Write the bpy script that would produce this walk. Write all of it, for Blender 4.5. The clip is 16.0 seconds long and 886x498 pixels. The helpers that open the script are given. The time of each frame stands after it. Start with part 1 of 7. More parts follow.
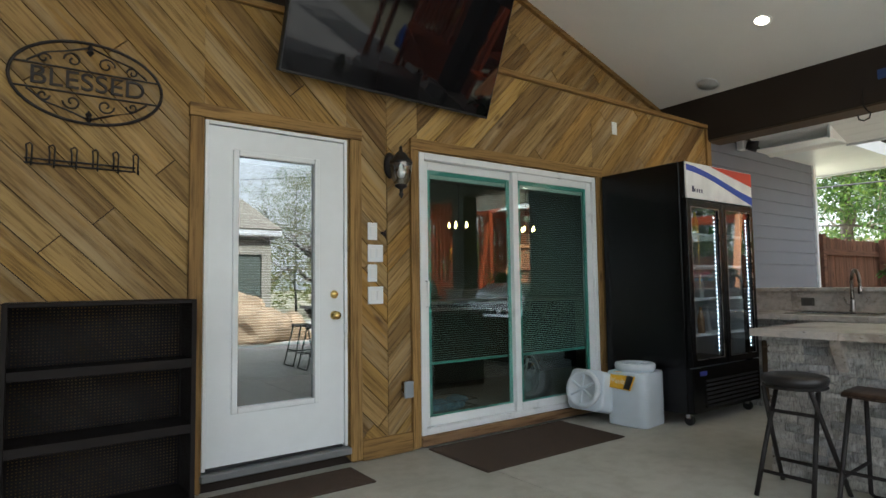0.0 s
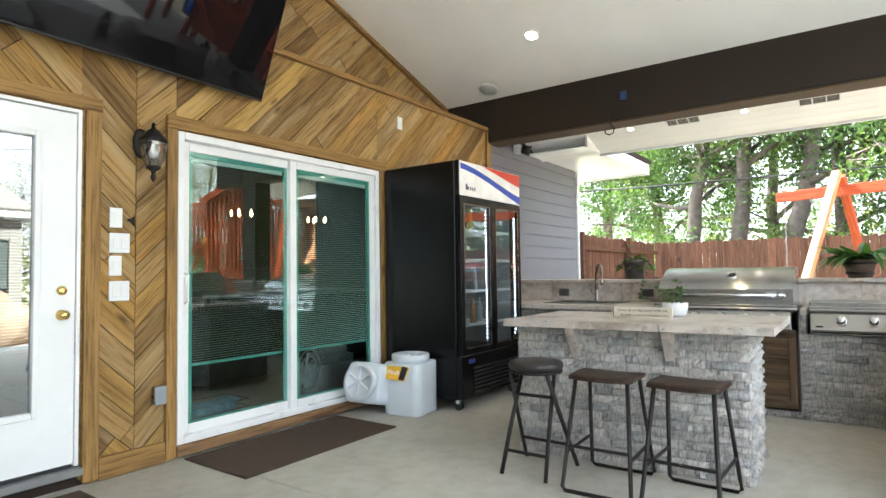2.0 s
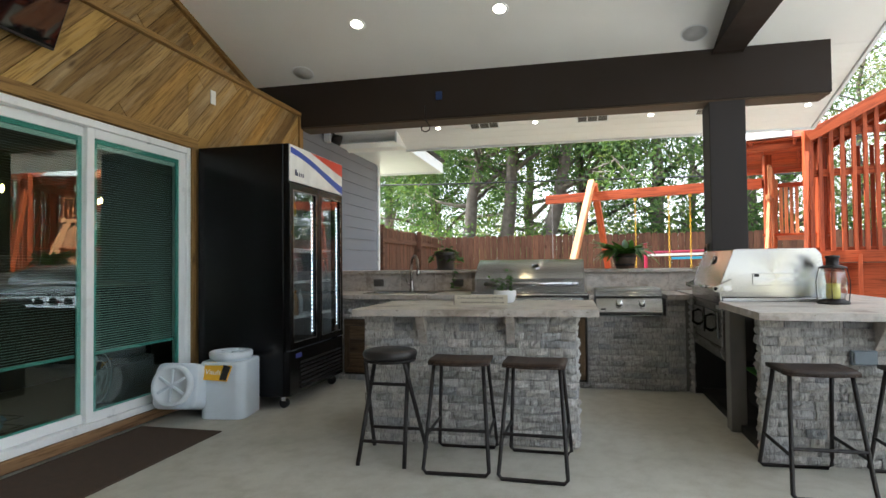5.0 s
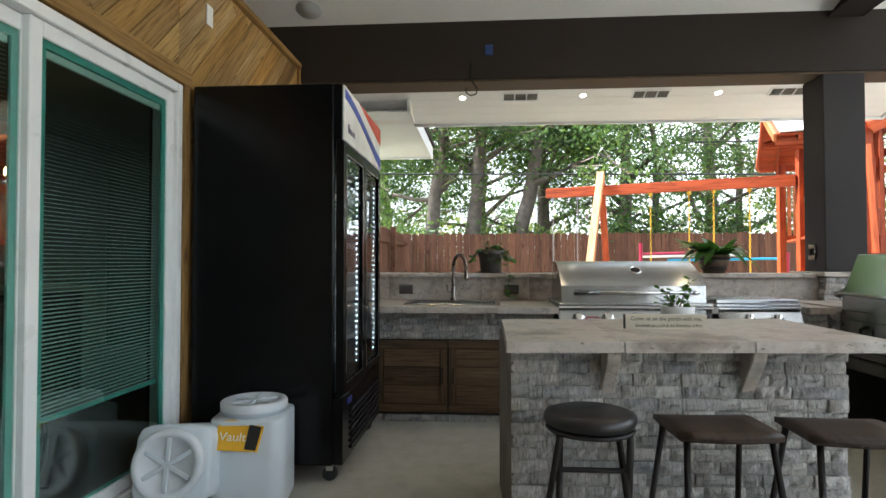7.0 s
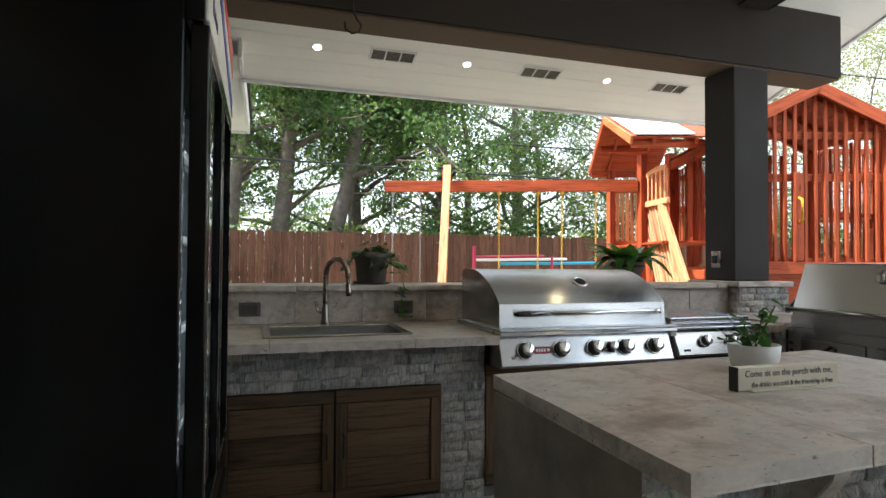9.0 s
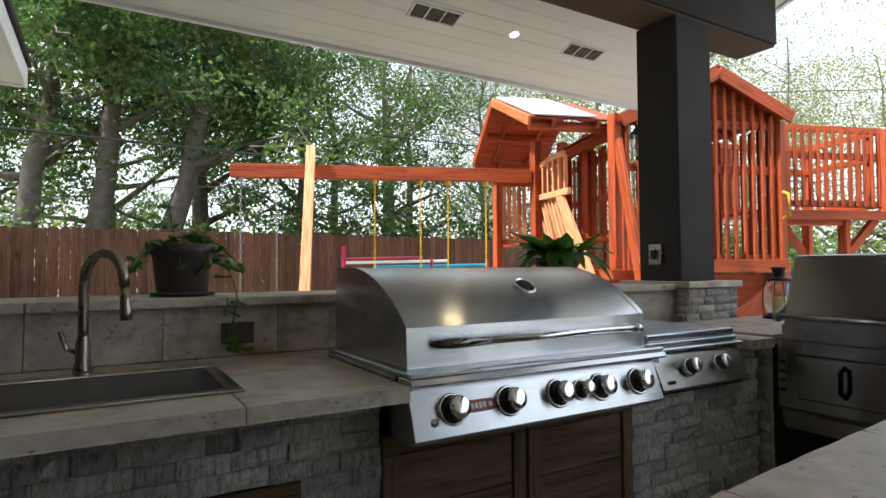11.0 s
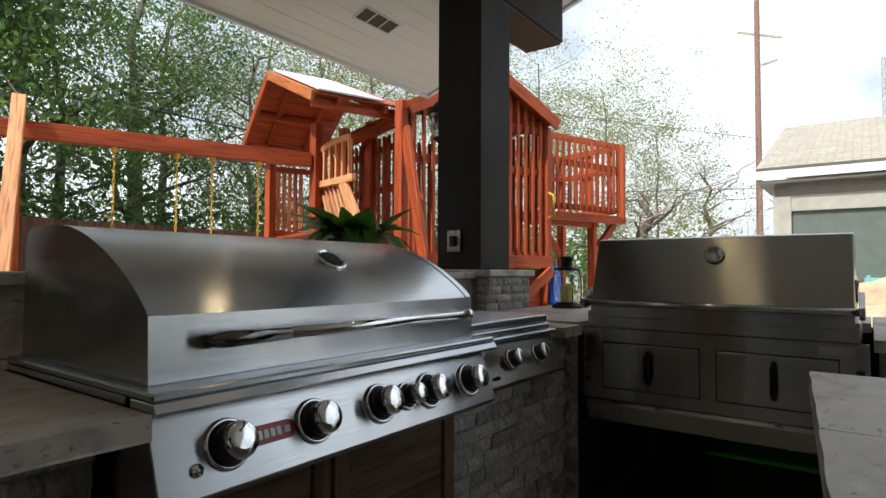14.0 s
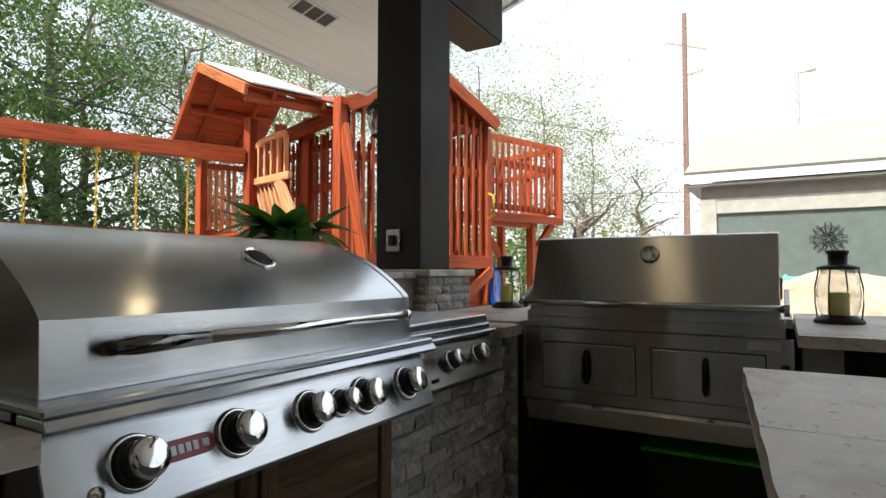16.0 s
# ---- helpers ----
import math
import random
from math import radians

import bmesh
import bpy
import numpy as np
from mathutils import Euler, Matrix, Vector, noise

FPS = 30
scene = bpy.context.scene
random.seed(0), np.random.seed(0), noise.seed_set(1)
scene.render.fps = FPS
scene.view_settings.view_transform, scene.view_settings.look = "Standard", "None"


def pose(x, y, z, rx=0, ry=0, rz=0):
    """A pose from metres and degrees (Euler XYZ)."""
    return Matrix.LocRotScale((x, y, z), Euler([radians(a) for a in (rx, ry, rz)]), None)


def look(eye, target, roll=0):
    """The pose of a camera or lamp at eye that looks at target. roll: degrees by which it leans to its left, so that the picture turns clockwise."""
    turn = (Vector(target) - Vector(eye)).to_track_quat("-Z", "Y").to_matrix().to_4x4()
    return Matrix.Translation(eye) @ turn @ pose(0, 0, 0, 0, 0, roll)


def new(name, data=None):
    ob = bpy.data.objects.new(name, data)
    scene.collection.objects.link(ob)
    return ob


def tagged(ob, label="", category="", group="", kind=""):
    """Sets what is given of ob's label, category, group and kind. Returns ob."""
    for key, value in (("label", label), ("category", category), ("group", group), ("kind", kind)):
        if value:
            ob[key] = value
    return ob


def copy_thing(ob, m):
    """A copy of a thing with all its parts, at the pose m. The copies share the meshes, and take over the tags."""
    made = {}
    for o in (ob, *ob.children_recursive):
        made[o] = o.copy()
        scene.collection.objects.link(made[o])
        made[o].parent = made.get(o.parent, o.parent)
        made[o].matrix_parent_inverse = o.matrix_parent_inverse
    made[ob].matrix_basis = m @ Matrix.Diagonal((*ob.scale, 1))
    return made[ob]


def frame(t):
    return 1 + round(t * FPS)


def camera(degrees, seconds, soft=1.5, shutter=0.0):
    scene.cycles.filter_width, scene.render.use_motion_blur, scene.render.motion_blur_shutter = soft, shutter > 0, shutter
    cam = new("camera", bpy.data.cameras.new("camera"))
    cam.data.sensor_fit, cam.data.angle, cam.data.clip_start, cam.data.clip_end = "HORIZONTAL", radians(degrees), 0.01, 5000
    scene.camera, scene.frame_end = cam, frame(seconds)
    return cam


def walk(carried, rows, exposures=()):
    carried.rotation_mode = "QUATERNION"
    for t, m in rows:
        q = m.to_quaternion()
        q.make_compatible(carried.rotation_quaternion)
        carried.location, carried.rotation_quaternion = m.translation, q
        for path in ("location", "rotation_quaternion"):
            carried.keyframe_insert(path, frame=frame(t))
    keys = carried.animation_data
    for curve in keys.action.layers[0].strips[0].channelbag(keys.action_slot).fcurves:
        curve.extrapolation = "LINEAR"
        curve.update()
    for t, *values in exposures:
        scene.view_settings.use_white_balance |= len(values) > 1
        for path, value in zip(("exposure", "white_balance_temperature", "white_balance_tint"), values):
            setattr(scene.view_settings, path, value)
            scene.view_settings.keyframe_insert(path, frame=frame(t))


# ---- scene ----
cam = camera(75.2, 16.0)
PATH = [
    (0, (0.574, 0.591, 1.154), (1.741, 2.21, 1.283), -0.8),
    (0.5, (0.599, 0.573, 1.15), (1.903, 2.085, 1.27), -0.9),
    (1, (0.67, 0.553, 1.163), (2.088, 1.959, 1.27), -0.8),
    (1.5, (0.763, 0.514, 1.175), (2.292, 1.801, 1.268), -0.8),
    (2, (0.829, 0.473, 1.176), (2.454, 1.636, 1.261), -0.8),
    (2.5, (0.858, 0.477, 1.181), (2.574, 1.502, 1.258), -0.8),
    (3, (0.873, 0.482, 1.182), (2.656, 1.385, 1.253), -1.0),
    (3.5, (0.828, 0.523, 1.19), (2.673, 1.294, 1.252), -0.8),
    (4, (0.756, 0.612, 1.181), (2.652, 1.246, 1.243), -0.8),
    (4.5, (0.659, 0.722, 1.186), (2.59, 1.239, 1.243), -0.6),
    (5, (0.645, 0.964, 1.16), (2.594, 1.407, 1.211), -0.6),
    (5.2, (0.688, 1.094, 1.169), (2.639, 1.531, 1.213), -0.3),
    (7.5, (2.217, 2.711, 1.194), (4.216, 2.674, 1.241), 0.0),
    (8, (2.558, 2.871, 1.218), (4.543, 2.63, 1.262), 0.2),
    (8.5, (2.949, 2.976, 1.236), (4.907, 2.573, 1.278), 0.3),
    (9, (3.308, 3.051, 1.226), (5.217, 2.454, 1.275), 0.4),
    (11.3, (4.662, 2.571, 1.17), (6.356, 1.51, 1.233), 0.0),
    (11.5, (4.718, 2.522, 1.152), (6.394, 1.432, 1.211), 0.3),
    (12, (4.836, 2.438, 1.119), (6.451, 1.261, 1.181), 0.4),
    (12.5, (4.903, 2.409, 1.09), (6.431, 1.12, 1.156), 0.3),
    (13, (4.943, 2.409, 1.081), (6.349, 0.988, 1.152), 0.3),
    (13.5, (5.004, 2.411, 1.085), (6.301, 0.891, 1.16), 0.3),
    (14, (5.044, 2.39, 1.098), (6.233, 0.783, 1.172), 0.3),
    (14.5, (5.061, 2.366, 1.103), (6.152, 0.691, 1.178), 0.1),
    (15, (5.068, 2.334, 1.1), (6.101, 0.624, 1.177), 0.1),
    (15.5, (5.08, 2.333, 1.093), (6.095, 0.611, 1.17), 0.2),
    (16, (5.072, 2.333, 1.092), (6.09, 0.613, 1.17), 0.1),
]
EXPOSURES = [(0, 1.15, 5780, 5), (0.5, 1.3, 5780, 5), (1.0, 1.65, 5780, 5), (1.5, 2.08, 5780, 5), (2.0, 2.3, 5780, 5), (2.5, 2.4, 5780, 5), (3.0, 2.3, 5780, 5), (3.5, 2.15, 5780, 5), (4.5, 1.65, 5780, 5), (5, 1.38, 5780, 5), (7.5, 1.5, 5780, 5), (9, 1.1, 5780, 5), (11.5, 0.47, 5850, 5), (12.5, 0.15, 5950, 5), (14, 0.0, 5950, 5), (14.5, 0.02, 5950, 5), (15, 0.28, 5950, 5), (16, 0.4, 5950, 5)]
walk(cam, [(t, look(eye, target, roll)) for t, eye, target, roll in PATH], EXPOSURES)

# ---- light ----
SUN_AZ, SUN_EL = 8.0, 50.0
world = bpy.data.worlds.new("sky_world")
scene.world = world
world.use_nodes = True
_nt = world.node_tree
_sky = _nt.nodes.new("ShaderNodeTexSky")
_sky.sky_type = "NISHITA"
_sky.sun_disc = False
_sky.sun_elevation = radians(SUN_EL)
_sky.sun_rotation = radians(SUN_AZ)
_sky.air_density, _sky.dust_density, _sky.ozone_density = 1.0, 6.0, 0.6
_bg = _nt.nodes["Background"]
_bg.inputs["Strength"].default_value = 0.15
# thin bright cloud over the blue
_tc = _nt.nodes.new("ShaderNodeTexCoord")
_cl = _nt.nodes.new("ShaderNodeTexNoise")
_cl.inputs["Scale"].default_value, _cl.inputs["Detail"].default_value, _cl.inputs["Roughness"].default_value = 2.6, 8.0, 0.6
_nt.links.new(_tc.outputs["Generated"], _cl.inputs["Vector"])
_rp = _nt.nodes.new("ShaderNodeValToRGB")
_rp.color_ramp.elements[0].position, _rp.color_ramp.elements[1].position = 0.36, 0.60
_rp.color_ramp.elements[0].color = (0.25, 0.25, 0.25, 1)
_nt.links.new(_cl.outputs["Fac"], _rp.inputs["Fac"])
_mx = _nt.nodes.new("ShaderNodeMix")
_mx.data_type = "RGBA"
_nt.links.new(_rp.outputs["Color"], _mx.inputs[0])
_nt.links.new(_sky.outputs["Color"], _mx.inputs[6])
_mx.inputs[7].default_value = (9.0, 9.0, 9.0, 1)
_nt.links.new(_mx.outputs[2], _bg.inputs["Color"])
sun_data = bpy.data.lights.new("sun", "SUN")
sun_data.energy, sun_data.angle, sun_data.color = 5.0, radians(0.6), (1.0, 0.95, 0.88)
sun = new("sun", sun_data)
_az, _el = radians(SUN_AZ), radians(SUN_EL)
SUN_DIR = Vector((math.sin(_az) * math.cos(_el), math.cos(_az) * math.cos(_el), math.sin(_el)))
sun.matrix_world = look(SUN_DIR * 30, (0, 0, 0))

# recessed ceiling lamps that are lit
for _x, _y in ((6.0, 3.04), (6.0, 1.61), (6.0, 0.18)):
    _d = bpy.data.lights.new("downlight_lamp", "SPOT")
    _d.energy, _d.color, _d.spot_size, _d.spot_blend, _d.shadow_soft_size = 3.0, (1.0, 0.70, 0.32), radians(130), 0.7, 0.04
    new("downlight_lamp", _d).matrix_world = look((_x, _y, 3.53), (_x - 0.3, _y, 0))

# ---- tools ----
def material(name, build):
    """A node material; build(nodes, links, bsdf, coordinates) dresses it."""
    m = bpy.data.materials.new(name)
    m.use_nodes = True
    nt = m.node_tree
    tc = nt.nodes.new("ShaderNodeTexCoord")
    build(nt, nt.nodes["Principled BSDF"], tc)
    return m


def node(nt, kind, **values):
    n = nt.nodes.new(kind)
    for k, v in values.items():
        if k in n.inputs:
            n.inputs[k].default_value = v
    return n


def noise_tex(nt, vec, scale, detail=4.0, rough=0.55, stretch=None):
    n = nt.nodes.new("ShaderNodeTexNoise")
    n.inputs["Scale"].default_value = scale
    n.inputs["Detail"].default_value = detail
    n.inputs["Roughness"].default_value = rough
    if stretch:
        mp = nt.nodes.new("ShaderNodeMapping")
        mp.inputs["Scale"].default_value = stretch
        nt.links.new(vec, mp.inputs["Vector"])
        vec = mp.outputs["Vector"]
    nt.links.new(vec, n.inputs["Vector"])
    return n


def ramp(nt, fac, stops):
    r = nt.nodes.new("ShaderNodeValToRGB")
    while len(r.color_ramp.elements) < len(stops):
        r.color_ramp.elements.new(0.5)
    for e, (p, c) in zip(r.color_ramp.elements, stops):
        e.position = p
        e.color = (*c, 1.0) if len(c) == 3 else c
    nt.links.new(fac, r.inputs["Fac"])
    return r


def mix(nt, kind, fac, a, b):
    m = nt.nodes.new("ShaderNodeMix")
    m.data_type = "RGBA"
    m.blend_type = kind
    for sock, v in ((m.inputs[0], fac), (m.inputs[6], a), (m.inputs[7], b)):
        if hasattr(v, "is_linked"):
            nt.links.new(v, sock)
        elif isinstance(v, (int, float)):
            sock.default_value = v
        else:
            sock.default_value = (*v, 1.0)
    return m.outputs[2]


def bump(nt, bsdf, height, strength=0.3, distance=0.01):
    b = nt.nodes.new("ShaderNodeBump")
    b.inputs["Strength"].default_value = strength
    b.inputs["Distance"].default_value = distance
    nt.links.new(height, b.inputs["Height"])
    nt.links.new(b.outputs["Normal"], bsdf.inputs["Normal"])


def offset_coords(nt, tc):
    """Object coordinates shifted by a random amount for each object, so that alike pieces differ."""
    oi = nt.nodes.new("ShaderNodeObjectInfo")
    mul = nt.nodes.new("ShaderNodeMath")
    mul.operation = "MULTIPLY"
    mul.inputs[1].default_value = 37.0
    nt.links.new(oi.outputs["Random"], mul.inputs[0])
    add = nt.nodes.new("ShaderNodeVectorMath")
    add.operation = "ADD"
    nt.links.new(tc.outputs["Object"], add.inputs[0])
    nt.links.new(mul.outputs[0], add.inputs[1])
    return add.outputs[0], oi.outputs["Random"]


def plain(name, color, rough=0.5, metal=0.0, vary=0.12, scale=6.0, bumpy=0.08, grain=90.0, spec=None, coat=0.0):
    """Paint, plastic or metal with faint mottling, uneven gloss and fine relief."""
    def build(nt, b, tc):
        n = noise_tex(nt, tc.outputs["Object"], scale, 5.0)
        lo = tuple(c * (1 - vary) for c in color)
        hi = tuple(min(1.0, c * (1 + vary)) for c in color)
        r = ramp(nt, n.outputs["Fac"], [(0.3, lo), (0.7, hi)])
        nt.links.new(r.outputs["Color"], b.inputs["Base Color"])
        rr = ramp(nt, n.outputs["Fac"], [(0.25, (rough * 0.85,) * 3), (0.75, (min(1, rough * 1.15),) * 3)])
        nt.links.new(rr.outputs["Color"], b.inputs["Roughness"])
        b.inputs["Metallic"].default_value = metal
        if spec is not None:
            b.inputs["Specular IOR Level"].default_value = spec
        b.inputs["Coat Weight"].default_value = coat
        if bumpy:
            g = noise_tex(nt, tc.outputs["Object"], grain, 3.0)
            bump(nt, b, g.outputs["Fac"], bumpy, 0.004)
    return material(name, build)


def mesh_from(bm, name, mat, smooth=False):
    me = bpy.data.meshes.new(name)
    bm.normal_update()
    if smooth:
        for f in bm.faces:
            f.smooth = True
    bm.to_mesh(me)
    bm.free()
    for m in (mat if isinstance(mat, (list, tuple)) else [mat]):
        me.materials.append(m)
    return me


def crisp(bm, degrees=26.0):
    """Smooth faces with hard creases where the surface bends sharply."""
    for f in bm.faces:
        f.smooth = True
    for e in bm.edges:
        e.smooth = not (len(e.link_faces) == 2 and e.calc_face_angle() > radians(degrees))
    return bm


def part(name, bm, mat, parent=None, label="", smooth=False, at=None):
    ob = new(name, mesh_from(bm, name, mat, smooth))
    if at is not None:
        ob.matrix_basis = at
    if parent is not None:
        ob.parent = parent
    if label:
        ob["label"] = label
    return ob


def thing(name, label, category, group="", at=None, kind=""):
    ob = new(name)
    ob.empty_display_size = 0.1
    if at is not None:
        ob.matrix_basis = at
    return tagged(ob, label, category, group, kind)


def bevel(bm, width, segments=1):
    if width > 0:
        bmesh.ops.bevel(bm, geom=bm.edges[:], offset=width, segments=segments, affect="EDGES", profile=0.5, clamp_overlap=True)
    return bm


def box(x0, y0, z0, x1, y1, z1, r=0.0, seg=1, bm=None):
    b = bmesh.new()
    bmesh.ops.create_cube(b, size=1.0)
    for v in b.verts:
        v.co = Vector(((x0 + x1) / 2 + v.co.x * (x1 - x0), (y0 + y1) / 2 + v.co.y * (y1 - y0), (z0 + z1) / 2 + v.co.z * (z1 - z0)))
    bevel(b, r, seg)
    return b if bm is None else join(bm, b)


def join(bm, other, m=None):
    me = bpy.data.meshes.new("tmp")
    other.to_mesh(me)
    other.free()
    if m is not None:
        me.transform(m)
    bm.from_mesh(me)
    bpy.data.meshes.remove(me)
    return bm


def turned(bm, m):
    bmesh.ops.transform(bm, matrix=m, verts=bm.verts)
    return bm


def lathe(profile, n=24, cap=True):
    """A solid of revolution about z from (radius, height) pairs."""
    bm = bmesh.new()
    rings = []
    for r, z in profile:
        rings.append([bm.verts.new((r * math.cos(2 * math.pi * i / n), r * math.sin(2 * math.pi * i / n), z)) for i in range(n)])
    for a, b in zip(rings, rings[1:]):
        for i in range(n):
            bm.faces.new((a[i], a[(i + 1) % n], b[(i + 1) % n], b[i]))
    if cap:
        bm.faces.new(rings[0][::-1])
        bm.faces.new(rings[-1])
    return bm


def extrude_profile(points, depth, axis="y", r=0.0):
    """A closed outline, given in the plane across the axis, drawn out along it from 0 to depth."""
    bm = bmesh.new()
    def at(p, d):
        return {"x": (d, p[0], p[1]), "y": (p[0], d, p[1]), "z": (p[0], p[1], d)}[axis]
    a = [bm.verts.new(at(p, 0.0)) for p in points]
    b = [bm.verts.new(at(p, depth)) for p in points]
    bm.faces.new(a)
    bm.faces.new(b[::-1])
    n = len(points)
    for i in range(n):
        bm.faces.new((a[i], b[i], b[(i + 1) % n], a[(i + 1) % n]))
    bmesh.ops.recalc_face_normals(bm, faces=bm.faces)
    return bevel(bm, r)


def tube(points, radius, n=8, taper=None, bm=None):
    """A round bar along a line of points; taper gives the radius at each point."""
    own = bmesh.new() if bm is None else bm
    pts = [Vector(p) for p in points]
    rings = []
    up = Vector((0.013, 0.021, 1.0))
    for i, p in enumerate(pts):
        d = (pts[min(i + 1, len(pts) - 1)] - pts[max(i - 1, 0)]).normalized()
        if abs(d.dot(up.normalized())) > 0.98:
            ref = Vector((1.0, 0.02, 0.01))
        else:
            ref = up
        a = d.cross(ref).normalized()
        b = d.cross(a).normalized()
        rad = taper[i] if taper else radius
        rings.append([own.verts.new(p + (a * math.cos(2 * math.pi * k / n) + b * math.sin(2 * math.pi * k / n)) * rad) for k in range(n)])
    for r0, r1 in zip(rings, rings[1:]):
        best = min(range(n), key=lambda s: (r1[s].co - r0[0].co).length)
        for k in range(n):
            own.faces.new((r0[k], r0[(k + 1) % n], r1[(k + 1 + best) % n], r1[(k + best) % n]))
    own.faces.new(rings[0][::-1])
    own.faces.new(rings[-1])
    bmesh.ops.recalc_face_normals(own, faces=own.faces)
    return own


def bar(p, q, w, d, r=0.0, roll=0.0):
    """A square timber from p to q, w wide and d deep."""
    p, q = Vector(p), Vector(q)
    length = (q - p).length
    b = box(-w / 2, -d / 2, 0, w / 2, d / 2, length, r)
    rot = (q - p).to_track_quat("Z", "Y").to_matrix().to_4x4()
    return turned(b, Matrix.Translation(p) @ rot @ Matrix.Rotation(radians(roll), 4, "Z"))


def arc(cx, cy, r, a0, a1, n):
    return [(cx + r * math.cos(radians(a0 + (a1 - a0) * i / n)), cy + r * math.sin(radians(a0 + (a1 - a0) * i / n))) for i in range(n + 1)]


def clip_poly(poly, a, b, c):
    """The part of a convex outline where a*u + b*v <= c."""
    out = []
    for i, p in enumerate(poly):
        q = poly[(i + 1) % len(poly)]
        dp, dq = a * p[0] + b * p[1] - c, a * q[0] + b * q[1] - c
        if dp <= 0:
            out.append(p)
        if (dp < 0 < dq) or (dq < 0 < dp):
            s = dp / (dp - dq)
            out.append((p[0] + s * (q[0] - p[0]), p[1] + s * (q[1] - p[1])))
    return out


def area(poly):
    return abs(sum(p[0] * q[1] - q[0] * p[1] for p, q in zip(poly, poly[1:] + poly[:1]))) / 2


def words(name, text, size, mat, parent, at, thick=0.0015):
    """Lettering as a mesh in the built-in face, in the local xy plane, centred."""
    cu = bpy.data.curves.new(name, "FONT")
    cu.body, cu.size, cu.extrude = text, size, thick
    cu.align_x, cu.align_y = "CENTER", "CENTER"
    tmp = bpy.data.objects.new(name, cu)
    me = bpy.data.meshes.new_from_object(tmp)
    bpy.data.objects.remove(tmp)
    bpy.data.curves.remove(cu)
    me.materials.clear()
    me.materials.append(mat)
    ob = new(name, me)
    ob.matrix_basis = at
    ob.parent = parent
    return ob

# ---- materials ----
def wood_material(name, tones, rough=0.75, ring=14.0, worn=None, relief=0.35):
    """Boards with grain along their own x; each board takes its own tone and streaks."""
    def build(nt, b, tc):
        co, rnd = offset_coords(nt, tc)
        grain = noise_tex(nt, co, ring, 8.0, 0.62, (0.07, 1.0, 1.0))
        fine = noise_tex(nt, co, 70.0, 5.0, 0.6, (0.05, 1.0, 1.0))
        blot = noise_tex(nt, co, 7.0, 6.0, 0.65, (0.13, 1.0, 1.0))
        tone = ramp(nt, rnd, [(i / (len(tones) - 1), c) for i, c in enumerate(tones)])
        dark = ramp(nt, grain.outputs["Fac"], [(0.30, (0.52, 0.45, 0.36)), (0.44, (0.90, 0.86, 0.79)), (0.70, (1.20, 1.13, 0.98))])
        c = mix(nt, "MULTIPLY", 1.0, tone.outputs["Color"], dark.outputs["Color"])
        thin = ramp(nt, fine.outputs["Fac"], [(0.35, (0.40, 0.34, 0.28)), (0.53, (1.1, 1.07, 1.03))])
        c = mix(nt, "MULTIPLY", 0.75, c, thin.outputs["Color"])
        if worn:
            wr = ramp(nt, blot.outputs["Fac"], [(0.52, (0, 0, 0)), (0.68, (0.55, 0.55, 0.55))])
            c = mix(nt, "MIX", wr.outputs["Color"], c, mix(nt, "MULTIPLY", 1.0, worn, dark.outputs["Color"]))
        knots = nt.nodes.new("ShaderNodeTexVoronoi")
        mp = nt.nodes.new("ShaderNodeMapping")
        mp.inputs["Scale"].default_value = (1.6, 4.5, 4.5)
        nt.links.new(co, mp.inputs["Vector"])
        nt.links.new(mp.outputs["Vector"], knots.inputs["Vector"])
        knots.inputs["Scale"].default_value = 1.0
        kr = ramp(nt, knots.outputs["Distance"], [(0.04, (0.25, 0.2, 0.17)), (0.11, (1, 1, 1))])
        c = mix(nt, "MULTIPLY", 0.8, c, kr.outputs["Color"])
        nt.links.new(c, b.inputs["Base Color"])
        b.inputs["Roughness"].default_value = rough
        b.inputs["Specular IOR Level"].default_value = 0.3
        hgt = mix(nt, "MIX", 0.5, grain.outputs["Fac"], fine.outputs["Fac"])
        bump(nt, b, hgt, relief, 0.006)
    return material(name, build)


barnwood = wood_material("barnwood", [(0.27, 0.168, 0.055), (0.36, 0.235, 0.078), (0.17, 0.108, 0.042), (0.40, 0.28, 0.12), (0.27, 0.175, 0.07), (0.39, 0.28, 0.125), (0.20, 0.125, 0.044), (0.35, 0.215, 0.062), (0.28, 0.20, 0.10), (0.43, 0.29, 0.09)], worn=(0.46, 0.37, 0.24), relief=0.5)
trimwood = wood_material("trimwood", [(0.27, 0.17, 0.062), (0.32, 0.205, 0.078), (0.23, 0.14, 0.05)], rough=0.65)
doorwood = wood_material("reclaimed_door_wood", [(0.10, 0.068, 0.042), (0.14, 0.098, 0.064), (0.085, 0.058, 0.037)], rough=0.8, worn=(0.23, 0.175, 0.125), relief=0.8)
fencewood = wood_material("fence_wood", [(0.115, 0.058, 0.04), (0.145, 0.072, 0.05), (0.095, 0.048, 0.034), (0.13, 0.068, 0.05)], rough=0.85, ring=9.0)
playwood = wood_material("stained_cedar", [(0.36, 0.070, 0.022), (0.42, 0.088, 0.028), (0.30, 0.056, 0.018)], rough=0.55, ring=9.0, relief=0.15)
# lighter copies of the stained cedar, with sunlight put into the colour
sunlitplay = wood_material("sunlit_cedar", [(0.66, 0.30, 0.15), (0.70, 0.36, 0.19)], rough=0.55, ring=9.0, relief=0.15)
litcedar = wood_material("half_lit_cedar", [(0.48, 0.16, 0.06), (0.52, 0.18, 0.07)], rough=0.55, ring=9.0, relief=0.15)
seatwood = wood_material("dark_seat_wood", [(0.034, 0.022, 0.018), (0.042, 0.027, 0.021)], rough=0.45, relief=0.1)
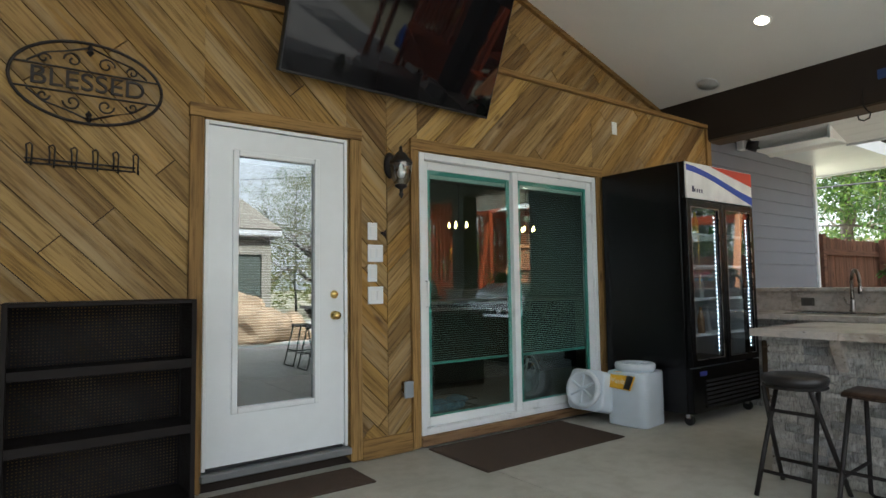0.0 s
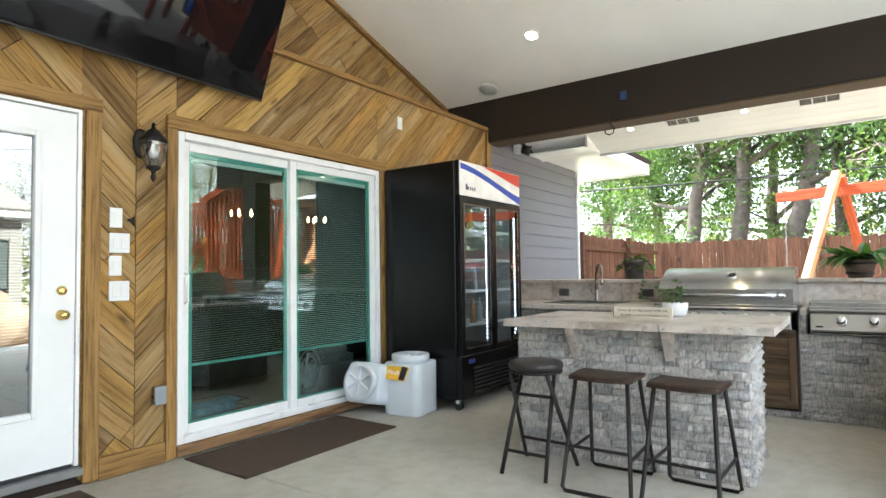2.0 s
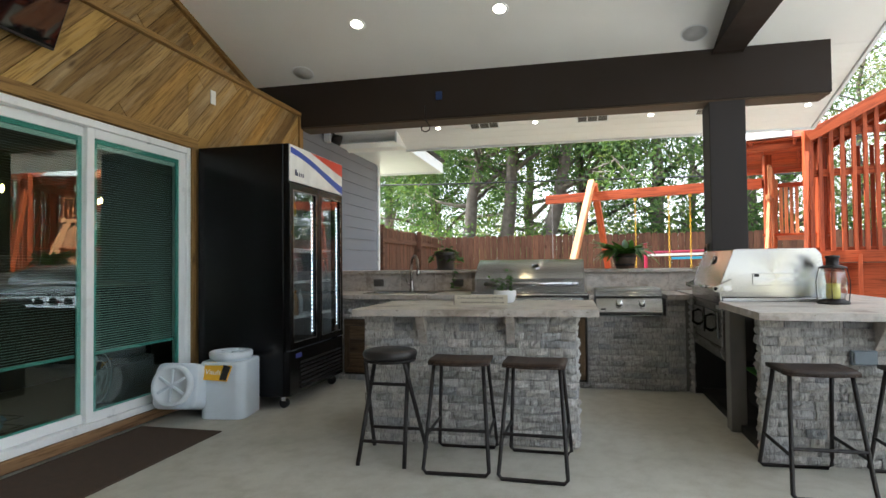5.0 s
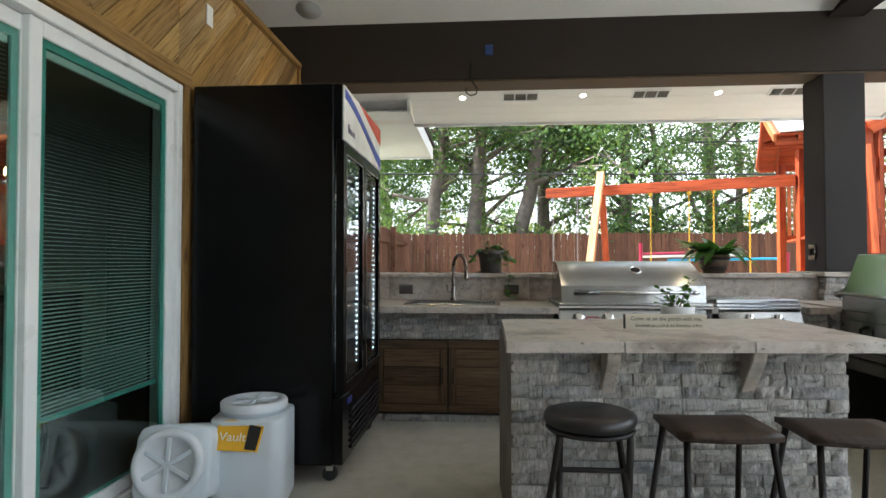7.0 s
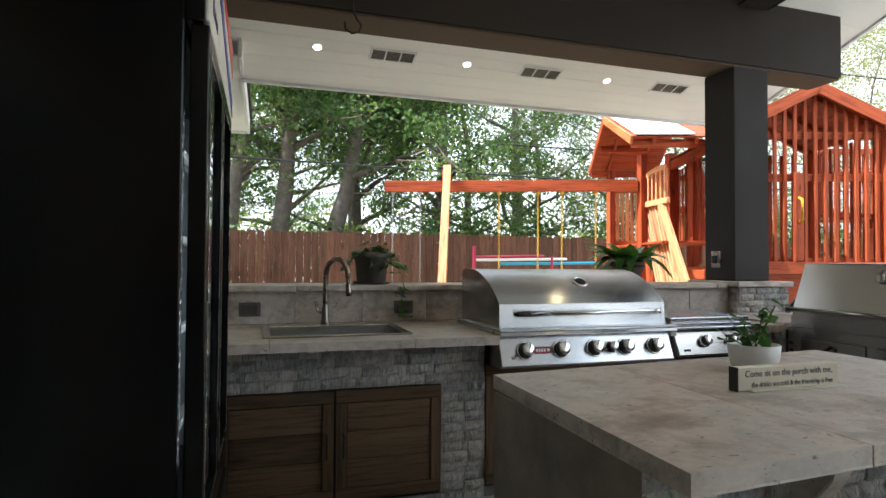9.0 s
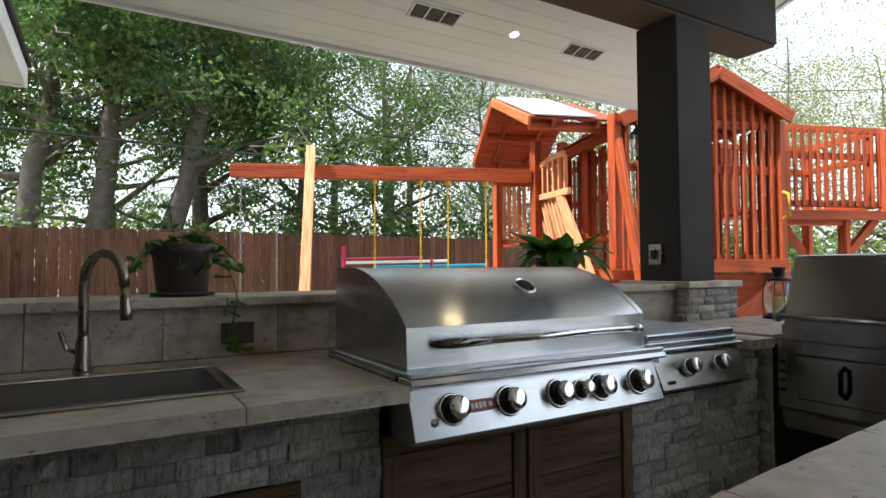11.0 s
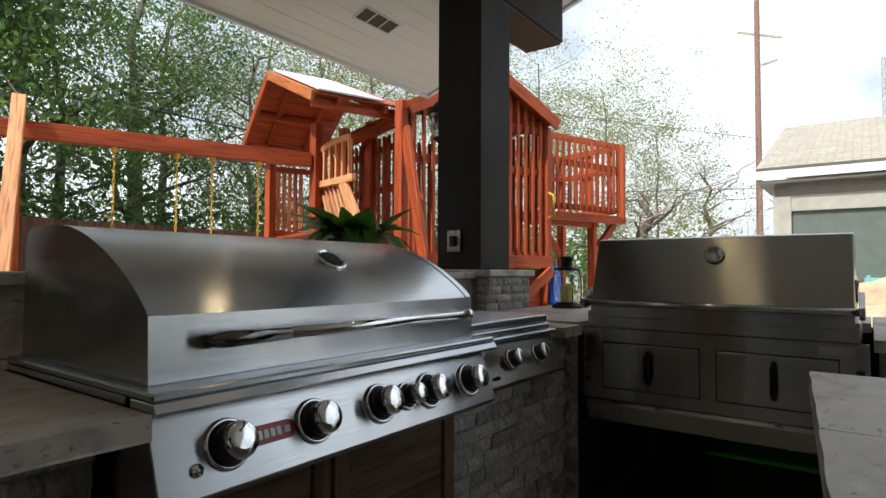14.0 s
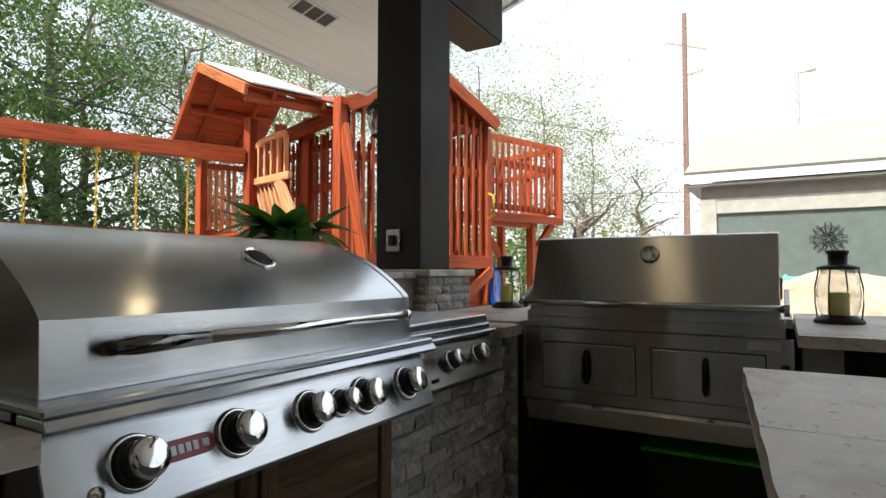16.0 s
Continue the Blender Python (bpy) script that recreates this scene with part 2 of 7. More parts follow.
white_paint = plain("white_paint", (0.80, 0.82, 0.83), 0.35, vary=0.03, bumpy=0.03)
white_vinyl = plain("white_vinyl", (0.82, 0.83, 0.83), 0.3, vary=0.03, bumpy=0.02)
ceiling_white = plain("ceiling_white", (0.89, 0.885, 0.86), 0.85, vary=0.025, scale=1.5, bumpy=0.12, grain=160.0)
siding_grey = plain("siding_grey", (0.17, 0.18, 0.215), 0.6, vary=0.1, scale=2.5, bumpy=0.25, grain=60.0)
beam_brown = plain("beam_brown", (0.023, 0.0155, 0.0115), 0.7, spec=0.3, vary=0.12, scale=3.0, bumpy=0.2, grain=120.0)
raw_wood = wood_material("raw_beam_wood", [(0.22, 0.14, 0.08), (0.25, 0.16, 0.09)], rough=0.8)
black_steel = plain("black_steel", (0.004, 0.004, 0.0045), 0.22, vary=0.04, bumpy=0.03, grain=140.0, spec=0.25)
black_iron = plain("black_iron", (0.018, 0.014, 0.013), 0.55, metal=0.3, vary=0.2, bumpy=0.25)
black_plastic = plain("black_plastic", (0.015, 0.015, 0.016), 0.4)
chrome = plain("chrome", (0.78, 0.78, 0.78), 0.08, metal=1.0, vary=0.02, bumpy=0.0)
dark_chrome = plain("dark_chrome", (0.15, 0.145, 0.14), 0.12, metal=1.0, vary=0.02, bumpy=0.0)
brass = plain("brass", (0.75, 0.55, 0.2), 0.2, metal=1.0, vary=0.05, bumpy=0.0)
nickel = plain("brushed_nickel", (0.30, 0.27, 0.24), 0.28, metal=1.0, vary=0.05, bumpy=0.0)
rubber_mat = plain("brown_coir_mat", (0.072, 0.047, 0.031), 0.95, vary=0.25, scale=40.0, bumpy=0.9, grain=350.0)
jug_plastic = plain("translucent_white_plastic", (0.66, 0.72, 0.78), 0.4, vary=0.04, bumpy=0.05)
# near black: truly dark parts, and recesses whose shade is put into the colour
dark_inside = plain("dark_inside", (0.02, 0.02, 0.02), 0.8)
teal_vinyl = plain("teal_tinted_frame", (0.20, 0.52, 0.48), 0.4, vary=0.05)
charcoal_paint = plain("column_paint", (0.027, 0.023, 0.0225), 0.7, spec=0.3, vary=0.1, scale=3.0, bumpy=0.25, grain=70.0)


def steel_build(nt, b, tc, axis="Y"):
    """Stainless sheet brushed along the given axis, which draws highlights out across it; along X it is darker, with
    dim reflections put into the colour.
    """
    fine = noise_tex(nt, tc.outputs["Object"], 9.0, 6.0, 0.7, (60.0, 1.0, 60.0) if axis == "Y" else (1.0, 60.0, 60.0))
    tg = nt.nodes.new("ShaderNodeTangent")
    tg.direction_type, tg.axis = "RADIAL", axis
    nt.links.new(tg.outputs[0], b.inputs["Tangent"])
    smear = noise_tex(nt, tc.outputs["Object"], 4.0, 4.0, 0.6)
    r = ramp(nt, smear.outputs["Fac"], [(0.3, (0.18, 0.18, 0.18)), (0.7, (0.23, 0.23, 0.23))])
    nt.links.new(r.outputs["Color"], b.inputs["Roughness"])
    c = ramp(nt, fine.outputs["Fac"], [(0.3, (0.47, 0.48, 0.50)), (0.7, (0.60, 0.61, 0.63))] if axis == "Y" else [(0.3, (0.40, 0.39, 0.375)), (0.7, (0.50, 0.49, 0.475))])
    nt.links.new(c.outputs["Color"], b.inputs["Base Color"])
    b.inputs["Metallic"].default_value = 1.0
    b.inputs["Anisotropic"].default_value = 1.0
    bump(nt, b, fine.outputs["Fac"], 0.05, 0.002)


steel = material("brushed_stainless", steel_build)
steel_across_dark = material("brushed_stainless_across_dark", lambda nt, b, tc: steel_build(nt, b, tc, "X"))


def concrete_build(nt, b, tc):
    big = noise_tex(nt, tc.outputs["Object"], 0.9, 6.0, 0.6)
    mid = noise_tex(nt, tc.outputs["Object"], 7.0, 6.0, 0.65)
    fine = noise_tex(nt, tc.outputs["Object"], 140.0, 4.0, 0.7)
    c1 = ramp(nt, big.outputs["Fac"], [(0.3, (0.40, 0.385, 0.33)), (0.5, (0.50, 0.48, 0.42)), (0.72, (0.55, 0.535, 0.48))])
    c2 = ramp(nt, mid.outputs["Fac"], [(0.32, (0.82, 0.8, 0.76)), (0.55, (1.0, 1.0, 1.0)), (0.75, (1.08, 1.07, 1.05))])
    c3 = ramp(nt, fine.outputs["Fac"], [(0.35, (0.9, 0.9, 0.9)), (0.6, (1.03, 1.03, 1.03))])
    c = mix(nt, "MULTIPLY", 1.0, c1.outputs["Color"], c2.outputs["Color"])
    c = mix(nt, "MULTIPLY", 1.0, c, c3.outputs["Color"])
    nt.links.new(c, b.inputs["Base Color"])
    r = ramp(nt, mid.outputs["Fac"], [(0.3, (0.5, 0.5, 0.5)), (0.7, (0.72, 0.72, 0.72))])
    nt.links.new(r.outputs["Color"], b.inputs["Roughness"])
    bump(nt, b, fine.outputs["Fac"], 0.12, 0.004)


concrete = material("broom_concrete", concrete_build)
pale_concrete = plain("pale_concrete", (0.60, 0.58, 0.54), 0.8, vary=0.12, scale=1.2, bumpy=0.3)


def stone_build(nt, b, tc):
    co, rnd = offset_coords(nt, tc)
    isl = nt.nodes.new("ShaderNodeNewGeometry")
    both = nt.nodes.new("ShaderNodeMath")
    both.operation = "ADD"
    nt.links.new(rnd, both.inputs[0])
    nt.links.new(isl.outputs["Random Per Island"], both.inputs[1])
    wrap = nt.nodes.new("ShaderNodeMath")
    wrap.operation = "FRACT"
    nt.links.new(both.outputs[0], wrap.inputs[0])
    tone = ramp(nt, wrap.outputs[0], [(0.0, (0.33, 0.325, 0.315)), (0.16, (0.55, 0.54, 0.525)), (0.33, (0.43, 0.415, 0.39)), (0.5, (0.66, 0.64, 0.62)), (0.66, (0.36, 0.365, 0.38)), (0.83, (0.60, 0.575, 0.535)), (1.0, (0.46, 0.46, 0.455))])
    n = noise_tex(nt, co, 14.0, 8.0, 0.65)
    v = ramp(nt, n.outputs["Fac"], [(0.3, (0.34, 0.32, 0.29)), (0.46, (0.92, 0.91, 0.9)), (0.7, (1.35, 1.34, 1.32))])
    c = mix(nt, "MULTIPLY", 1.0, tone.outputs["Color"], v.outputs["Color"])
    f = noise_tex(nt, co, 75.0, 5.0, 0.7)
    pits = ramp(nt, f.outputs["Fac"], [(0.33, (0.32, 0.30, 0.28)), (0.47, (1.05, 1.05, 1.05))])
    c = mix(nt, "MULTIPLY", 0.7, c, pits.outputs["Color"])
    nt.links.new(c, b.inputs["Base Color"])
    b.inputs["Roughness"].default_value = 0.88
    h = mix(nt, "MIX", 0.35, n.outputs["Fac"], f.outputs["Fac"])
    bump(nt, b, h, 0.9, 0.016)


split_stone = material("split_face_travertine", stone_build)


def slab_build(nt, b, tc):
    co, rnd = offset_coords(nt, tc)
    vein = noise_tex(nt, co, 3.6, 10.0, 0.68, (1.0, 0.7, 1.0))
    mid = noise_tex(nt, co, 11.0, 7.0, 0.65)
    fine = noise_tex(nt, co, 75.0, 3.0, 0.55, (1.0, 0.45, 1.0))
    c1 = ramp(nt, vein.outputs["Fac"], [(0.30, (0.20, 0.165, 0.135)), (0.42, (0.36, 0.31, 0.265)), (0.50, (0.52, 0.465, 0.415)), (0.58, (0.44, 0.405, 0.37)), (0.72, (0.66, 0.63, 0.60))])
    c2 = ramp(nt, mid.outputs["Fac"], [(0.3, (0.62, 0.59, 0.55)), (0.5, (1.0, 1.0, 1.0)), (0.7, (1.14, 1.12, 1.1))])
    c = mix(nt, "MULTIPLY", 0.9, c1.outputs["Color"], c2.outputs["Color"])
    pits = ramp(nt, fine.outputs["Fac"], [(0.29, (0.32, 0.28, 0.25)), (0.36, (1, 1, 1))])
    c = mix(nt, "MULTIPLY", 0.85, c, pits.outputs["Color"])
    nt.links.new(c, b.inputs["Base Color"])
    r = ramp(nt, mid.outputs["Fac"], [(0.3, (0.35, 0.35, 0.35)), (0.7, (0.6, 0.6, 0.6))])
    nt.links.new(r.outputs["Color"], b.inputs["Roughness"])
    bump(nt, b, pits.outputs["Color"], 0.25, 0.003)


travertine = material("honed_travertine", slab_build)


def glass_build(tint, rough=0.0):
    def build(nt, b, tc):
        b.inputs["Base Color"].default_value = (*tint, 1.0)
        b.inputs["Roughness"].default_value = rough
        b.inputs["Transmission Weight"].default_value = 1.0
        b.inputs["IOR"].default_value = 1.45
    return build


clear_glass = material("clear_glass", glass_build((0.95, 0.97, 0.96)))


def thin_pane_build(tint, gloss):
    """A thin window pane: mirror reflection, stronger at grazing angles, over a clear tinted body."""
    def build(nt, b, tc):
        out = nt.nodes["Material Output"]
        tr = nt.nodes.new("ShaderNodeBsdfTransparent")
        tr.inputs["Color"].default_value = (*tint, 1.0)
        gl = nt.nodes.new("ShaderNodeBsdfGlossy")
        gl.inputs["Roughness"].default_value = 0.005
        lw = nt.nodes.new("ShaderNodeLayerWeight")
        lw.inputs["Blend"].default_value = 0.5
        pw = nt.nodes.new("ShaderNodeMath")
        pw.operation = "POWER"
        pw.inputs[1].default_value = 4.0
        nt.links.new(lw.outputs["Facing"], pw.inputs[0])
        fr = nt.nodes.new("ShaderNodeMapRange")
        fr.inputs["To Min"].default_value = gloss
        fr.inputs["To Max"].default_value = 0.9
        nt.links.new(pw.outputs[0], fr.inputs["Value"])
        mx = nt.nodes.new("ShaderNodeMixShader")
        nt.links.new(fr.outputs[0], mx.inputs[0])
        nt.links.new(tr.outputs[0], mx.inputs[1])
        nt.links.new(gl.outputs[0], mx.inputs[2])
        nt.links.new(mx.outputs[0], out.inputs["Surface"])
    return build


window_glass = material("window_glass", thin_pane_build((0.80, 0.92, 0.88), 0.13))
door_glass = material("door_glass", thin_pane_build((0.70, 0.76, 0.77), 0.25))
lantern_glass = material("lantern_glass", thin_pane_build((0.95, 0.97, 0.97), 0.09))
lamp_glass = material("lamp_glass", thin_pane_build((0.70, 0.74, 0.75), 0.20))
fridge_glass = material("fridge_glass", thin_pane_build((0.80, 0.84, 0.85), 0.13))


def leaf_material(name, tones, rough=0.5):
    def build(nt, b, tc):
        g = nt.nodes.new("ShaderNodeNewGeometry")
        clump = noise_tex(nt, tc.outputs["Object"], 1.3, 4.0, 0.6)
        wide = nt.nodes.new("ShaderNodeMapRange")
        wide.inputs["From Min"].default_value, wide.inputs["From Max"].default_value = 0.32, 0.68
        nt.links.new(clump.outputs["Fac"], wide.inputs["Value"])
        tone = mix(nt, "MIX", 0.4, wide.outputs[0], g.outputs["Random Per Island"])
        r = ramp(nt, tone, [(i / (len(tones) - 1), c) for i, c in enumerate(tones)])
        nt.links.new(r.outputs["Color"], b.inputs["Base Color"])
        b.inputs["Roughness"].default_value = rough
        b.inputs["Subsurface Weight"].default_value = 0.0
        b.inputs["Transmission Weight"].default_value = 0.0
        out = nt.nodes["Material Output"]
        tl = nt.nodes.new("ShaderNodeBsdfTranslucent")
        br = mix(nt, "MULTIPLY", 1.0, r.outputs["Color"], (1.6, 1.8, 0.9))
        nt.links.new(br, tl.inputs["Color"])
        mx = nt.nodes.new("ShaderNodeMixShader")
        mx.inputs[0].default_value = 0.45
        nt.links.new(b.outputs[0], mx.inputs[1])
        nt.links.new(tl.outputs[0], mx.inputs[2])
        nt.links.new(mx.outputs[0], out.inputs["Surface"])
    return material(name, build)


tree_leaf = leaf_material("tree_leaf", [(0.024, 0.050, 0.022), (0.042, 0.080, 0.030), (0.075, 0.128, 0.042), (0.14, 0.195, 0.06), (0.28, 0.31, 0.11)])
pale_leaf = leaf_material("pale_leaf", [(0.12, 0.15, 0.05), (0.17, 0.19, 0.065), (0.25, 0.22, 0.10), (0.14, 0.165, 0.06)])
house_leaf = leaf_material("house_plant_leaf", [(0.03, 0.085, 0.025), (0.06, 0.13, 0.035), (0.10, 0.17, 0.06)], 0.35)
bark = plain("bark", (0.115, 0.095, 0.08), 0.9, vary=0.35, scale=8.0, bumpy=1.0, grain=25.0)
twig_bark = plain("twig_bark", (0.34, 0.28, 0.23), 0.9, vary=0.3, scale=6.0, bumpy=0.5, grain=25.0)
lamp_glow = bpy.data.materials.new("lamp_glow")
lamp_glow.use_nodes = True
lamp_glow.node_tree.nodes["Principled BSDF"].inputs["Emission Color"].default_value = (1.0, 0.83, 0.6, 1)
lamp_glow.node_tree.nodes["Principled BSDF"].inputs["Emission Strength"].default_value = 6.0


def ground_build(nt, b, tc):
    n = noise_tex(nt, tc.outputs["Object"], 0.7, 8.0, 0.65)
    f = noise_tex(nt, tc.outputs["Object"], 30.0, 5.0, 0.7)
    c = ramp(nt, n.outputs["Fac"], [(0.35, (0.46, 0.42, 0.32)), (0.5, (0.52, 0.48, 0.37)), (0.68, (0.60, 0.56, 0.46))])
    c2 = ramp(nt, f.outputs["Fac"], [(0.3, (0.6, 0.6, 0.55)), (0.7, (1.2, 1.2, 1.1))])
    nt.links.new(mix(nt, "MULTIPLY", 1.0, c.outputs["Color"], c2.outputs["Color"]), b.inputs["Base Color"])
    b.inputs["Roughness"].default_value = 0.95
    bump(nt, b, f.outputs["Fac"], 0.6, 0.03)


earth = material("bare_winter_lawn", ground_build)

candle_glow = bpy.data.materials.new("candle_glow")
candle_glow.use_nodes = True
candle_glow.node_tree.nodes["Principled BSDF"].inputs["Emission Color"].default_value = (1.0, 0.6, 0.22, 1)
candle_glow.node_tree.nodes["Principled BSDF"].inputs["Emission Strength"].default_value = 9.0

# ---- the shell of the patio ----
WALL_Y, GABLE_Y = 4.10, 4.70
SLOPE = 0.333


def roof_z(x):
    return 3.285 - SLOPE * (x - 6.82) if x > 3.0 else 3.285 + SLOPE * 3.82 - SLOPE * (3.0 - x)


def setting(name, bm, mat, label, category):
    return tagged(part(name, bm, mat), label, category, kind="structure")


ground = setting("ground", box(-300, -300, -0.6, 300, 300, -0.14), earth, "bare winter lawn and soil of the back yard", "ground")
floor = thing("floor", "pale broom-finished concrete patio slab with joints", "floor", kind="structure")
for x0, x1, y0, y1 in ((-5.0, 2.972, -3.2, 4.10), (2.98, 8.3, -3.2, 4.10), (-5.0, 8.3, 4.10, 4.30)):
    part("slab", box(x0, y0, -0.16, x1, y1, 0.0, 0.004), concrete, floor)

# house wall with the openings of the door and the sliding door
wall = bmesh.new()
T0, T1 = WALL_Y + 0.012, WALL_Y + 0.16
for x0, x1, z0, z1 in ((-5.0, 1.37, 0, 2.93), (2.30, 2.86, 0, 2.93), (4.85, 6.9, 0, 2.93), (1.37, 2.30, 2.16, 2.93), (1.37, 2.30, 0, 0.095), (2.86, 4.85, 2.155, 2.93), (2.86, 4.85, 0, 0.075)):
    box(x0, T0, z0, x1, T1, z1, bm=wall)
setting("wall_house", wall, beam_brown, "timber-framed house wall behind barn-wood cladding", "wall")
gable = extrude_profile([(-5.0, 2.9), (8.4, 2.7), (3.0, roof_z(3.0) + 0.02), (-5.0, roof_z(-5.0))], 0.15, "y")
setting("wall_gable", turned(gable, Matrix.Translation((0, GABLE_Y + 0.02, 0))), beam_brown, "upper gable wall behind barn-wood cladding", "wall")
setting("ledge", box(-5.0, WALL_Y + 0.05, 2.93, 6.9, GABLE_Y + 0.02, 2.945), trimwood, "flat wooden ledge on top of the lower wall", "ledge")
setting("ledge_trim", box(-5.0, WALL_Y - 0.045, 2.905, 6.93, WALL_Y + 0.049, 2.95, 0.004), trimwood, "brown wooden cap board along the ledge", "trim")

# vaulted ceiling, one mesh: a smooth part and the board soffit outside the beam
ceil = bmesh.new()
for xa, xb, ya, yb in ((3.0, 6.9, -1.86, 4.70), (-5.0, 3.0, -1.86, 4.70)):
    join(ceil, extrude_profile([(xa, roof_z(xa)), (xb, roof_z(xb)), (xb, roof_z(xb) + 0.05), (xa, roof_z(xa) + 0.05)], yb - ya, "y"), Matrix.Translation((0, ya, 0)))
xs = 6.905
while xs < 8.36:
    xe = min(xs + 0.128, 8.385)
    join(ceil, extrude_profile([(xs, roof_z(xs)), (xe, roof_z(xe)), (xe, roof_z(xe) + 0.03), (xs, roof_z(xs) + 0.03)], 5.96, "y", 0.0035), Matrix.Translation((0, -1.86, 0)))
    xs = xe + 0.001
setting("ceiling", ceil, ceiling_white, "vaulted off-white ceiling with a boarded soffit", "ceiling")
roof = bmesh.new()
for xa, xb in ((3.0, 8.45), (-5.2, 3.0)):
    join(roof, extrude_profile([(xa, roof_z(xa) + 0.055), (xb, roof_z(xb) + 0.055), (xb, roof_z(xb) + 0.2), (xa, roof_z(xa) + 0.2)], 6.9, "y"), Matrix.Translation((0, -1.9, 0)))
setting("roof", roof, beam_brown, "shingled patio roof", "roof")
fascia = box(8.386, -1.9, roof_z(8.4) - 0.02, 8.42, 3.24, roof_z(8.4) + 0.2, 0.003)
setting("fascia", fascia, white_paint, "white painted fascia board along the eave", "fascia")
rake = bmesh.new()
for xa, xb in ((3.0, 8.385), (-5.0, 3.0)):
    join(rake, extrude_profile([(xa, roof_z(xa) - 0.02), (xb, roof_z(xb) - 0.02), (xb, roof_z(xb) + 0.2), (xa, roof_z(xa) + 0.2)], 0.035, "y"), Matrix.Translation((0, -1.9, 0)))
setting("rake_board", rake, white_paint, "white painted rake board at the gable end", "trim")

# unseen wall, added to keep open-sky light off the fridge side
setting("wall_west", box(-4.9, -1.86, 0.0, -4.75, 4.69, roof_z(-4.75) - 0.005), beam_brown, "unseen plain dark wall added to shade the far end of the patio", "wall")

# beams and column
beam = thing("beam", "long dark brown boxed ceiling beam over the bar", "beam", kind="structure")
part("casing", box(6.822, -1.48, 2.775, 7.131, 4.69, 3.30, 0.004), beam_brown, beam)
part("soffit_board", box(6.834, -1.47, 2.757, 7.12, 4.09, 2.774, 0.003), plain("bare_beam_board", (0.075, 0.048, 0.028), 0.8, vary=0.25, scale=5.0, bumpy=0.4), beam, "bare brown underside board")
rafter = extrude_profile([(6.99, 3.235), (2.5, 3.235), (2.5, 3.50), (6.1, 3.50), (6.99, roof_z(7.0) - 0.002)], 0.29, "y")
setting("rafter_beam", turned(rafter, Matrix.Translation((-0.18, -0.70, 0))), beam_brown, "dark brown sloping beam under the vault", "beam")
column = thing("column", "dark painted square column on a stone pier", "column", kind="structure")
part("shaft", box(6.828, -0.716, 1.105, 7.138, -0.380, 2.756, 0.006), charcoal_paint, column)

# grey lap siding beyond the cladding
siding = thing("wall_siding", "house wall clad in blue-grey lap siding", "wall", kind="structure")
part("sheathing", box(6.9, WALL_Y + 0.03, 0, 9.62, WALL_Y + 0.2, 2.84), siding_grey, siding)
lap = extrude_profile([(WALL_Y - 0.004, 0.0), (WALL_Y + 0.012, 0.165), (WALL_Y + 0.03, 0.165), (WALL_Y + 0.03, 0.0)], 2.72, "x")
lap_mesh = mesh_from(lap, "lap_board", siding_grey)
for k in range(18):
    ob = new("lap_board", lap_mesh)
    ob.location = (6.9, 0, -0.09 + 0.163 * k)
    ob.parent = siding
part("corner_board", box(9.62, WALL_Y - 0.02, 0, 9.70, WALL_Y + 0.2, 2.82, 0.004), white_paint, siding)
part("side_wall", box(9.55, WALL_Y + 0.2, 0, 9.65, 9.0, 2.82), siding_grey, siding)
eave = thing("house_eave", "white boxed eave of the house with fascia and gutter", "eave", kind="structure")
part("soffit", box(7.95, 3.26, 2.80, 10.62, 4.75, 2.815), white_paint, eave)
part("fascia", box(7.9, 3.225, 2.775, 10.65, 3.255, 2.95, 0.004), white_paint, eave)
part("end_fascia", box(10.62, 3.26, 2.775, 10.655, 6.5, 2.95, 0.004), white_paint, eave)
part("roof", extrude_profile([(3.2, 2.96), (8.0, 4.6), (8.0, 4.75), (3.2, 3.02)], 2.7, "x", 0.0), beam_brown, eave).location = (7.98, 0, 0)

# ---- barn-wood cladding, door and sliding door ----
def plank(poly, thick, mat, parent, y, name="plank"):
    """One board: an outline in wall coordinates (along, up), turned so that its own x runs with the grain."""
    (u0, v0), direction = poly["origin"], poly["angle"]
    ca, sa = math.cos(direction), math.sin(direction)
    local = [((u - u0) * ca + (v - v0) * sa, -(u - u0) * sa + (v - v0) * ca) for u, v in poly["points"]]
    bm = bmesh.new()
    inner = []
    cx, cy = sum(p[0] for p in local) / len(local), sum(p[1] for p in local) / len(local)
    for p in local:
        d = math.hypot(p[0] - cx, p[1] - cy) or 1.0
        inner.append((p[0] - (p[0] - cx) / d * 0.0022, p[1] - (p[1] - cy) / d * 0.0022))
    back = [bm.verts.new((a, b, 0.0)) for a, b in local]
    edge = [bm.verts.new((a, b, thick - 0.002)) for a, b in local]
    front = [bm.verts.new((a, b, thick)) for a, b in inner]
    n = len(local)
    bm.faces.new(front)
    for i in range(n):
        j = (i + 1) % n
        bm.faces.new((back[i], back[j], edge[j], edge[i]))
        bm.faces.new((edge[i], edge[j], front[j], front[i]))
    bmesh.ops.recalc_face_normals(bm, faces=bm.faces)
    # local x along the grain, local y across it, local z out of the wall towards -y
    m = Matrix(((ca, -sa, 0, u0), (0, 0, -1, y), (sa, ca, 0, v0), (0, 0, 0, 1)))
    return part(name, bm, mat, parent, at=m)


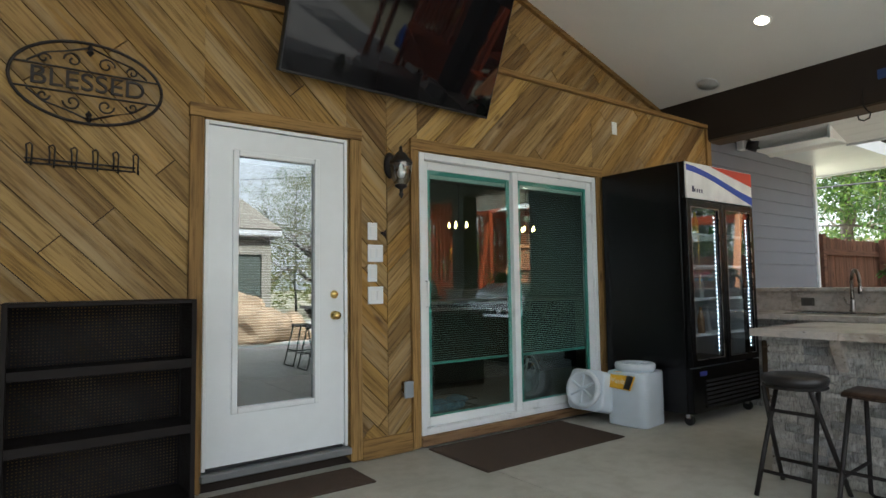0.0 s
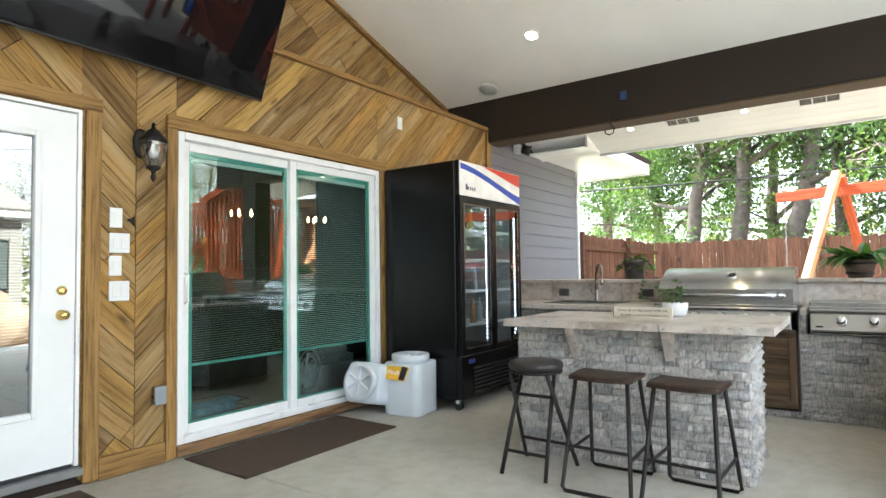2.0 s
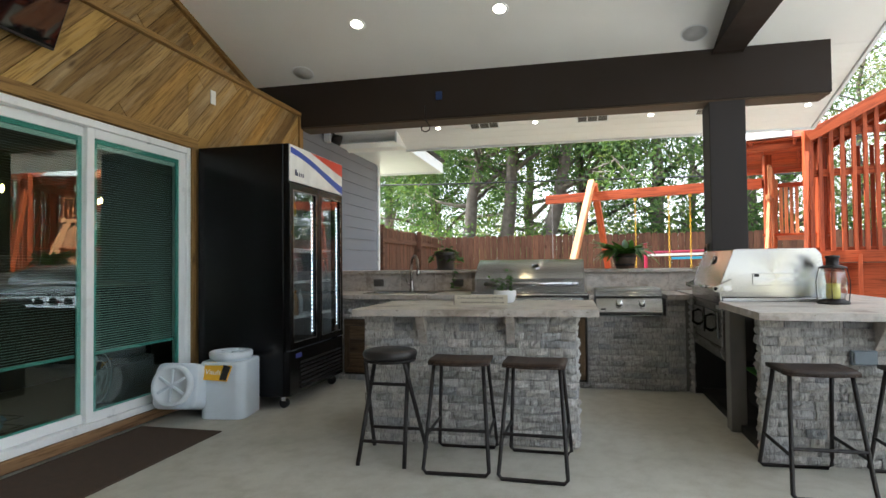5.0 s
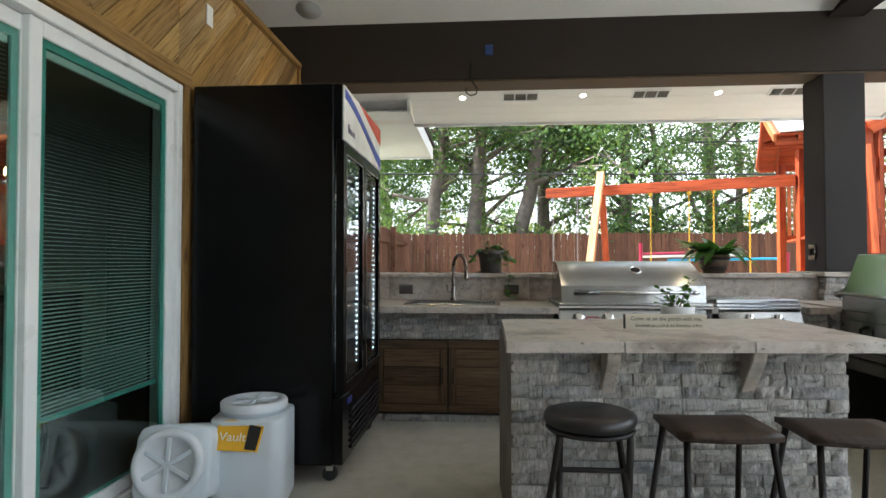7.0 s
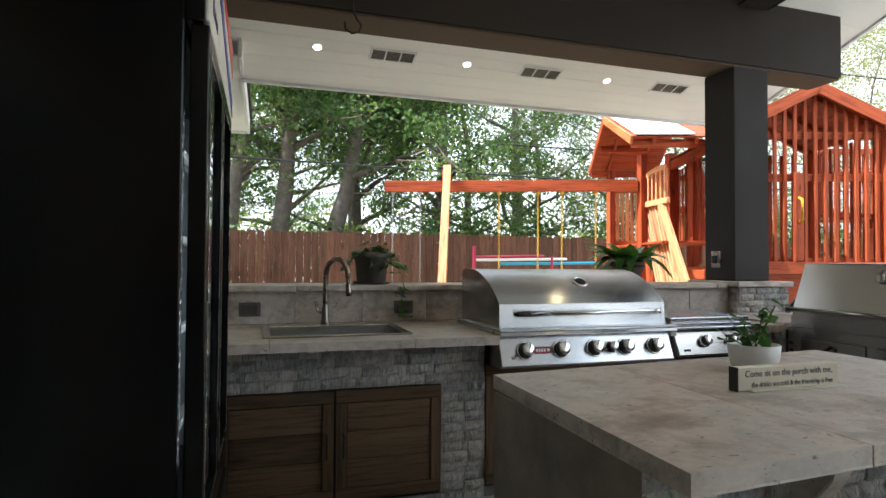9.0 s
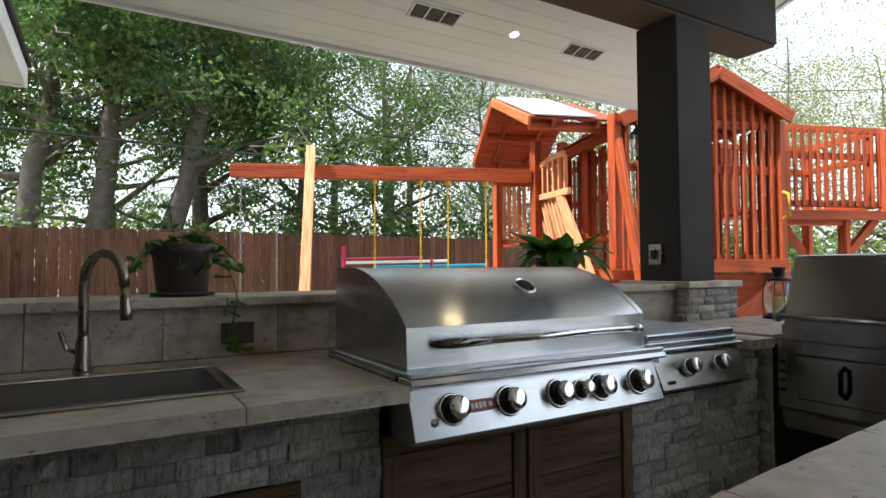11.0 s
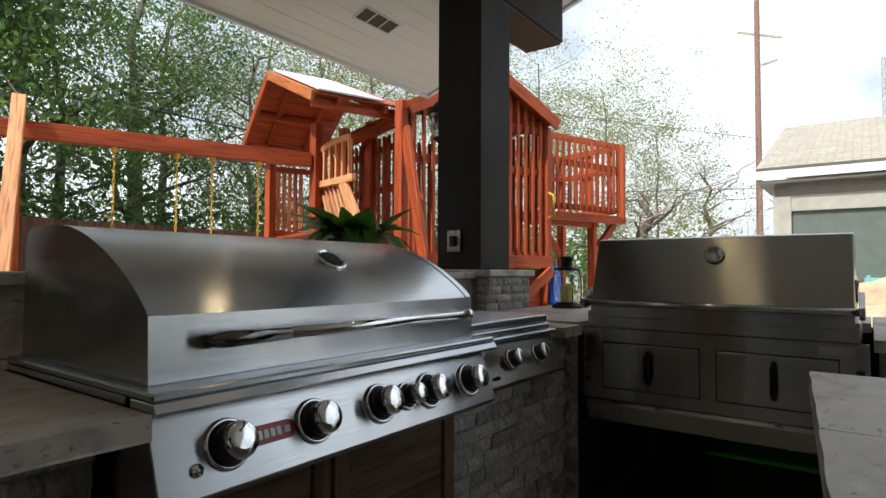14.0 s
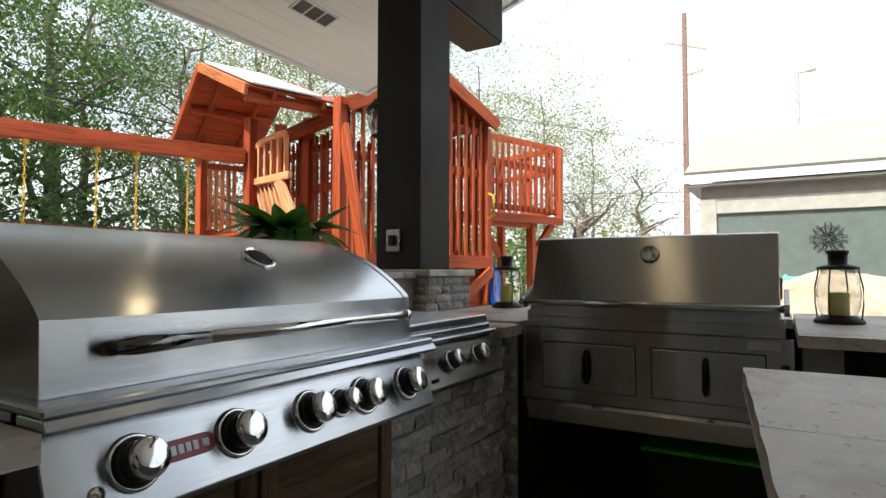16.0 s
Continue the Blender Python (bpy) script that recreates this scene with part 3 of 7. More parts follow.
def clad(parent, region, sign, y, rng, width=0.138, holes=(), lo=1.5, hi=3.4):
    """Diagonal boards over a convex region, rising (sign 1) or falling (sign -1) to the right, cut round the holes."""
    ang = radians(45 * sign)
    ca, sa = math.cos(ang), math.sin(ang)
    vs = [-u * sa + v * ca for u, v in region]
    us = [u * ca + v * sa for u, v in region]
    v = math.floor(min(vs) / width) * width
    while v < max(vs):
        a = min(us) - rng.uniform(0, 1.0)
        while a < max(us):
            b = a + rng.uniform(lo, hi)
            g = 0.0024
            quad = [(a + g, v + g), (b - g, v + g), (b - g, v + width - g), (a + g, v + width - g)]
            pts = [(p * ca - q * sa, p * sa + q * ca) for p, q in quad]
            for i, p in enumerate(region):
                q = region[(i + 1) % len(region)]
                nx, ny = q[1] - p[1], -(q[0] - p[0])
                pts = clip_poly(pts, nx, ny, nx * p[0] + ny * p[1]) if pts else pts
            pieces = [pts] if len(pts) > 2 else []
            for x0, x1, z1 in holes:
                nxt = []
                for piece in pieces:
                    for cut in (clip_poly(piece, 1, 0, x0), clip_poly(piece, -1, 0, -x1), clip_poly(clip_poly(clip_poly(piece, -1, 0, -x0), 1, 0, x1) or [(0, 0)], 0, -1, -z1)):
                        if len(cut) > 2:
                            nxt.append(cut)
                pieces = nxt
            for piece in pieces:
                if area(piece) > 0.0015:
                    plank({"origin": piece[0], "angle": ang, "points": piece}, 0.018 + rng.uniform(0, 0.005), barnwood, parent, y)
            a = b
        v += width


rng = random.Random(5)
cladding = thing("wood_cladding", "reclaimed brown barn-wood boards laid in a herringbone", "wall cladding", kind="structure")
HOLES = ((1.385, 2.30, 2.15), (2.875, 4.84, 2.145))
clad(cladding, [(-2.0, 0.0), (2.612, 0.0), (2.612, 2.905), (-2.0, 2.905)], -1, WALL_Y + 0.012, rng, holes=HOLES[:1])
clad(cladding, [(2.616, 0.0), (6.88, 0.0), (6.88, 2.905), (2.616, 2.905)], 1, WALL_Y + 0.012, rng, holes=HOLES[1:])
upper = thing("gable_cladding", "reclaimed brown barn-wood boards on the gable", "wall cladding", kind="structure")
clad(upper, [(2.616, 2.95), (7.8, 2.95), (3.0, roof_z(3.0)), (2.616, roof_z(2.616))], 1, GABLE_Y + 0.018, rng)
clad(upper, [(-2.0, 2.95), (2.612, 2.95), (2.612, roof_z(2.612)), (-2.0, roof_z(-2.0))], -1, GABLE_Y + 0.018, rng)
rk = extrude_profile([(7.75, roof_z(7.75) - 0.001), (3.0, roof_z(3.0) - 0.001), (3.0, roof_z(3.0) - 0.05), (7.75, roof_z(7.75) - 0.05)], 0.05, "y")
part("gable_edge_board", turned(rk, Matrix.Translation((0, GABLE_Y - 0.05, 0))), trimwood, upper)

trims = thing("opening_trim", "brown boards framing the door openings and the wall foot", "trim", kind="structure")


def trim_board(x0, z0, x1, z1, thick=0.03):
    """A flat board on the wall; the grain runs along its longer side."""
    w, h = x1 - x0, z1 - z0
    y = WALL_Y - 0.016
    if w >= h:
        part("board", box(0, 0, 0, w, h, thick, 0.003), trimwood, trims, at=Matrix(((1, 0, 0, x0), (0, 0, -1, y + 0.006), (0, 1, 0, z0), (0, 0, 0, 1))))
    else:
        part("board", box(0, 0, 0, h, w, thick, 0.003), trimwood, trims, at=Matrix(((0, -1, 0, x1), (0, 0, -1, y + 0.006), (1, 0, 0, z0), (0, 0, 0, 1))))


trim_board(1.305, 0.02, 1.383, 2.155)
trim_board(2.315, 0.02, 2.40, 2.155)
trim_board(1.30, 2.157, 2.405, 2.235)
trim_board(2.80, 0.02, 2.868, 2.150)
trim_board(4.846, 0.02, 4.93, 2.150)
trim_board(2.80, 2.152, 4.93, 2.235)
trim_board(2.402, 0.005, 2.798, 0.135, 0.026)
trim_board(4.932, 0.005, 6.88, 0.135, 0.026)
trim_board(6.80, 0.14, 6.88, 2.90, 0.028)
part("end_board", box(6.885, WALL_Y - 0.03, 0.0, 6.9, WALL_Y + 0.16, 2.90, 0.003), trimwood, trims)

# full-lite entry door
door = thing("door_1", "closed white entry door with a tall glass pane", "door", kind="structure")
DX0, DX1, DZ0, DZ1 = 1.388, 2.298, 0.125, 2.148
for x0, x1, z0, z1 in ((DX0, DX0 + 0.022, DZ0, DZ1), (DX1 - 0.022, DX1, DZ0, DZ1), (DX0 + 0.022, DX1 - 0.022, DZ1 - 0.022, DZ1)):
    part("jamb", box(x0, WALL_Y - 0.028, z0, x1, WALL_Y + 0.10, z1, 0.003), white_vinyl, door)
part("threshold", box(DX0 - 0.01, WALL_Y - 0.07, 0.075, DX1 + 0.01, WALL_Y + 0.12, 0.118, 0.006), plain("threshold_grey", (0.28, 0.29, 0.30), 0.4, metal=0.6), door)
part("sweep", box(DX0 + 0.03, WALL_Y - 0.012, 0.119, DX1 - 0.03, WALL_Y + 0.03, 0.139, 0.003), black_plastic, door, "black rubber sweep")
GX0, GX1, GZ0, GZ1 = 1.585, 2.065, 0.46, 1.955
leaf = bmesh.new()
for x0, x1, z0, z1 in ((DX0 + 0.025, GX0 - 0.03, 0.14, 2.12), (GX1 + 0.03, DX1 - 0.025, 0.14, 2.12), (GX0 - 0.03, GX1 + 0.03, 0.14, GZ0 - 0.03), (GX0 - 0.03, GX1 + 0.03, GZ1 + 0.03, 2.12)):
    box(x0, WALL_Y - 0.015, z0, x1, WALL_Y + 0.03, z1, bm=leaf)
panel = part("leaf", leaf, white_paint, door)
lite = bmesh.new()
for x0, x1, z0, z1 in ((GX0 - 0.035, GX0, GZ0 - 0.035, GZ1 + 0.035), (GX1, GX1 + 0.035, GZ0 - 0.035, GZ1 + 0.035), (GX0, GX1, GZ0 - 0.035, GZ0), (GX0, GX1, GZ1, GZ1 + 0.035)):
    box(x0, WALL_Y - 0.03, z0, x1, WALL_Y + 0.03, z1, 0.006, 2, bm=lite)
part("glazing_frame", lite, white_paint, door)
pane = part("pane", box(GX0, WALL_Y + 0.0, GZ0, GX1, WALL_Y + 0.004, GZ1), door_glass, door, "reflective glass pane")
pane.visible_shadow = False


def blinds(parent, x0, x1, z0, z1, y, bottom_rail=True, pitch=0.0165, tilt=12.0):
    """White slatted blinds, drawn down, with a rail at the foot."""
    bm = bmesh.new()
    z = z0 + 0.02
    while z < z1 - 0.01:
        t = bmesh.ops.create_grid(bm, x_segments=1, y_segments=1, size=0.5)["verts"]
        bmesh.ops.transform(bm, verts=t, matrix=Matrix.Translation(((x0 + x1) / 2, y, z)) @ Matrix.Rotation(radians(tilt), 4, "X") @ Matrix.Diagonal((x1 - x0, 0.0125, 1, 1)))
        z += pitch
    tagged(part("blind_slats", bm, blind_white, parent), kind="stuff")
    if bottom_rail:
        part("blind_rail", box(x0, y - 0.006, z0, x1, y + 0.006, z0 + 0.02, 0.002), teal_vinyl, parent)
    part("blind_head_rail", box(x0, y - 0.008, z1 - 0.03, x1, y + 0.008, z1, 0.002), white_vinyl, parent)


blind_white = plain("blind_white", (0.62, 0.72, 0.70), 0.6, vary=0.04)
blinds(door, GX0 + 0.005, GX1 - 0.005, 0.80, GZ1 - 0.005, WALL_Y + 0.018)
for z, r in ((1.11, 0.022), (0.975, 0.024)):
    k = lathe([(r * 1.15, 0.0), (r * 1.2, 0.006), (r * 0.6, 0.012), (r * 0.55, 0.03), (r * 1.0, 0.038), (r * 1.1, 0.052), (r * 0.8, 0.064), (0.002, 0.067)] if z < 1 else [(r * 1.2, 0), (r * 1.2, 0.01), (r * 0.8, 0.02), (r * 0.3, 0.021)], 20)
    part("knob" if z < 1 else "deadbolt", k, brass, panel, "polished brass", True, pose(2.205, WALL_Y - 0.016, z, 90))

# sliding door
slider = thing("door_2", "closed white sliding glass door with blinds in the panes", "sliding door", kind="structure")
SX0, SX1, SZ0, SZ1 = 2.875, 4.838, 0.09, 2.142
for x0, x1, z0, z1 in ((SX0, SX0 + 0.045, SZ0, SZ1), (SX1 - 0.045, SX1, SZ0, SZ1), (SX0 + 0.045, SX1 - 0.045, SZ1 - 0.05, SZ1), (SX0 + 0.045, SX1 - 0.045, SZ0, SZ0 + 0.045)):
    part("outer_frame", box(x0, WALL_Y - 0.035, z0, x1, WALL_Y + 0.11, z1, 0.004), white_vinyl, slider)
part("sill", box(SX0 - 0.01, WALL_Y - 0.06, 0.02, SX1 + 0.01, WALL_Y + 0.1, 0.088, 0.005), raw_wood, slider, "rough wooden sill")
XM = 3.845
for x0, x1, dy in ((SX0 + 0.046, XM + 0.03, 0.02), (XM - 0.03, SX1 - 0.046, -0.012)):
    sash = bmesh.new()
    z0, z1, w = SZ0 + 0.046, SZ1 - 0.051, 0.062
    for a0, a1, b0, b1 in ((x0, x0 + w, z0, z1), (x1 - w, x1, z0, z1), (x0 + w, x1 - w, z1 - w, z1), (x0 + w, x1 - w, z0, z0 + w)):
        box(a0, WALL_Y + dy, b0, a1, WALL_Y + dy + 0.035, b1, 0.004, bm=sash)
    s = part("sash", sash, white_vinyl, slider)
    ins = bmesh.new()
    e = 0.03
    for a0, a1, b0, b1 in ((x0 + w, x0 + w + e, z0 + w, z1 - w), (x1 - w - e, x1 - w, z0 + w, z1 - w), (x0 + w + e, x1 - w - e, z1 - w - e, z1 - w), (x0 + w + e, x1 - w - e, z0 + w, z0 + w + 0.012)):
        box(a0, WALL_Y + dy + 0.012, b0, a1, WALL_Y + dy + 0.024, b1, bm=ins)
    part("spacer", ins, teal_vinyl, s, "teal-tinted inner frame")
    g = part("pane", box(x0 + w, WALL_Y + dy + 0.008, z0 + w, x1 - w, WALL_Y + dy + 0.011, z1 - w), window_glass, s)
    g.visible_shadow = False
    blinds(s, x0 + w + e, x1 - w - e, 0.57, z1 - w - e, WALL_Y + dy + 0.034, tilt=5.0 if x0 < 3.2 else 22.0)
hd = bmesh.new()
tube([(2.952, WALL_Y + 0.02, 1.0), (2.952, WALL_Y - 0.02, 1.01), (2.952, WALL_Y - 0.022, 1.19), (2.952, WALL_Y + 0.02, 1.20)], 0.009, 8, bm=hd)
part("handle", hd, white_vinyl, slider)

# the room behind the glass
room = thing("wall_inside", "dim kitchen walls behind the sliding door", "wall", kind="structure")
wall_green = plain("inner_wall", (0.16, 0.19, 0.15), 0.8)
part("back_wall", box(-0.5, 7.6, 0.05, 9.4, 7.7, 2.7), wall_green, room)
part("left_wall", box(-0.6, 4.27, 0.05, -0.5, 7.7, 2.7), wall_green, room)
part("right_wall", box(9.4, 4.31, 0.05, 9.5, 7.7, 2.7), wall_green, room)
part("inner_floor", box(-0.5, 4.27, -0.05, 9.4, 7.6, 0.06), plain("inner_floor", (0.06, 0.045, 0.035), 0.4), room)
part("inner_ceiling", box(-0.5, 4.73, 2.7, 9.4, 7.6, 2.75), wall_green, room)
part("inner_header", box(-0.5, 4.27, 2.6, 9.4, 4.73, 2.75), wall_green, room)
island_in = thing("kitchen_counter", "dark kitchen counter with a pale top seen through the glass", "counter")
part("body", box(4.2, 5.9, 0.06, 6.6, 6.6, 0.95, 0.01), dark_inside, island_in)
part("top", box(4.15, 5.85, 0.952, 6.65, 6.65, 0.99, 0.006), plain("inner_top", (0.30, 0.28, 0.24), 0.3), island_in)
for cx, cy in ((4.9, 6.25), (6.05, 6.25)):
    ch = thing("chandelier", "small candle-style chandelier glowing warm", "chandelier", "kitchen chandeliers", pose(cx, cy, 1.87))
    st = bmesh.new()
    tube([(0, 0, 0), (0, 0, 0.822)], 0.006, 6, bm=st)
    for k in range(5):
        a = 2 * math.pi * k / 5
        tube([(0, 0, 0.02), (0.05 * math.cos(a), 0.05 * math.sin(a), -0.02), (0.12 * math.cos(a), 0.12 * math.sin(a), 0.0)], 0.005, 6, bm=st)
    part("arms", st, black_iron, ch)
    for k in range(5):
        a = 2 * math.pi * k / 5
        part("bulb", turned(lathe([(0.008, 0.0), (0.014, 0.02), (0.013, 0.05), (0.003, 0.075)], 10), Matrix.Translation((0.12 * math.cos(a), 0.12 * math.sin(a), 0.003))), candle_glow, ch)

fan = thing("floor_fan", "grey round floor fan standing inside the sliding door", "fan", at=pose(4.42, 4.62, 0.06, 0, 0, 15))
fan_grey = plain("fan_grey", (0.30, 0.30, 0.31), 0.45)
for r in (0.19, 0.13, 0.06):
    part("guard_ring", tube([(r * math.cos(2 * math.pi * k / 24), -0.04, 0.24 + r * math.sin(2 * math.pi * k / 24)) for k in range(25)], 0.006, 6), fan_grey, fan, "", True)
for k in range(5):
    blade = box(0.03, -0.004, -0.045, 0.165, 0.004, 0.045, 0.003)
    turned(blade, Matrix.Rotation(radians(22), 4, "X"))
    part("blade", turned(blade, Matrix.Translation((0, 0, 0.24)) @ Matrix.Rotation(2 * math.pi * k / 5, 4, "Y")), fan_grey, fan)
part("hub", turned(lathe([(0.04, -0.03), (0.045, 0.0), (0.04, 0.09), (0.02, 0.11)], 16), Matrix.Translation((0, 0, 0.24)) @ Matrix.Rotation(radians(-90), 4, "X")), fan_grey, fan, "", True)
part("foot", tube([(-0.16, -0.06, 0.008), (-0.17, 0.06, 0.008), (0.17, 0.06, 0.008), (0.16, -0.06, 0.008)], 0.008, 6), fan_grey, fan, "", True)
part("stem", tube([(0.0, 0.06, 0.016), (0.0, 0.07, 0.22)], 0.012, 8), fan_grey, fan, "", True)
basket = thing("wire_basket", "low wire basket of blue cloths inside the sliding door", "basket", at=pose(3.45, 4.66, 0.06))
for z in (0.008, 0.07, 0.13):
    part("wire", tube([(-0.28, -0.16, z), (0.28, -0.16, z), (0.28, 0.16, z), (-0.28, 0.16, z), (-0.28, -0.16, z)], 0.004, 5), black_iron, basket)
cloth_blue = plain("blue_cloth", (0.10, 0.22, 0.34), 0.9, vary=0.45, scale=14.0, bumpy=0.6, grain=40.0)
rc = random.Random(4)
for k in range(7):
    fold = bmesh.new()
    bmesh.ops.create_icosphere(fold, subdivisions=2, radius=1.0)
    off = Vector((k * 3.1, 1.7, 0.4))
    for v in fold.verts:
        v.co *= 1 + 0.35 * noise.noise(v.co * 2.2 + off)
        v.co = Vector((v.co.x * 0.10, v.co.y * 0.09, v.co.z * 0.055))
    part("cloth", turned(fold, Matrix.Translation((-0.21 + 0.07 * k, rc.uniform(-0.06, 0.06), 0.085))), cloth_blue, basket, "", True)

# ---- stone bar: island, back counter, side counter ----
def stone_meshes(rng):
    """Split-face stones, one metre long in x before scaling, each with its own broken face."""
    out = []
    for k in range(14):
        bm = bmesh.new()
        nx, nz = 5, 4
        grid = []
        for i in range(nx):
            row = []
            for j in range(nz):
                edge = i in (0, nx - 1) or j in (0, nz - 1)
                d = rng.uniform(0.002, 0.008) if edge else rng.uniform(0.005, 0.028)
                row.append(bm.verts.new((i / (nx - 1) + (0 if edge else rng.uniform(-0.05, 0.05)), d, 0.074 * j / (nz - 1) + (0 if edge else rng.uniform(-0.006, 0.006)))))
            grid.append(row)
        for i in range(nx - 1):
            for j in range(nz - 1):
                bm.faces.new((grid[i][j], grid[i][j + 1], grid[i + 1][j + 1], grid[i + 1][j]))
        ring = [grid[i][0] for i in range(nx)] + [grid[nx - 1][j] for j in range(1, nz)] + [grid[i][nz - 1] for i in range(nx - 2, -1, -1)] + [grid[0][j] for j in range(nz - 2, 0, -1)]
        back = [bm.verts.new((v.co.x, -0.02, v.co.z)) for v in ring]
        for a in range(len(ring)):
            b = (a + 1) % len(ring)
            bm.faces.new((ring[a], ring[b], back[b], back[a]))
        bmesh.ops.recalc_face_normals(bm, faces=bm.faces)
        out.append(mesh_from(bm, "stone", split_stone))
    return out


STONES = stone_meshes(random.Random(11))
ROW = 0.0516


def stone_face(parent, start, along, out, width, z0, z1, seed, holes=(), joined=False):
    """Courses of split-face stones on a wall that starts at start and runs along; holes are (u0, u1, za, zb)."""
    r = random.Random(seed)
    along, out = Vector(along), Vector(out)
    n = int(round((z1 - z0) / ROW))
    h = (z1 - z0) / n
    rest = bmesh.new()
    for k in range(n):
        z = z0 + k * h
        spans = [(0.0, width)]
        for u0, u1, za, zb in holes:
            if z + h * 0.5 > za and z + h * 0.5 < zb:
                spans = [s for a, b in spans for s in ((a, min(b, u0)), (max(a, u1), b)) if s[1] - s[0] > 0.02]
        for a, b in spans:
            u = a
            while u < b - 0.004:
                l = r.choice((0.075, 0.095, 0.105, 0.13, 0.15, 0.20))
                if b - (u + l) < 0.06:
                    l = b - u
                me = r.choice(STONES)
                push = r.uniform(-0.008, 0.010)
                p = Vector(start) + along * u + out * push
                sx = l - 0.0025
                m = Matrix(((along.x * sx, out.x, 0, p.x), (along.y * sx, out.y, 0, p.y), (0, 0, (h - 0.002) / 0.074, z), (0, 0, 0, 1)))
                if joined:
                    piece = me.copy()
                    piece.transform(m)
                    rest.from_mesh(piece)
                    bpy.data.meshes.remove(piece)
                else:
                    ob = new("stone", me)
                    ob.matrix_basis = m
                    ob.parent = parent
                u += l
    if joined:
        tagged(part("stone_facing", rest, split_stone, parent), kind="stuff")
    else:
        rest.free()


def slab_top(parent, x0, y0, x1, y1, z0, z1, cuts_x=(), cuts_y=(), name="top_slab", corners=None):
    """Travertine slabs with thin joints and slightly chipped edges."""
    xs, ys = [x0, *cuts_x, x1], [y0, *cuts_y, y1]
    r = random.Random(int(x0 * 100) + int(y0 * 10))
    for xa, xb in zip(xs, xs[1:]):
        for ya, yb in zip(ys, ys[1:]):
            chips = {}
            bm = box(xa + 0.001, ya + 0.001, z0, xb - 0.001, yb - 0.001, z1)
            bmesh.ops.subdivide_edges(bm, edges=bm.edges[:], cuts=9, use_grid_fill=True)
            for v in bm.verts:
                on = sum((abs(v.co.x - xa) < 0.003, abs(v.co.x - xb) < 0.003, abs(v.co.y - ya) < 0.003, abs(v.co.y - yb) < 0.003))
                if on and v.co.z > z0 + 0.004:
                    outer = (abs(v.co.x - x0) < 0.003 or abs(v.co.x - x1) < 0.003 or abs(v.co.y - y0) < 0.003 or abs(v.co.y - y1) < 0.003)
                    if outer:
                        c = Vector(((xa + xb) / 2, (ya + yb) / 2, v.co.z))
                        key = (round(v.co.x, 2), round(v.co.y, 2))
                        v.co += (c - v.co).normalized() * chips.setdefault(key, r.uniform(0, 0.0035))
            if corners:
                # hand-cut top, not quite square: corners at (x0 y0), (x1 y0), (x1 y1), (x0 y1)
                for v in bm.verts:
                    f, g = (v.co.x - x0) / (x1 - x0), (v.co.y - y0) / (y1 - y0)
                    for i in (0, 1):
                        lo, hi = corners[0][i] + (corners[1][i] - corners[0][i]) * f, corners[3][i] + (corners[2][i] - corners[3][i]) * f
                        v.co[i] = lo + (hi - lo) * g
            part(name, bm, travertine, parent)


mortar = plain("grey_mortar", (0.20, 0.19, 0.18), 0.9, bumpy=0.4)
island = thing("bar_island", "split-face stone bar island with a travertine top", "bar island")
# the island stands slightly askew to the house
island.matrix_basis = Matrix.Translation((4.15, 2.315, 0)) @ Matrix.Rotation(0.04, 4, "Z") @ Matrix.Translation((-4.15, -2.315, 0))
part("core", box(4.30, 0.97, 0, 4.945, 2.312, 0.828), mortar, island)
slab_top(island, 4.15, 0.80, 5.065, 2.315, 0.830, 0.872, cuts_y=(1.36, 1.86), corners=((4.15, 0.818), (5.10, 0.785), (5.022, 2.312), (4.118, 2.358)))
for y in (1.33, 1.90):
    part("corbel", extrude_profile([(4.165, 0.828), (4.29, 0.828), (4.29, 0.64), (4.278, 0.64), (4.17, 0.795)], 0.055, "y", 0.004), travertine, island, at=Matrix.Translation((0, y, 0)))
stone_face(island, (4.285, 2.325, 0), (0, -1, 0), (-1, 0, 0), 1.375, 0.0, 0.826, 1)
part("end_panel", box(4.285, 2.313, 0.0, 4.975, 2.328, 0.828, 0.003), plain("umber_stone_panel", (0.20, 0.165, 0.135), 0.75, vary=0.35, scale=5.0, bumpy=0.8, grain=30.0), island, "smooth brown-grey stone end panel")
stone_face(island, (4.285, 0.955, 0), (1, 0, 0), (0, -1, 0), 0.68, 0.0, 0.826, 2)
stone_face(island, (4.96, 0.955, 0), (0, 1, 0), (1, 0, 0), 1.365, 0.0, 0.826, 5, joined=True)

counter = thing("back_counter", "split-face stone kitchen counter with a travertine top", "counter")
for y0, y1, z0, z1 in ((3.06, 4.08, 0.62, 0.818), (1.93, 2.185, 0, 0.818), (0.0, 0.86, 0, 0.66), (3.25, 4.08, 0, 0.62), (-0.05, 0.16, 0.0, 0.818), (0.86, 1.93, 0, 0.05), (2.19, 3.25, 0, 0.05), (0.79, 0.86, 0.66, 0.818)):
    part("core", box(6.16, y0, z0, 6.80, y1, z1), mortar, counter)
part("core_back", box(6.62, 0.0, 0.05, 6.80, 3.25, 0.62), mortar, counter)
part("core_front", box(6.16, 2.19, 0.62, 6.18, 3.06, 0.818), mortar, counter)
stone_face(counter, (6.145, 4.05, 0), (0, -1, 0), (-1, 0, 0), 4.05, 0.0, 0.815, 4, holes=((0.80, 1.88, 0.07, 0.61), (2.12, 3.20, 0.07, 0.9), (2.12, 2.2, 0.0, 0.07), (3.25, 3.89, 0.66, 0.9)))
slab_top(counter, 5.975, 1.914, 6.835, 2.352, 0.820, 0.862)
slab_top(counter, 5.975, 2.352, 6.16, 3.018, 0.820, 0.862)
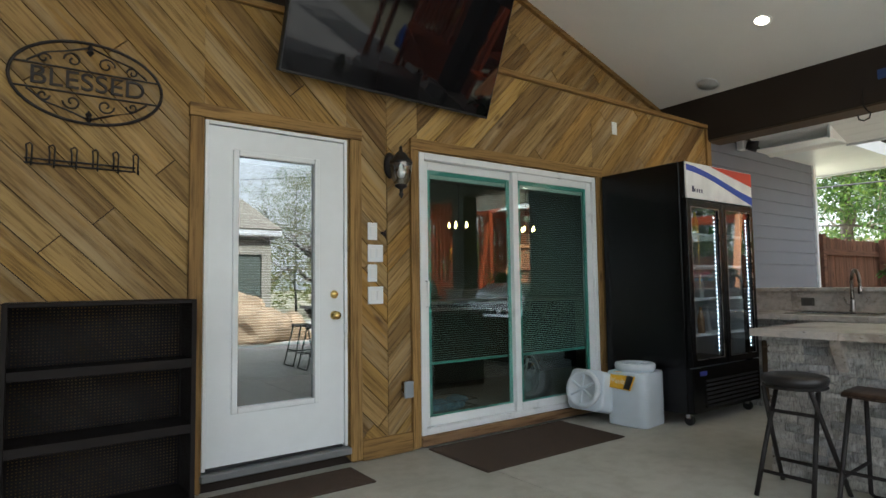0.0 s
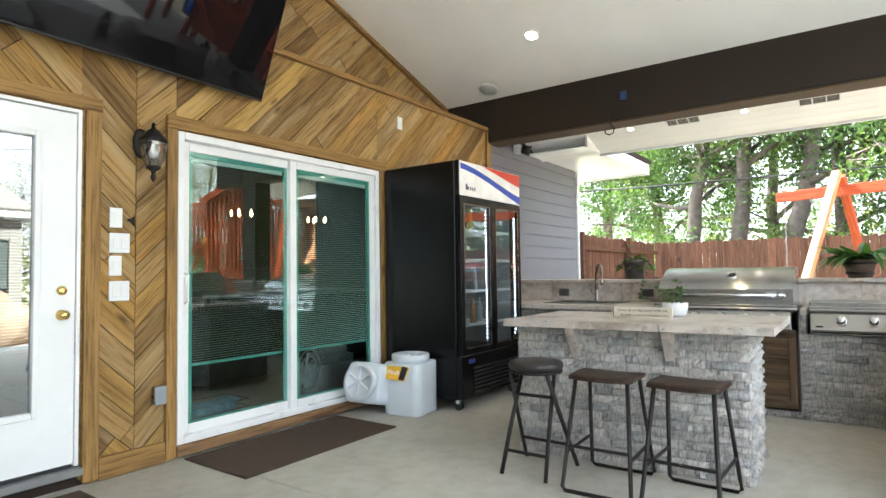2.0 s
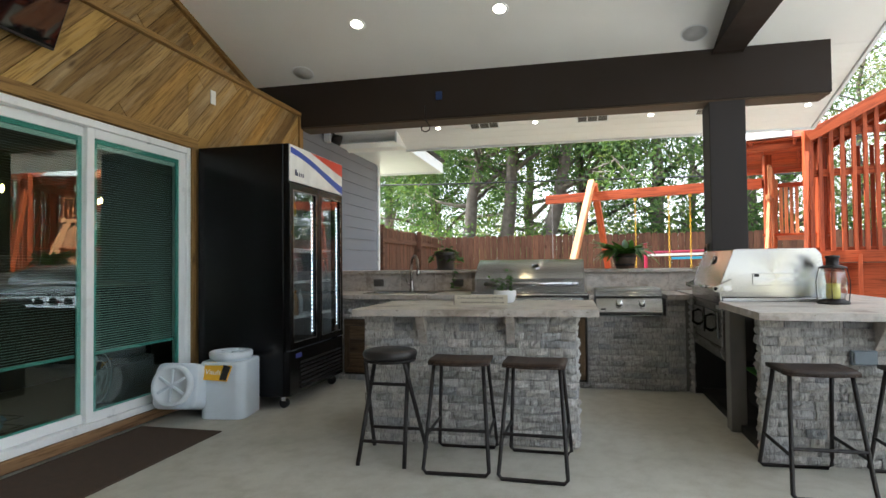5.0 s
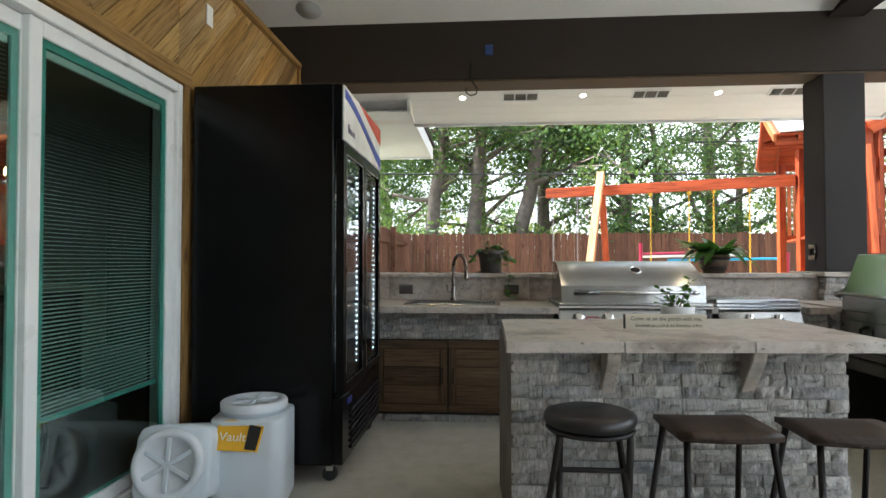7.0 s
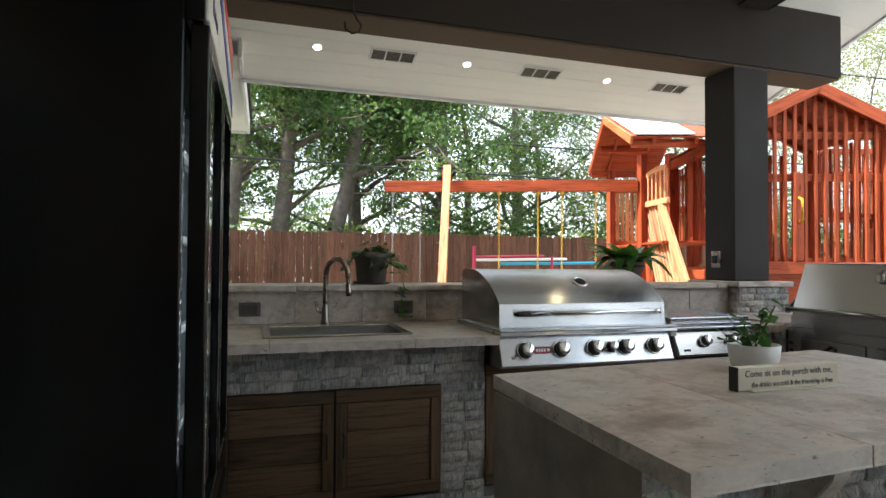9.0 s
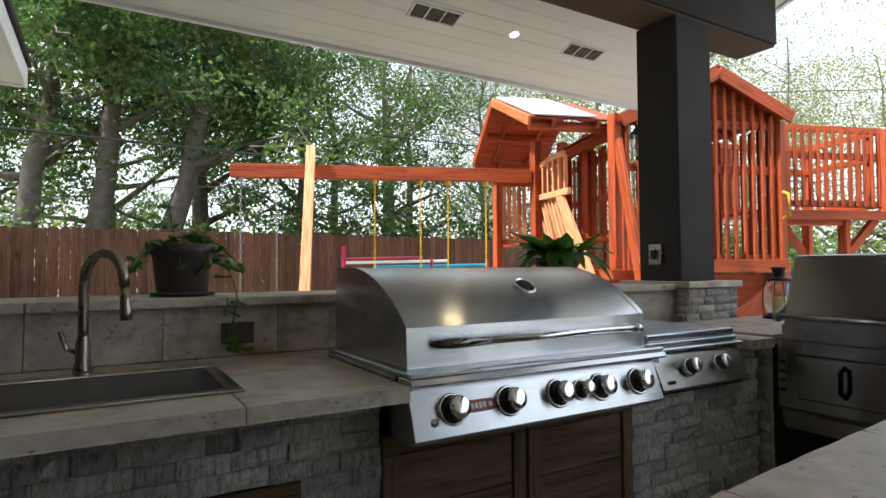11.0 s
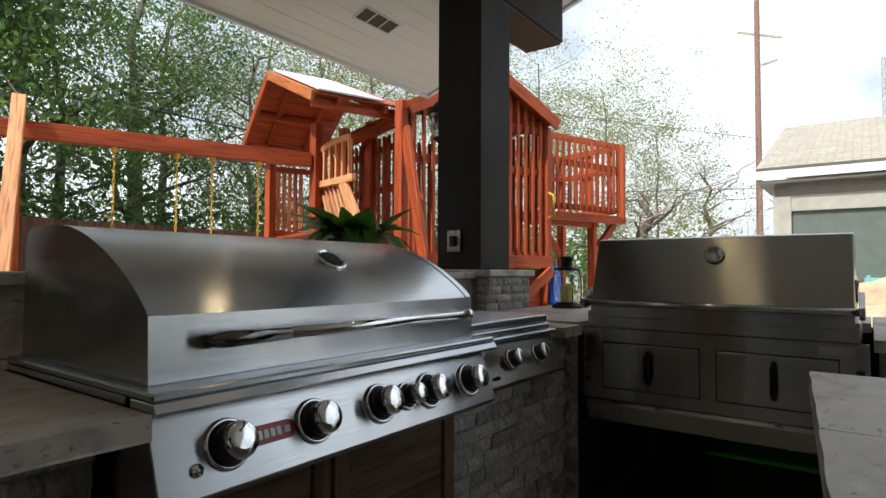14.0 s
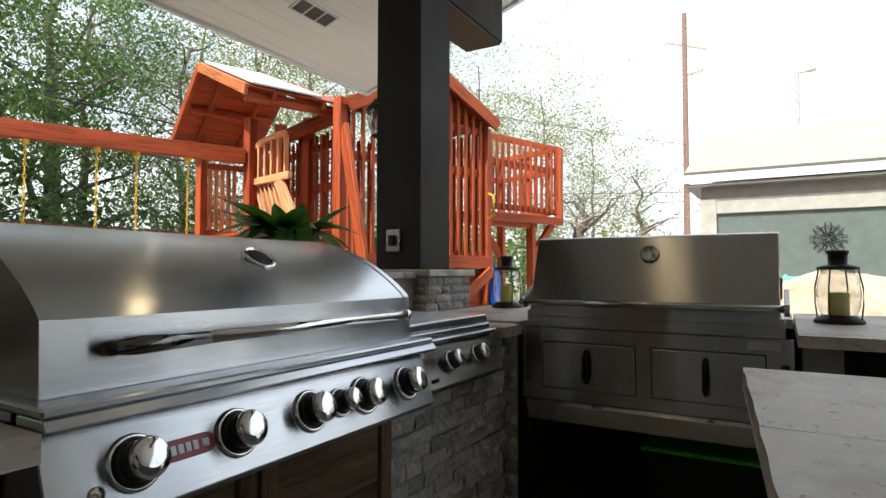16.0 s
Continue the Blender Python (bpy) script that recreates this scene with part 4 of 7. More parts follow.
slab_top(counter, 5.975, 3.018, 6.835, 4.08, 0.820, 0.862, cuts_y=(3.5,))
slab_top(counter, 6.592, 2.354, 6.835, 3.016, 0.820, 0.862)
slab_top(counter, 6.05, 0.79, 6.835, 0.835, 0.820, 0.862)
slab_top(counter, 6.06, -0.02, 6.835, 0.163, 0.820, 0.862)
slab_top(counter, 6.66, 0.83, 6.835, 1.92, 0.820, 0.862)
slab_top(counter, 6.63, 0.165, 6.835, 0.788, 0.820, 0.862)
for y in [4.08 - 0.405 * k for k in range(11)]:
    part("backsplash_tile", box(6.838, max(-0.33, y - 0.403), 0.863, 6.858, y, 1.052, 0.002), travertine, counter)
part("ledge_core", box(6.86, -0.33, 0.0, 7.19, 4.08, 1.05), mortar, counter)
for y in [4.08 - 0.61 * k for k in range(8)]:
    part("ledge_slab", box(6.80, max(-0.30, y - 0.608), 1.053, 7.22, y, 1.088, 0.004), travertine, counter)

pier = thing("stone_pier", "low split-face stone pier with a travertine cap under the column", "pier")
part("core", box(6.76, -0.79, 0.0, 7.21, -0.345, 1.062), mortar, pier)
stone_face(pier, (6.745, -0.33, 0), (0, -1, 0), (-1, 0, 0), 0.475, 0.865, 1.06, 7)
stone_face(pier, (6.745, -0.335, 0), (1, 0, 0), (0, 1, 0), 0.1, 0.865, 1.06, 8)
part("cap", box(6.715, -0.835, 1.064, 7.25, -0.302, 1.103, 0.005), travertine, pier)

# cabinet doors of reclaimed wood
def cabinet_door(y0, y1, z0, z1, handle_y, x=6.135):
    d = new("cabinet_door")
    d["label"] = "dark reclaimed-wood cabinet door"
    d.parent = counter
    w = y1 - y0
    n = 3
    for k in range(n):
        h = (z1 - z0 - 0.12) / n
        part("board", box(0, 0, 0, w - 0.11, h - 0.003, 0.014, 0.002), doorwood, d, at=Matrix(((0, 0, -1, x + 0.008), (-1, 0, 0, y1 - 0.055), (0, 1, 0, z0 + 0.06 + k * h), (0, 0, 0, 1))))
    for a, b in ((z0, z0 + 0.058), (z1 - 0.058, z1)):
        part("rail", box(0, 0, 0, w, b - a, 0.024, 0.003), doorwood, d, at=Matrix(((0, 0, -1, x + 0.008), (-1, 0, 0, y1), (0, 1, 0, a), (0, 0, 0, 1))))
    for ya in (y0 + 0.053, y1):
        part("stile", box(0, 0, 0, z1 - z0 - 0.118, 0.053, 0.024, 0.003), doorwood, d, at=Matrix(((0, 0, -1, x + 0.008), (0, -1, 0, ya), (1, 0, 0, z0 + 0.059), (0, 0, 0, 1))))
    if handle_y is not None:
        hb = bmesh.new()
        zc = (z0 + z1) / 2
        tube([(x - 0.014, handle_y, zc - 0.06), (x - 0.04, handle_y, zc - 0.05), (x - 0.042, handle_y, zc + 0.05), (x - 0.014, handle_y, zc + 0.06)], 0.006, 6, bm=hb)
        part("handle", hb, black_iron, d)
    return d


cabinet_door(2.715, 3.245, 0.075, 0.605, 2.75)
cabinet_door(2.175, 2.705, 0.075, 0.605, 2.67)
cabinet_door(1.395, 1.93, 0.075, 0.692, None)
cabinet_door(0.87, 1.385, 0.075, 0.692, None)
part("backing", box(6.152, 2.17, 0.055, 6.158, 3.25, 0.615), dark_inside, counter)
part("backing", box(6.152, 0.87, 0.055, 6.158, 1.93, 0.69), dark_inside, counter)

# side counter with the bar overhang
sidec = thing("side_counter", "stone bar counter with a travertine top and overhang", "counter")
SZ = 0.872
part("core", box(4.31, -1.15, 0, 4.385, -0.10, SZ - 0.044), mortar, sidec)
# walls and base of the bay: its shade is put into their near-black colour
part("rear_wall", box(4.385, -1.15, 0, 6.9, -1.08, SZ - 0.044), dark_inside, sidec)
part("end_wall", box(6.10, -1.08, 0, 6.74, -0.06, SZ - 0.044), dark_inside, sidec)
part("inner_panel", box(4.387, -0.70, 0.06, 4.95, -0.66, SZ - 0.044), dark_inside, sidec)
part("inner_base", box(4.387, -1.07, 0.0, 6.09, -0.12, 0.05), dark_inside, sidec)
part("front_post", box(4.90, -0.16, 0.0, 5.02, -0.06, SZ - 0.044, 0.004), mortar, sidec)
slab_top(sidec, 4.12, -1.28, 5.035, -0.022, SZ - 0.042, SZ, cuts_x=(4.58,), cuts_y=(-0.64,))
slab_top(sidec, 6.08, -1.28, 6.735, -0.025, SZ - 0.042, SZ, cuts_y=(-0.64,))
slab_top(sidec, 5.037, -1.28, 6.078, -0.80, SZ - 0.042, SZ, cuts_x=(5.5,))
for y in (-0.70, -1.15):
    part("corbel", extrude_profile([(4.145, SZ - 0.044), (4.30, SZ - 0.044), (4.30, 0.65), (4.285, 0.65), (4.155, SZ - 0.08)], 0.055, "y", 0.004), travertine, sidec, at=Matrix.Translation((0, y, 0)))
stone_face(sidec, (4.295, -0.075, 0), (0, -1, 0), (-1, 0, 0), 1.09, 0.0, SZ - 0.046, 9)
stone_face(sidec, (4.295, -0.085, 0), (1, 0, 0), (0, 1, 0), 0.10, 0.0, SZ - 0.046, 10)
stone_face(sidec, (6.10, -0.045, 0), (1, 0, 0), (0, 1, 0), 0.08, 0.0, SZ - 0.046, 12)
outlet_slate = plain("outlet_slate", (0.20, 0.23, 0.26), 0.5)
ob = thing("outlet_cover", "grey weatherproof outlet cover on the stone bar face", "outlet")
part("plate", box(4.262, -0.655, 0.575, 4.290, -0.525, 0.655, 0.004), outlet_slate, ob)
part("lid", box(4.250, -0.645, 0.582, 4.2615, -0.535, 0.648, 0.003), outlet_slate, ob)

# storage tub in the dark bay
tub = thing("storage_tub", "dark plastic storage tub with a bright green rim", "storage tub")
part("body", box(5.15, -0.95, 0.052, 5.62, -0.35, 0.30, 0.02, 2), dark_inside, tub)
part("rim", box(5.135, -0.965, 0.302, 5.635, -0.335, 0.32, 0.006), plain("green_plastic", (0.10, 0.55, 0.04), 0.4), tub, "bright green rim")

# ---- big gas grill ----
GY0, GY1 = 0.848, 1.912


def gas_grill():
    g = thing("gas_grill", "large built-in stainless gas grill with a closed hood", "gas grill")
    # upright front band, a sharp fold, then a smooth roll up and back
    roll = [(6.058 + 0.415 * f ** 1.12, 1.014 + 0.178 * (1 - (1 - f) ** 1.75)) for f in [k / 20 for k in range(21)]]
    side = [(6.052, 0.894)] + roll + [(6.60, 1.192), (6.628, 1.18), (6.638, 1.15), (6.64, 0.894)]
    hood = part("hood", crisp(extrude_profile(side, GY1 - GY0 - 0.10, "y")), steel, g, at=Matrix.Translation((0, GY0 + 0.05, 0)))
    for y in (GY0 + 0.026, GY1 - 0.051):
        cheek = [(p[0] - 0.0015 if p[0] < 6.4 else p[0], p[1] + 0.0015 if p[1] > 0.95 else p[1]) for p in side]
        part("hood_cheek", crisp(extrude_profile(cheek, 0.025, "y")), steel, g, at=Matrix.Translation((0, y, 0)))
    # firebox and trim under the hood
    part("firebox", box(6.17, GY0 + 0.05, 0.56, 6.62, GY1 - 0.03, 0.874, 0.004), steel, g)
    part("hood_ledge", box(5.985, GY0, 0.878, 6.655, GY1, 0.893, 0.004), steel, g)
    part("side_skirt", box(6.08, 1.87, 0.8625, 6.655, 1.911, 0.877, 0.001), steel, g)
    apron = extrude_profile([(5.985, 0.877), (5.972, 0.861), (5.979, 0.854), (6.06, 0.854), (6.06, 0.877)], GY1 - GY0, "y", 0.002)
    part("apron", apron, steel, g, at=Matrix.Translation((0, GY0, 0)))
    tilt = math.atan2(0.050, 0.142)
    panel_pts = [(6.005, 0.853), (5.952, 0.713), (5.97, 0.697), (6.13, 0.697), (6.13, 0.853)]
    cp = part("control_panel", turned(extrude_profile(panel_pts, 1.02, "y", 0.002), Matrix.Translation((0, 0.892, 0))), steel, g)
    nrm = Vector((-0.14, 0, 0.053)).normalized()
    upv = Vector((0.053, 0, 0.14)).normalized()

    def on_panel(y, s=0.0):
        """A pose on the panel: local z out of it, local x along -y, s metres up from its middle."""
        c = Vector((5.9785, y, 0.783)) + upv * s
        xa = Vector((0, -1, 0))
        return Matrix(((xa.x, upv.x, nrm.x, c.x), (xa.y, upv.y, nrm.y, c.y), (xa.z, upv.z, nrm.z, c.z), (0, 0, 0, 1)))

    for y, r in ((1.778, 0.035), (1.576, 0.035), (1.378, 0.035), (1.280, 0.026), (1.190, 0.035), (1.005, 0.035)):
        m = on_panel(y)
        part("knob_bezel", lathe([(r * 1.32, 0), (r * 1.34, 0.004), (r * 1.28, 0.009), (r * 1.12, 0.010), (r * 1.1, 0.006)], 28), chrome, cp, "", True, m)
        part("knob_skirt", lathe([(r * 1.08, 0.003), (r * 1.06, 0.014), (r * 0.98, 0.018), (r * 0.9, 0.0182)], 28), black_plastic, cp, "black knob skirt", True, m)
        # black barrel: dark reflections are painted in as its colour
        part("knob_body", lathe([(r * 0.95, 0.0183), (r * 0.93, 0.040), (r * 0.90, 0.0405)], 28), black_plastic, cp, "knob barrel with dark reflections put into its colour", True, m)
        part("knob_cap", lathe([(r * 0.96, 0.041), (r * 0.95, 0.050), (r * 0.84, 0.056), (r * 0.5, 0.0585), (0.001, 0.059)], 28), chrome, cp, "polished chrome knob cap", True, m)
    badge = bmesh.new()
    pts = [(-0.036 + a, b) for a, b in arc(0, 0, 0.018, 90, 270, 8)] + [(0.036 + a, b) for a, b in arc(0, 0, 0.018, -90, 90, 8)]
    join(badge, extrude_profile(pts, 0.003, "z", 0.0008))
    bd = part("badge", badge, plain("badge_red", (0.34, 0.012, 0.04), 0.3), cp, "dark red oval badge", at=on_panel(1.680) @ Matrix.Translation((0, 0, 0.001)))
    mark = bmesh.new()
    for k in range(4):
        box(-0.036 + 0.0145 * k, -0.008, 0.003, -0.026 + 0.0145 * k, 0.008, 0.0045, bm=mark)
    box(0.026, -0.007, 0.003, 0.040, 0.007, 0.0045, 0.002, bm=mark)
    part("badge_mark", mark, white_paint, bd)
    part("igniter", lathe([(0.012, 0), (0.012, 0.004), (0.009, 0.006), (0.006, 0.006), (0.005, 0.009), (0.001, 0.010)], 16), chrome, cp, "", True, on_panel(1.842, -0.03))
    # handle
    hx, hz = 6.005, 0.968
    hb = tube([(hx, GY0 + 0.11, hz), (hx, GY1 - 0.17, hz)], 0.012, 14)
    hand = part("handle", hb, chrome, g, "", True)
    for y, d in ((GY1 - 0.14, 1), (GY0 + 0.10, -1)):
        gb = tube([(hx + 0.085, y + 0.01 * d, hz - 0.012), (hx + 0.03, y + 0.012 * d, hz - 0.004), (hx + 0.008, y + 0.004 * d, hz), (hx, y - 0.02 * d, hz), (hx, y - (0.15 if d > 0 else 0.03) * d, hz)], 0.013, 12, taper=[0.012, 0.014, 0.016, 0.0165, 0.0135])
        part("handle_grip", gb, dark_chrome if d > 0 else chrome, hand, "", True)
    # thermometer
    tn = Vector((-0.60, 0, 0.80)).normalized()
    tx = Vector((0, -1, 0))
    ty = tn.cross(tx)
    tm = Matrix(((tx.x, ty.x, tn.x, 6.213), (tx.y, ty.y, tn.y, 1.325), (tx.z, ty.z, tn.z, 1.1155), (0, 0, 0, 1)))
    th = part("thermometer", lathe([(0.044, -0.008), (0.044, 0.012), (0.041, 0.018), (0.036, 0.018), (0.035, 0.012)], 32), chrome, hood, "round chrome thermometer", True, tm @ Matrix.Identity(4))
    th.matrix_basis = Matrix.Translation((0, -(GY0 + 0.05), 0)) @ tm
    dial = part("dial", lathe([(0.035, 0.011), (0.035, 0.0125), (0.001, 0.0125)], 24), dark_inside, g, "dark dial", True, tm)
    return g


gas_grill()

# side burner
burner = thing("side_burner", "built-in stainless side burner with a flat lid", "side burner", at=Matrix.Translation((0.093, 0.075, 0)) @ Matrix.Diagonal((1.0, 0.935, 1.0, 1.0)))
part("box_body", box(6.06, 0.14, 0.665, 6.52, 0.745, 0.862, 0.003), steel, burner)
part("lid", box(6.03, 0.135, 0.885, 6.525, 0.75, 0.917, 0.006, 2), steel, burner)
part("lid_seat", box(6.02, 0.133, 0.864, 6.53, 0.753, 0.884, 0.003), steel, burner)
# the panel takes the darker steel: its shade is put into the colour
bp = part("control_panel", extrude_profile([(6.02, 0.845), (5.955, 0.708), (5.968, 0.695), (6.07, 0.695), (6.07, 0.845)], 0.61, "y", 0.002), steel_across_dark, burner, at=Matrix.Translation((0, 0.135, 0)))
part("drip_lip", box(5.99, 0.14, 0.682, 6.08, 0.74, 0.694, 0.003), black_steel, burner)
part("front_ledge", box(5.99, 0.13, 0.8455, 6.06, 0.752, 0.863, 0.004), steel, burner)
bn, bu = Vector((-0.137, 0, 0.065)).normalized(), Vector((0.065, 0, 0.137)).normalized()
for y in (0.532, 0.322):
    m = Matrix(((0, bu.x, bn.x, 5.9885), (-1, bu.y, bn.y, y), (0, bu.z, bn.z, 0.779), (0, 0, 0, 1)))
    part("knob_bezel", lathe([(0.036, 0), (0.037, 0.004), (0.034, 0.009), (0.03, 0.008)], 24), chrome, burner, "", True, m)
    # barrel in black, its dark reflections put into the colour
    part("knob_body", lathe([(0.030, 0.004), (0.031, 0.012), (0.029, 0.015), (0.028, 0.036), (0.026, 0.0365)], 28), black_plastic, burner, "knob barrel with dark reflections put into its colour", True, m)
    part("knob_cap", lathe([(0.029, 0.037), (0.028, 0.043), (0.024, 0.047), (0.012, 0.049), (0.001, 0.0493)], 28), chrome, burner, "polished chrome knob cap", True, m)
part("maker_plate", box(-0.025, -0.006, 0, 0.025, 0.006, 0.003, 0.001), black_steel, burner, at=Matrix(((0, bu.x, bn.x, 5.9665), (-1, bu.y, bn.y, 0.68), (0, bu.z, bn.z, 0.733), (0, 0, 0, 1))))

# ---- charcoal grill on the side counter ----
cg = thing("charcoal_grill", "wide stainless charcoal grill with hood and two drawers", "charcoal grill")
CX0, CX1 = 5.085, 6.03
lidp = [(-0.035, 0.955), (-0.140, 1.236), (-0.165, 1.243), (-0.66, 1.243), (-0.70, 1.20), (-0.735, 0.90), (-0.035, 0.90)]
hood2 = part("hood", extrude_profile(lidp, CX1 - CX0, "x", 0.004), steel_across_dark, cg, at=Matrix.Translation((CX0, 0, 0)))
rail = tube([(CX0 - 0.03, -0.012, 0.962), (CX1 + 0.03, -0.012, 0.962)], 0.0135, 12)
rl = part("rail_handle", rail, steel_across_dark, cg, "", True)
for x in (CX0 - 0.03, CX1 + 0.012):
    part("rail_bracket", extrude_profile([(-0.015, 0.935), (0.008, 0.948), (0.006, 0.978), (-0.02, 0.982), (-0.12, 1.03), (-0.12, 0.95)], 0.018, "x", 0.002), steel_across_dark, rl, at=Matrix.Translation((x, 0, 0)))
part("firebox", box(5.07, -0.72, 0.45, 6.045, -0.06, 0.898, 0.004), steel_across_dark, cg)
part("front_band", box(5.07, -0.058, 0.855, 6.045, -0.04, 0.925, 0.003), steel_across_dark, cg)
part("face_frame", box(5.045, -0.058, 0.545, 6.07, -0.046, 0.853, 0.003), steel_across_dark, cg)
part("lower_lip", extrude_profile([(-0.046, 0.543), (-0.03, 0.53), (-0.06, 0.452), (-0.075, 0.452), (-0.075, 0.543)], 0.99, "x", 0.002), steel_across_dark, cg, at=Matrix.Translation((5.06, 0, 0)))
for x0, x1 in ((5.135, 5.525), (5.59, 5.975)):
    dr = part("drawer_front", box(x0, -0.0445, 0.60, x1, -0.034, 0.79, 0.003), steel_across_dark, cg)
    part("drawer_gap", box(x0 - 0.005, -0.0455, 0.595, x1 + 0.005, -0.0452, 0.795), dark_inside, cg, "dark gap")
    xm = x0 + (x1 - x0) * 0.50
    part("pull", tube([(xm, -0.034, 0.76), (xm, 0.004, 0.745), (xm, 0.006, 0.66), (xm, -0.034, 0.635)], 0.011, 8), black_steel, dr, "black handle", True)
for xs in (5.06, 6.035):
    for k in range(4):
        part("height_slot", box(xs, -0.0455, 0.62 + 0.042 * k, xs + 0.025, -0.0440, 0.635 + 0.042 * k), dark_inside, cg, "dark slot")
part("maker_plate", box(5.085, -0.045, 0.81, 5.19, -0.041, 0.838, 0.001), plain("plate_grey", (0.42, 0.42, 0.43), 0.5), cg, "pale grey maker plate")
g2t = part("thermometer", lathe([(0.037, 0), (0.037, 0.01), (0.031, 0.013), (0.028, 0.009), (0.002, 0.009)], 28), steel_across_dark, hood2, "round hood thermometer", True)
gn = Vector((0, 0.281, 0.105)).normalized()
gu = Vector((0, -0.105, 0.281)).normalized()
g2t.matrix_basis = Matrix(((-1, gu.x, gn.x, 0.455), (0, gu.y, gn.y, -0.112), (0, gu.z, gn.z, 1.165), (0, 0, 0, 1)))
vent = thing("hood_side_plate", "small steel plate with a slot on the hood side", "hood plate")
part("plate", box(CX0 - 0.008, -0.56, 0.985, CX0 - 0.0005, -0.26, 1.07, 0.002), steel_across_dark, vent)
part("slot", box(CX0 - 0.010, -0.30, 1.045, CX0 - 0.0085, -0.27, 1.065), dark_inside, vent)

# ---- sink and tap ----
sink = thing("sink", "stainless drop-in sink in the stone counter", "sink")
sk = bmesh.new()
for x0, x1, y0, y1 in ((6.15, 6.185, 2.32, 3.05), (6.585, 6.66, 2.32, 3.05), (6.185, 6.585, 2.32, 2.36), (6.185, 6.585, 3.01, 3.05)):
    box(x0, y0, 0.8625, x1, y1, 0.872, 0.003, bm=sk)
part("rim", sk, steel_across_dark, sink)
bs = bmesh.new()
for a in ((6.185, 2.335, 0.66, 6.615, 3.035, 0.664), (6.182, 2.335, 0.664, 6.186, 3.035, 0.866), (6.586, 2.335, 0.664, 6.59, 3.035, 0.866), (6.186, 2.356, 0.664, 6.586, 2.36, 0.866), (6.186, 3.01, 0.664, 6.586, 3.014, 0.866)):
    box(*a, bm=bs)
part("basin", bs, steel, sink)
part("drain", lathe([(0.04, 0.6645), (0.042, 0.667), (0.03, 0.667), (0.025, 0.665)], 20), chrome, sink, "", True, pose(6.4, 2.69, 0))
tap = thing("tap", "bronze-tone gooseneck pull-down kitchen tap", "tap")
tb = (6.72, 2.70)
part("base", lathe([(0.028, 0.863), (0.028, 0.875), (0.021, 0.90), (0.022, 0.955), (0.016, 0.975), (0.013, 1.0)], 20), nickel, tap, "", True, pose(*tb, 0))
neck = [(tb[0], tb[1], 0.98)] + [(tb[0], tb[1], 1.0 + 0.04 * k) for k in range(4)]
neck += [(tb[0] - 0.07 + 0.07 * math.cos(a), tb[1] - 0.055 * (1 - math.cos(a)), 1.14 + 0.105 * math.sin(a)) for a in [math.pi * k / 10 for k in range(1, 11)]]
part("neck", tube(neck, 0.0155, 12), nickel, tap, "", True)
e = Vector(neck[-1])
part("spray_head", tube([e + Vector((0, 0, 0.002)), e + Vector((-0.004, -0.002, -0.05)), e + Vector((-0.008, -0.004, -0.08)), e + Vector((-0.010, -0.005, -0.105))], 0.014, 12, taper=[0.012, 0.015, 0.018, 0.019]), nickel, tap, "", True)
part("lever", tube([(tb[0], tb[1] + 0.02, 0.93), (tb[0] - 0.01, tb[1] + 0.045, 0.945), (tb[0] - 0.02, tb[1] + 0.06, 1.0)], 0.008, 8), nickel, tap, "", True)
for y in (3.12, 2.205):
    oc = thing("outlet_cover", "brown outlet cover on the stone backsplash", "outlet", "backsplash outlets")
    part("plate", box(6.828, y - 0.06, 0.91, 6.8375, y + 0.06, 0.99, 0.003), plain("outlet_bronze", (0.10, 0.09, 0.08), 0.5), oc)
    part("lid", box(6.820, y - 0.045, 0.922, 6.8275, y + 0.045, 0.978, 0.003), plain("outlet_lid", (0.07, 0.065, 0.06), 0.4), oc)

# ---- fridge, stools, small things under the roof ----
FX0, FX1, FY0, FY1 = 4.885, 5.962, 3.19, 4.03
fridge = thing("drinks_fridge", "tall black two-door glass drinks fridge on casters", "drinks fridge")
for nm, a in (("side_panel", (FX0, FY0 + 0.06, 0.10, FX0 + 0.05, FY1, 2.15)), ("side_panel", (FX1 - 0.05, FY0 + 0.06, 0.10, FX1, FY1, 2.15)), ("back_panel", (FX0 + 0.05, FY1 - 0.05, 0.10, FX1 - 0.05, FY1, 2.15)), ("base_box", (FX0 + 0.05, FY0 + 0.06, 0.10, FX1 - 0.05, FY1 - 0.05, 0.47)), ("top_box", (FX0 + 0.05, FY0 + 0.06, 1.82, FX1 - 0.05, FY1 - 0.05, 2.15))):
    part(nm, box(*a, 0.004), black_steel, fridge)
lin = bmesh.new()
for a in ((FX0 + 0.051, FY0 + 0.10, 0.471, FX0 + 0.056, FY1 - 0.055, 1.819), (FX1 - 0.056, FY0 + 0.10, 0.471, FX1 - 0.051, FY1 - 0.055, 1.819), (FX0 + 0.056, FY1 - 0.056, 0.471, FX1 - 0.056, FY1 - 0.051, 1.819)):
    box(*a, bm=lin)
part("liner", lin, plain("fridge_liner", (0.32, 0.34, 0.35), 0.5), fridge, "pale inner liner")
part("header_box", box(FX0, FY0 + 0.012, 1.842, FX1, FY0 + 0.058, 2.148, 0.003), black_steel, fridge)
hdr = part("header", box(FX0 + 0.004, FY0, 1.846, FX1 - 0.004, FY0 + 0.0115, 2.144, 0.003), plain("header_white", (0.82, 0.81, 0.77), 0.35), fridge, "white header panel with red and blue waves")


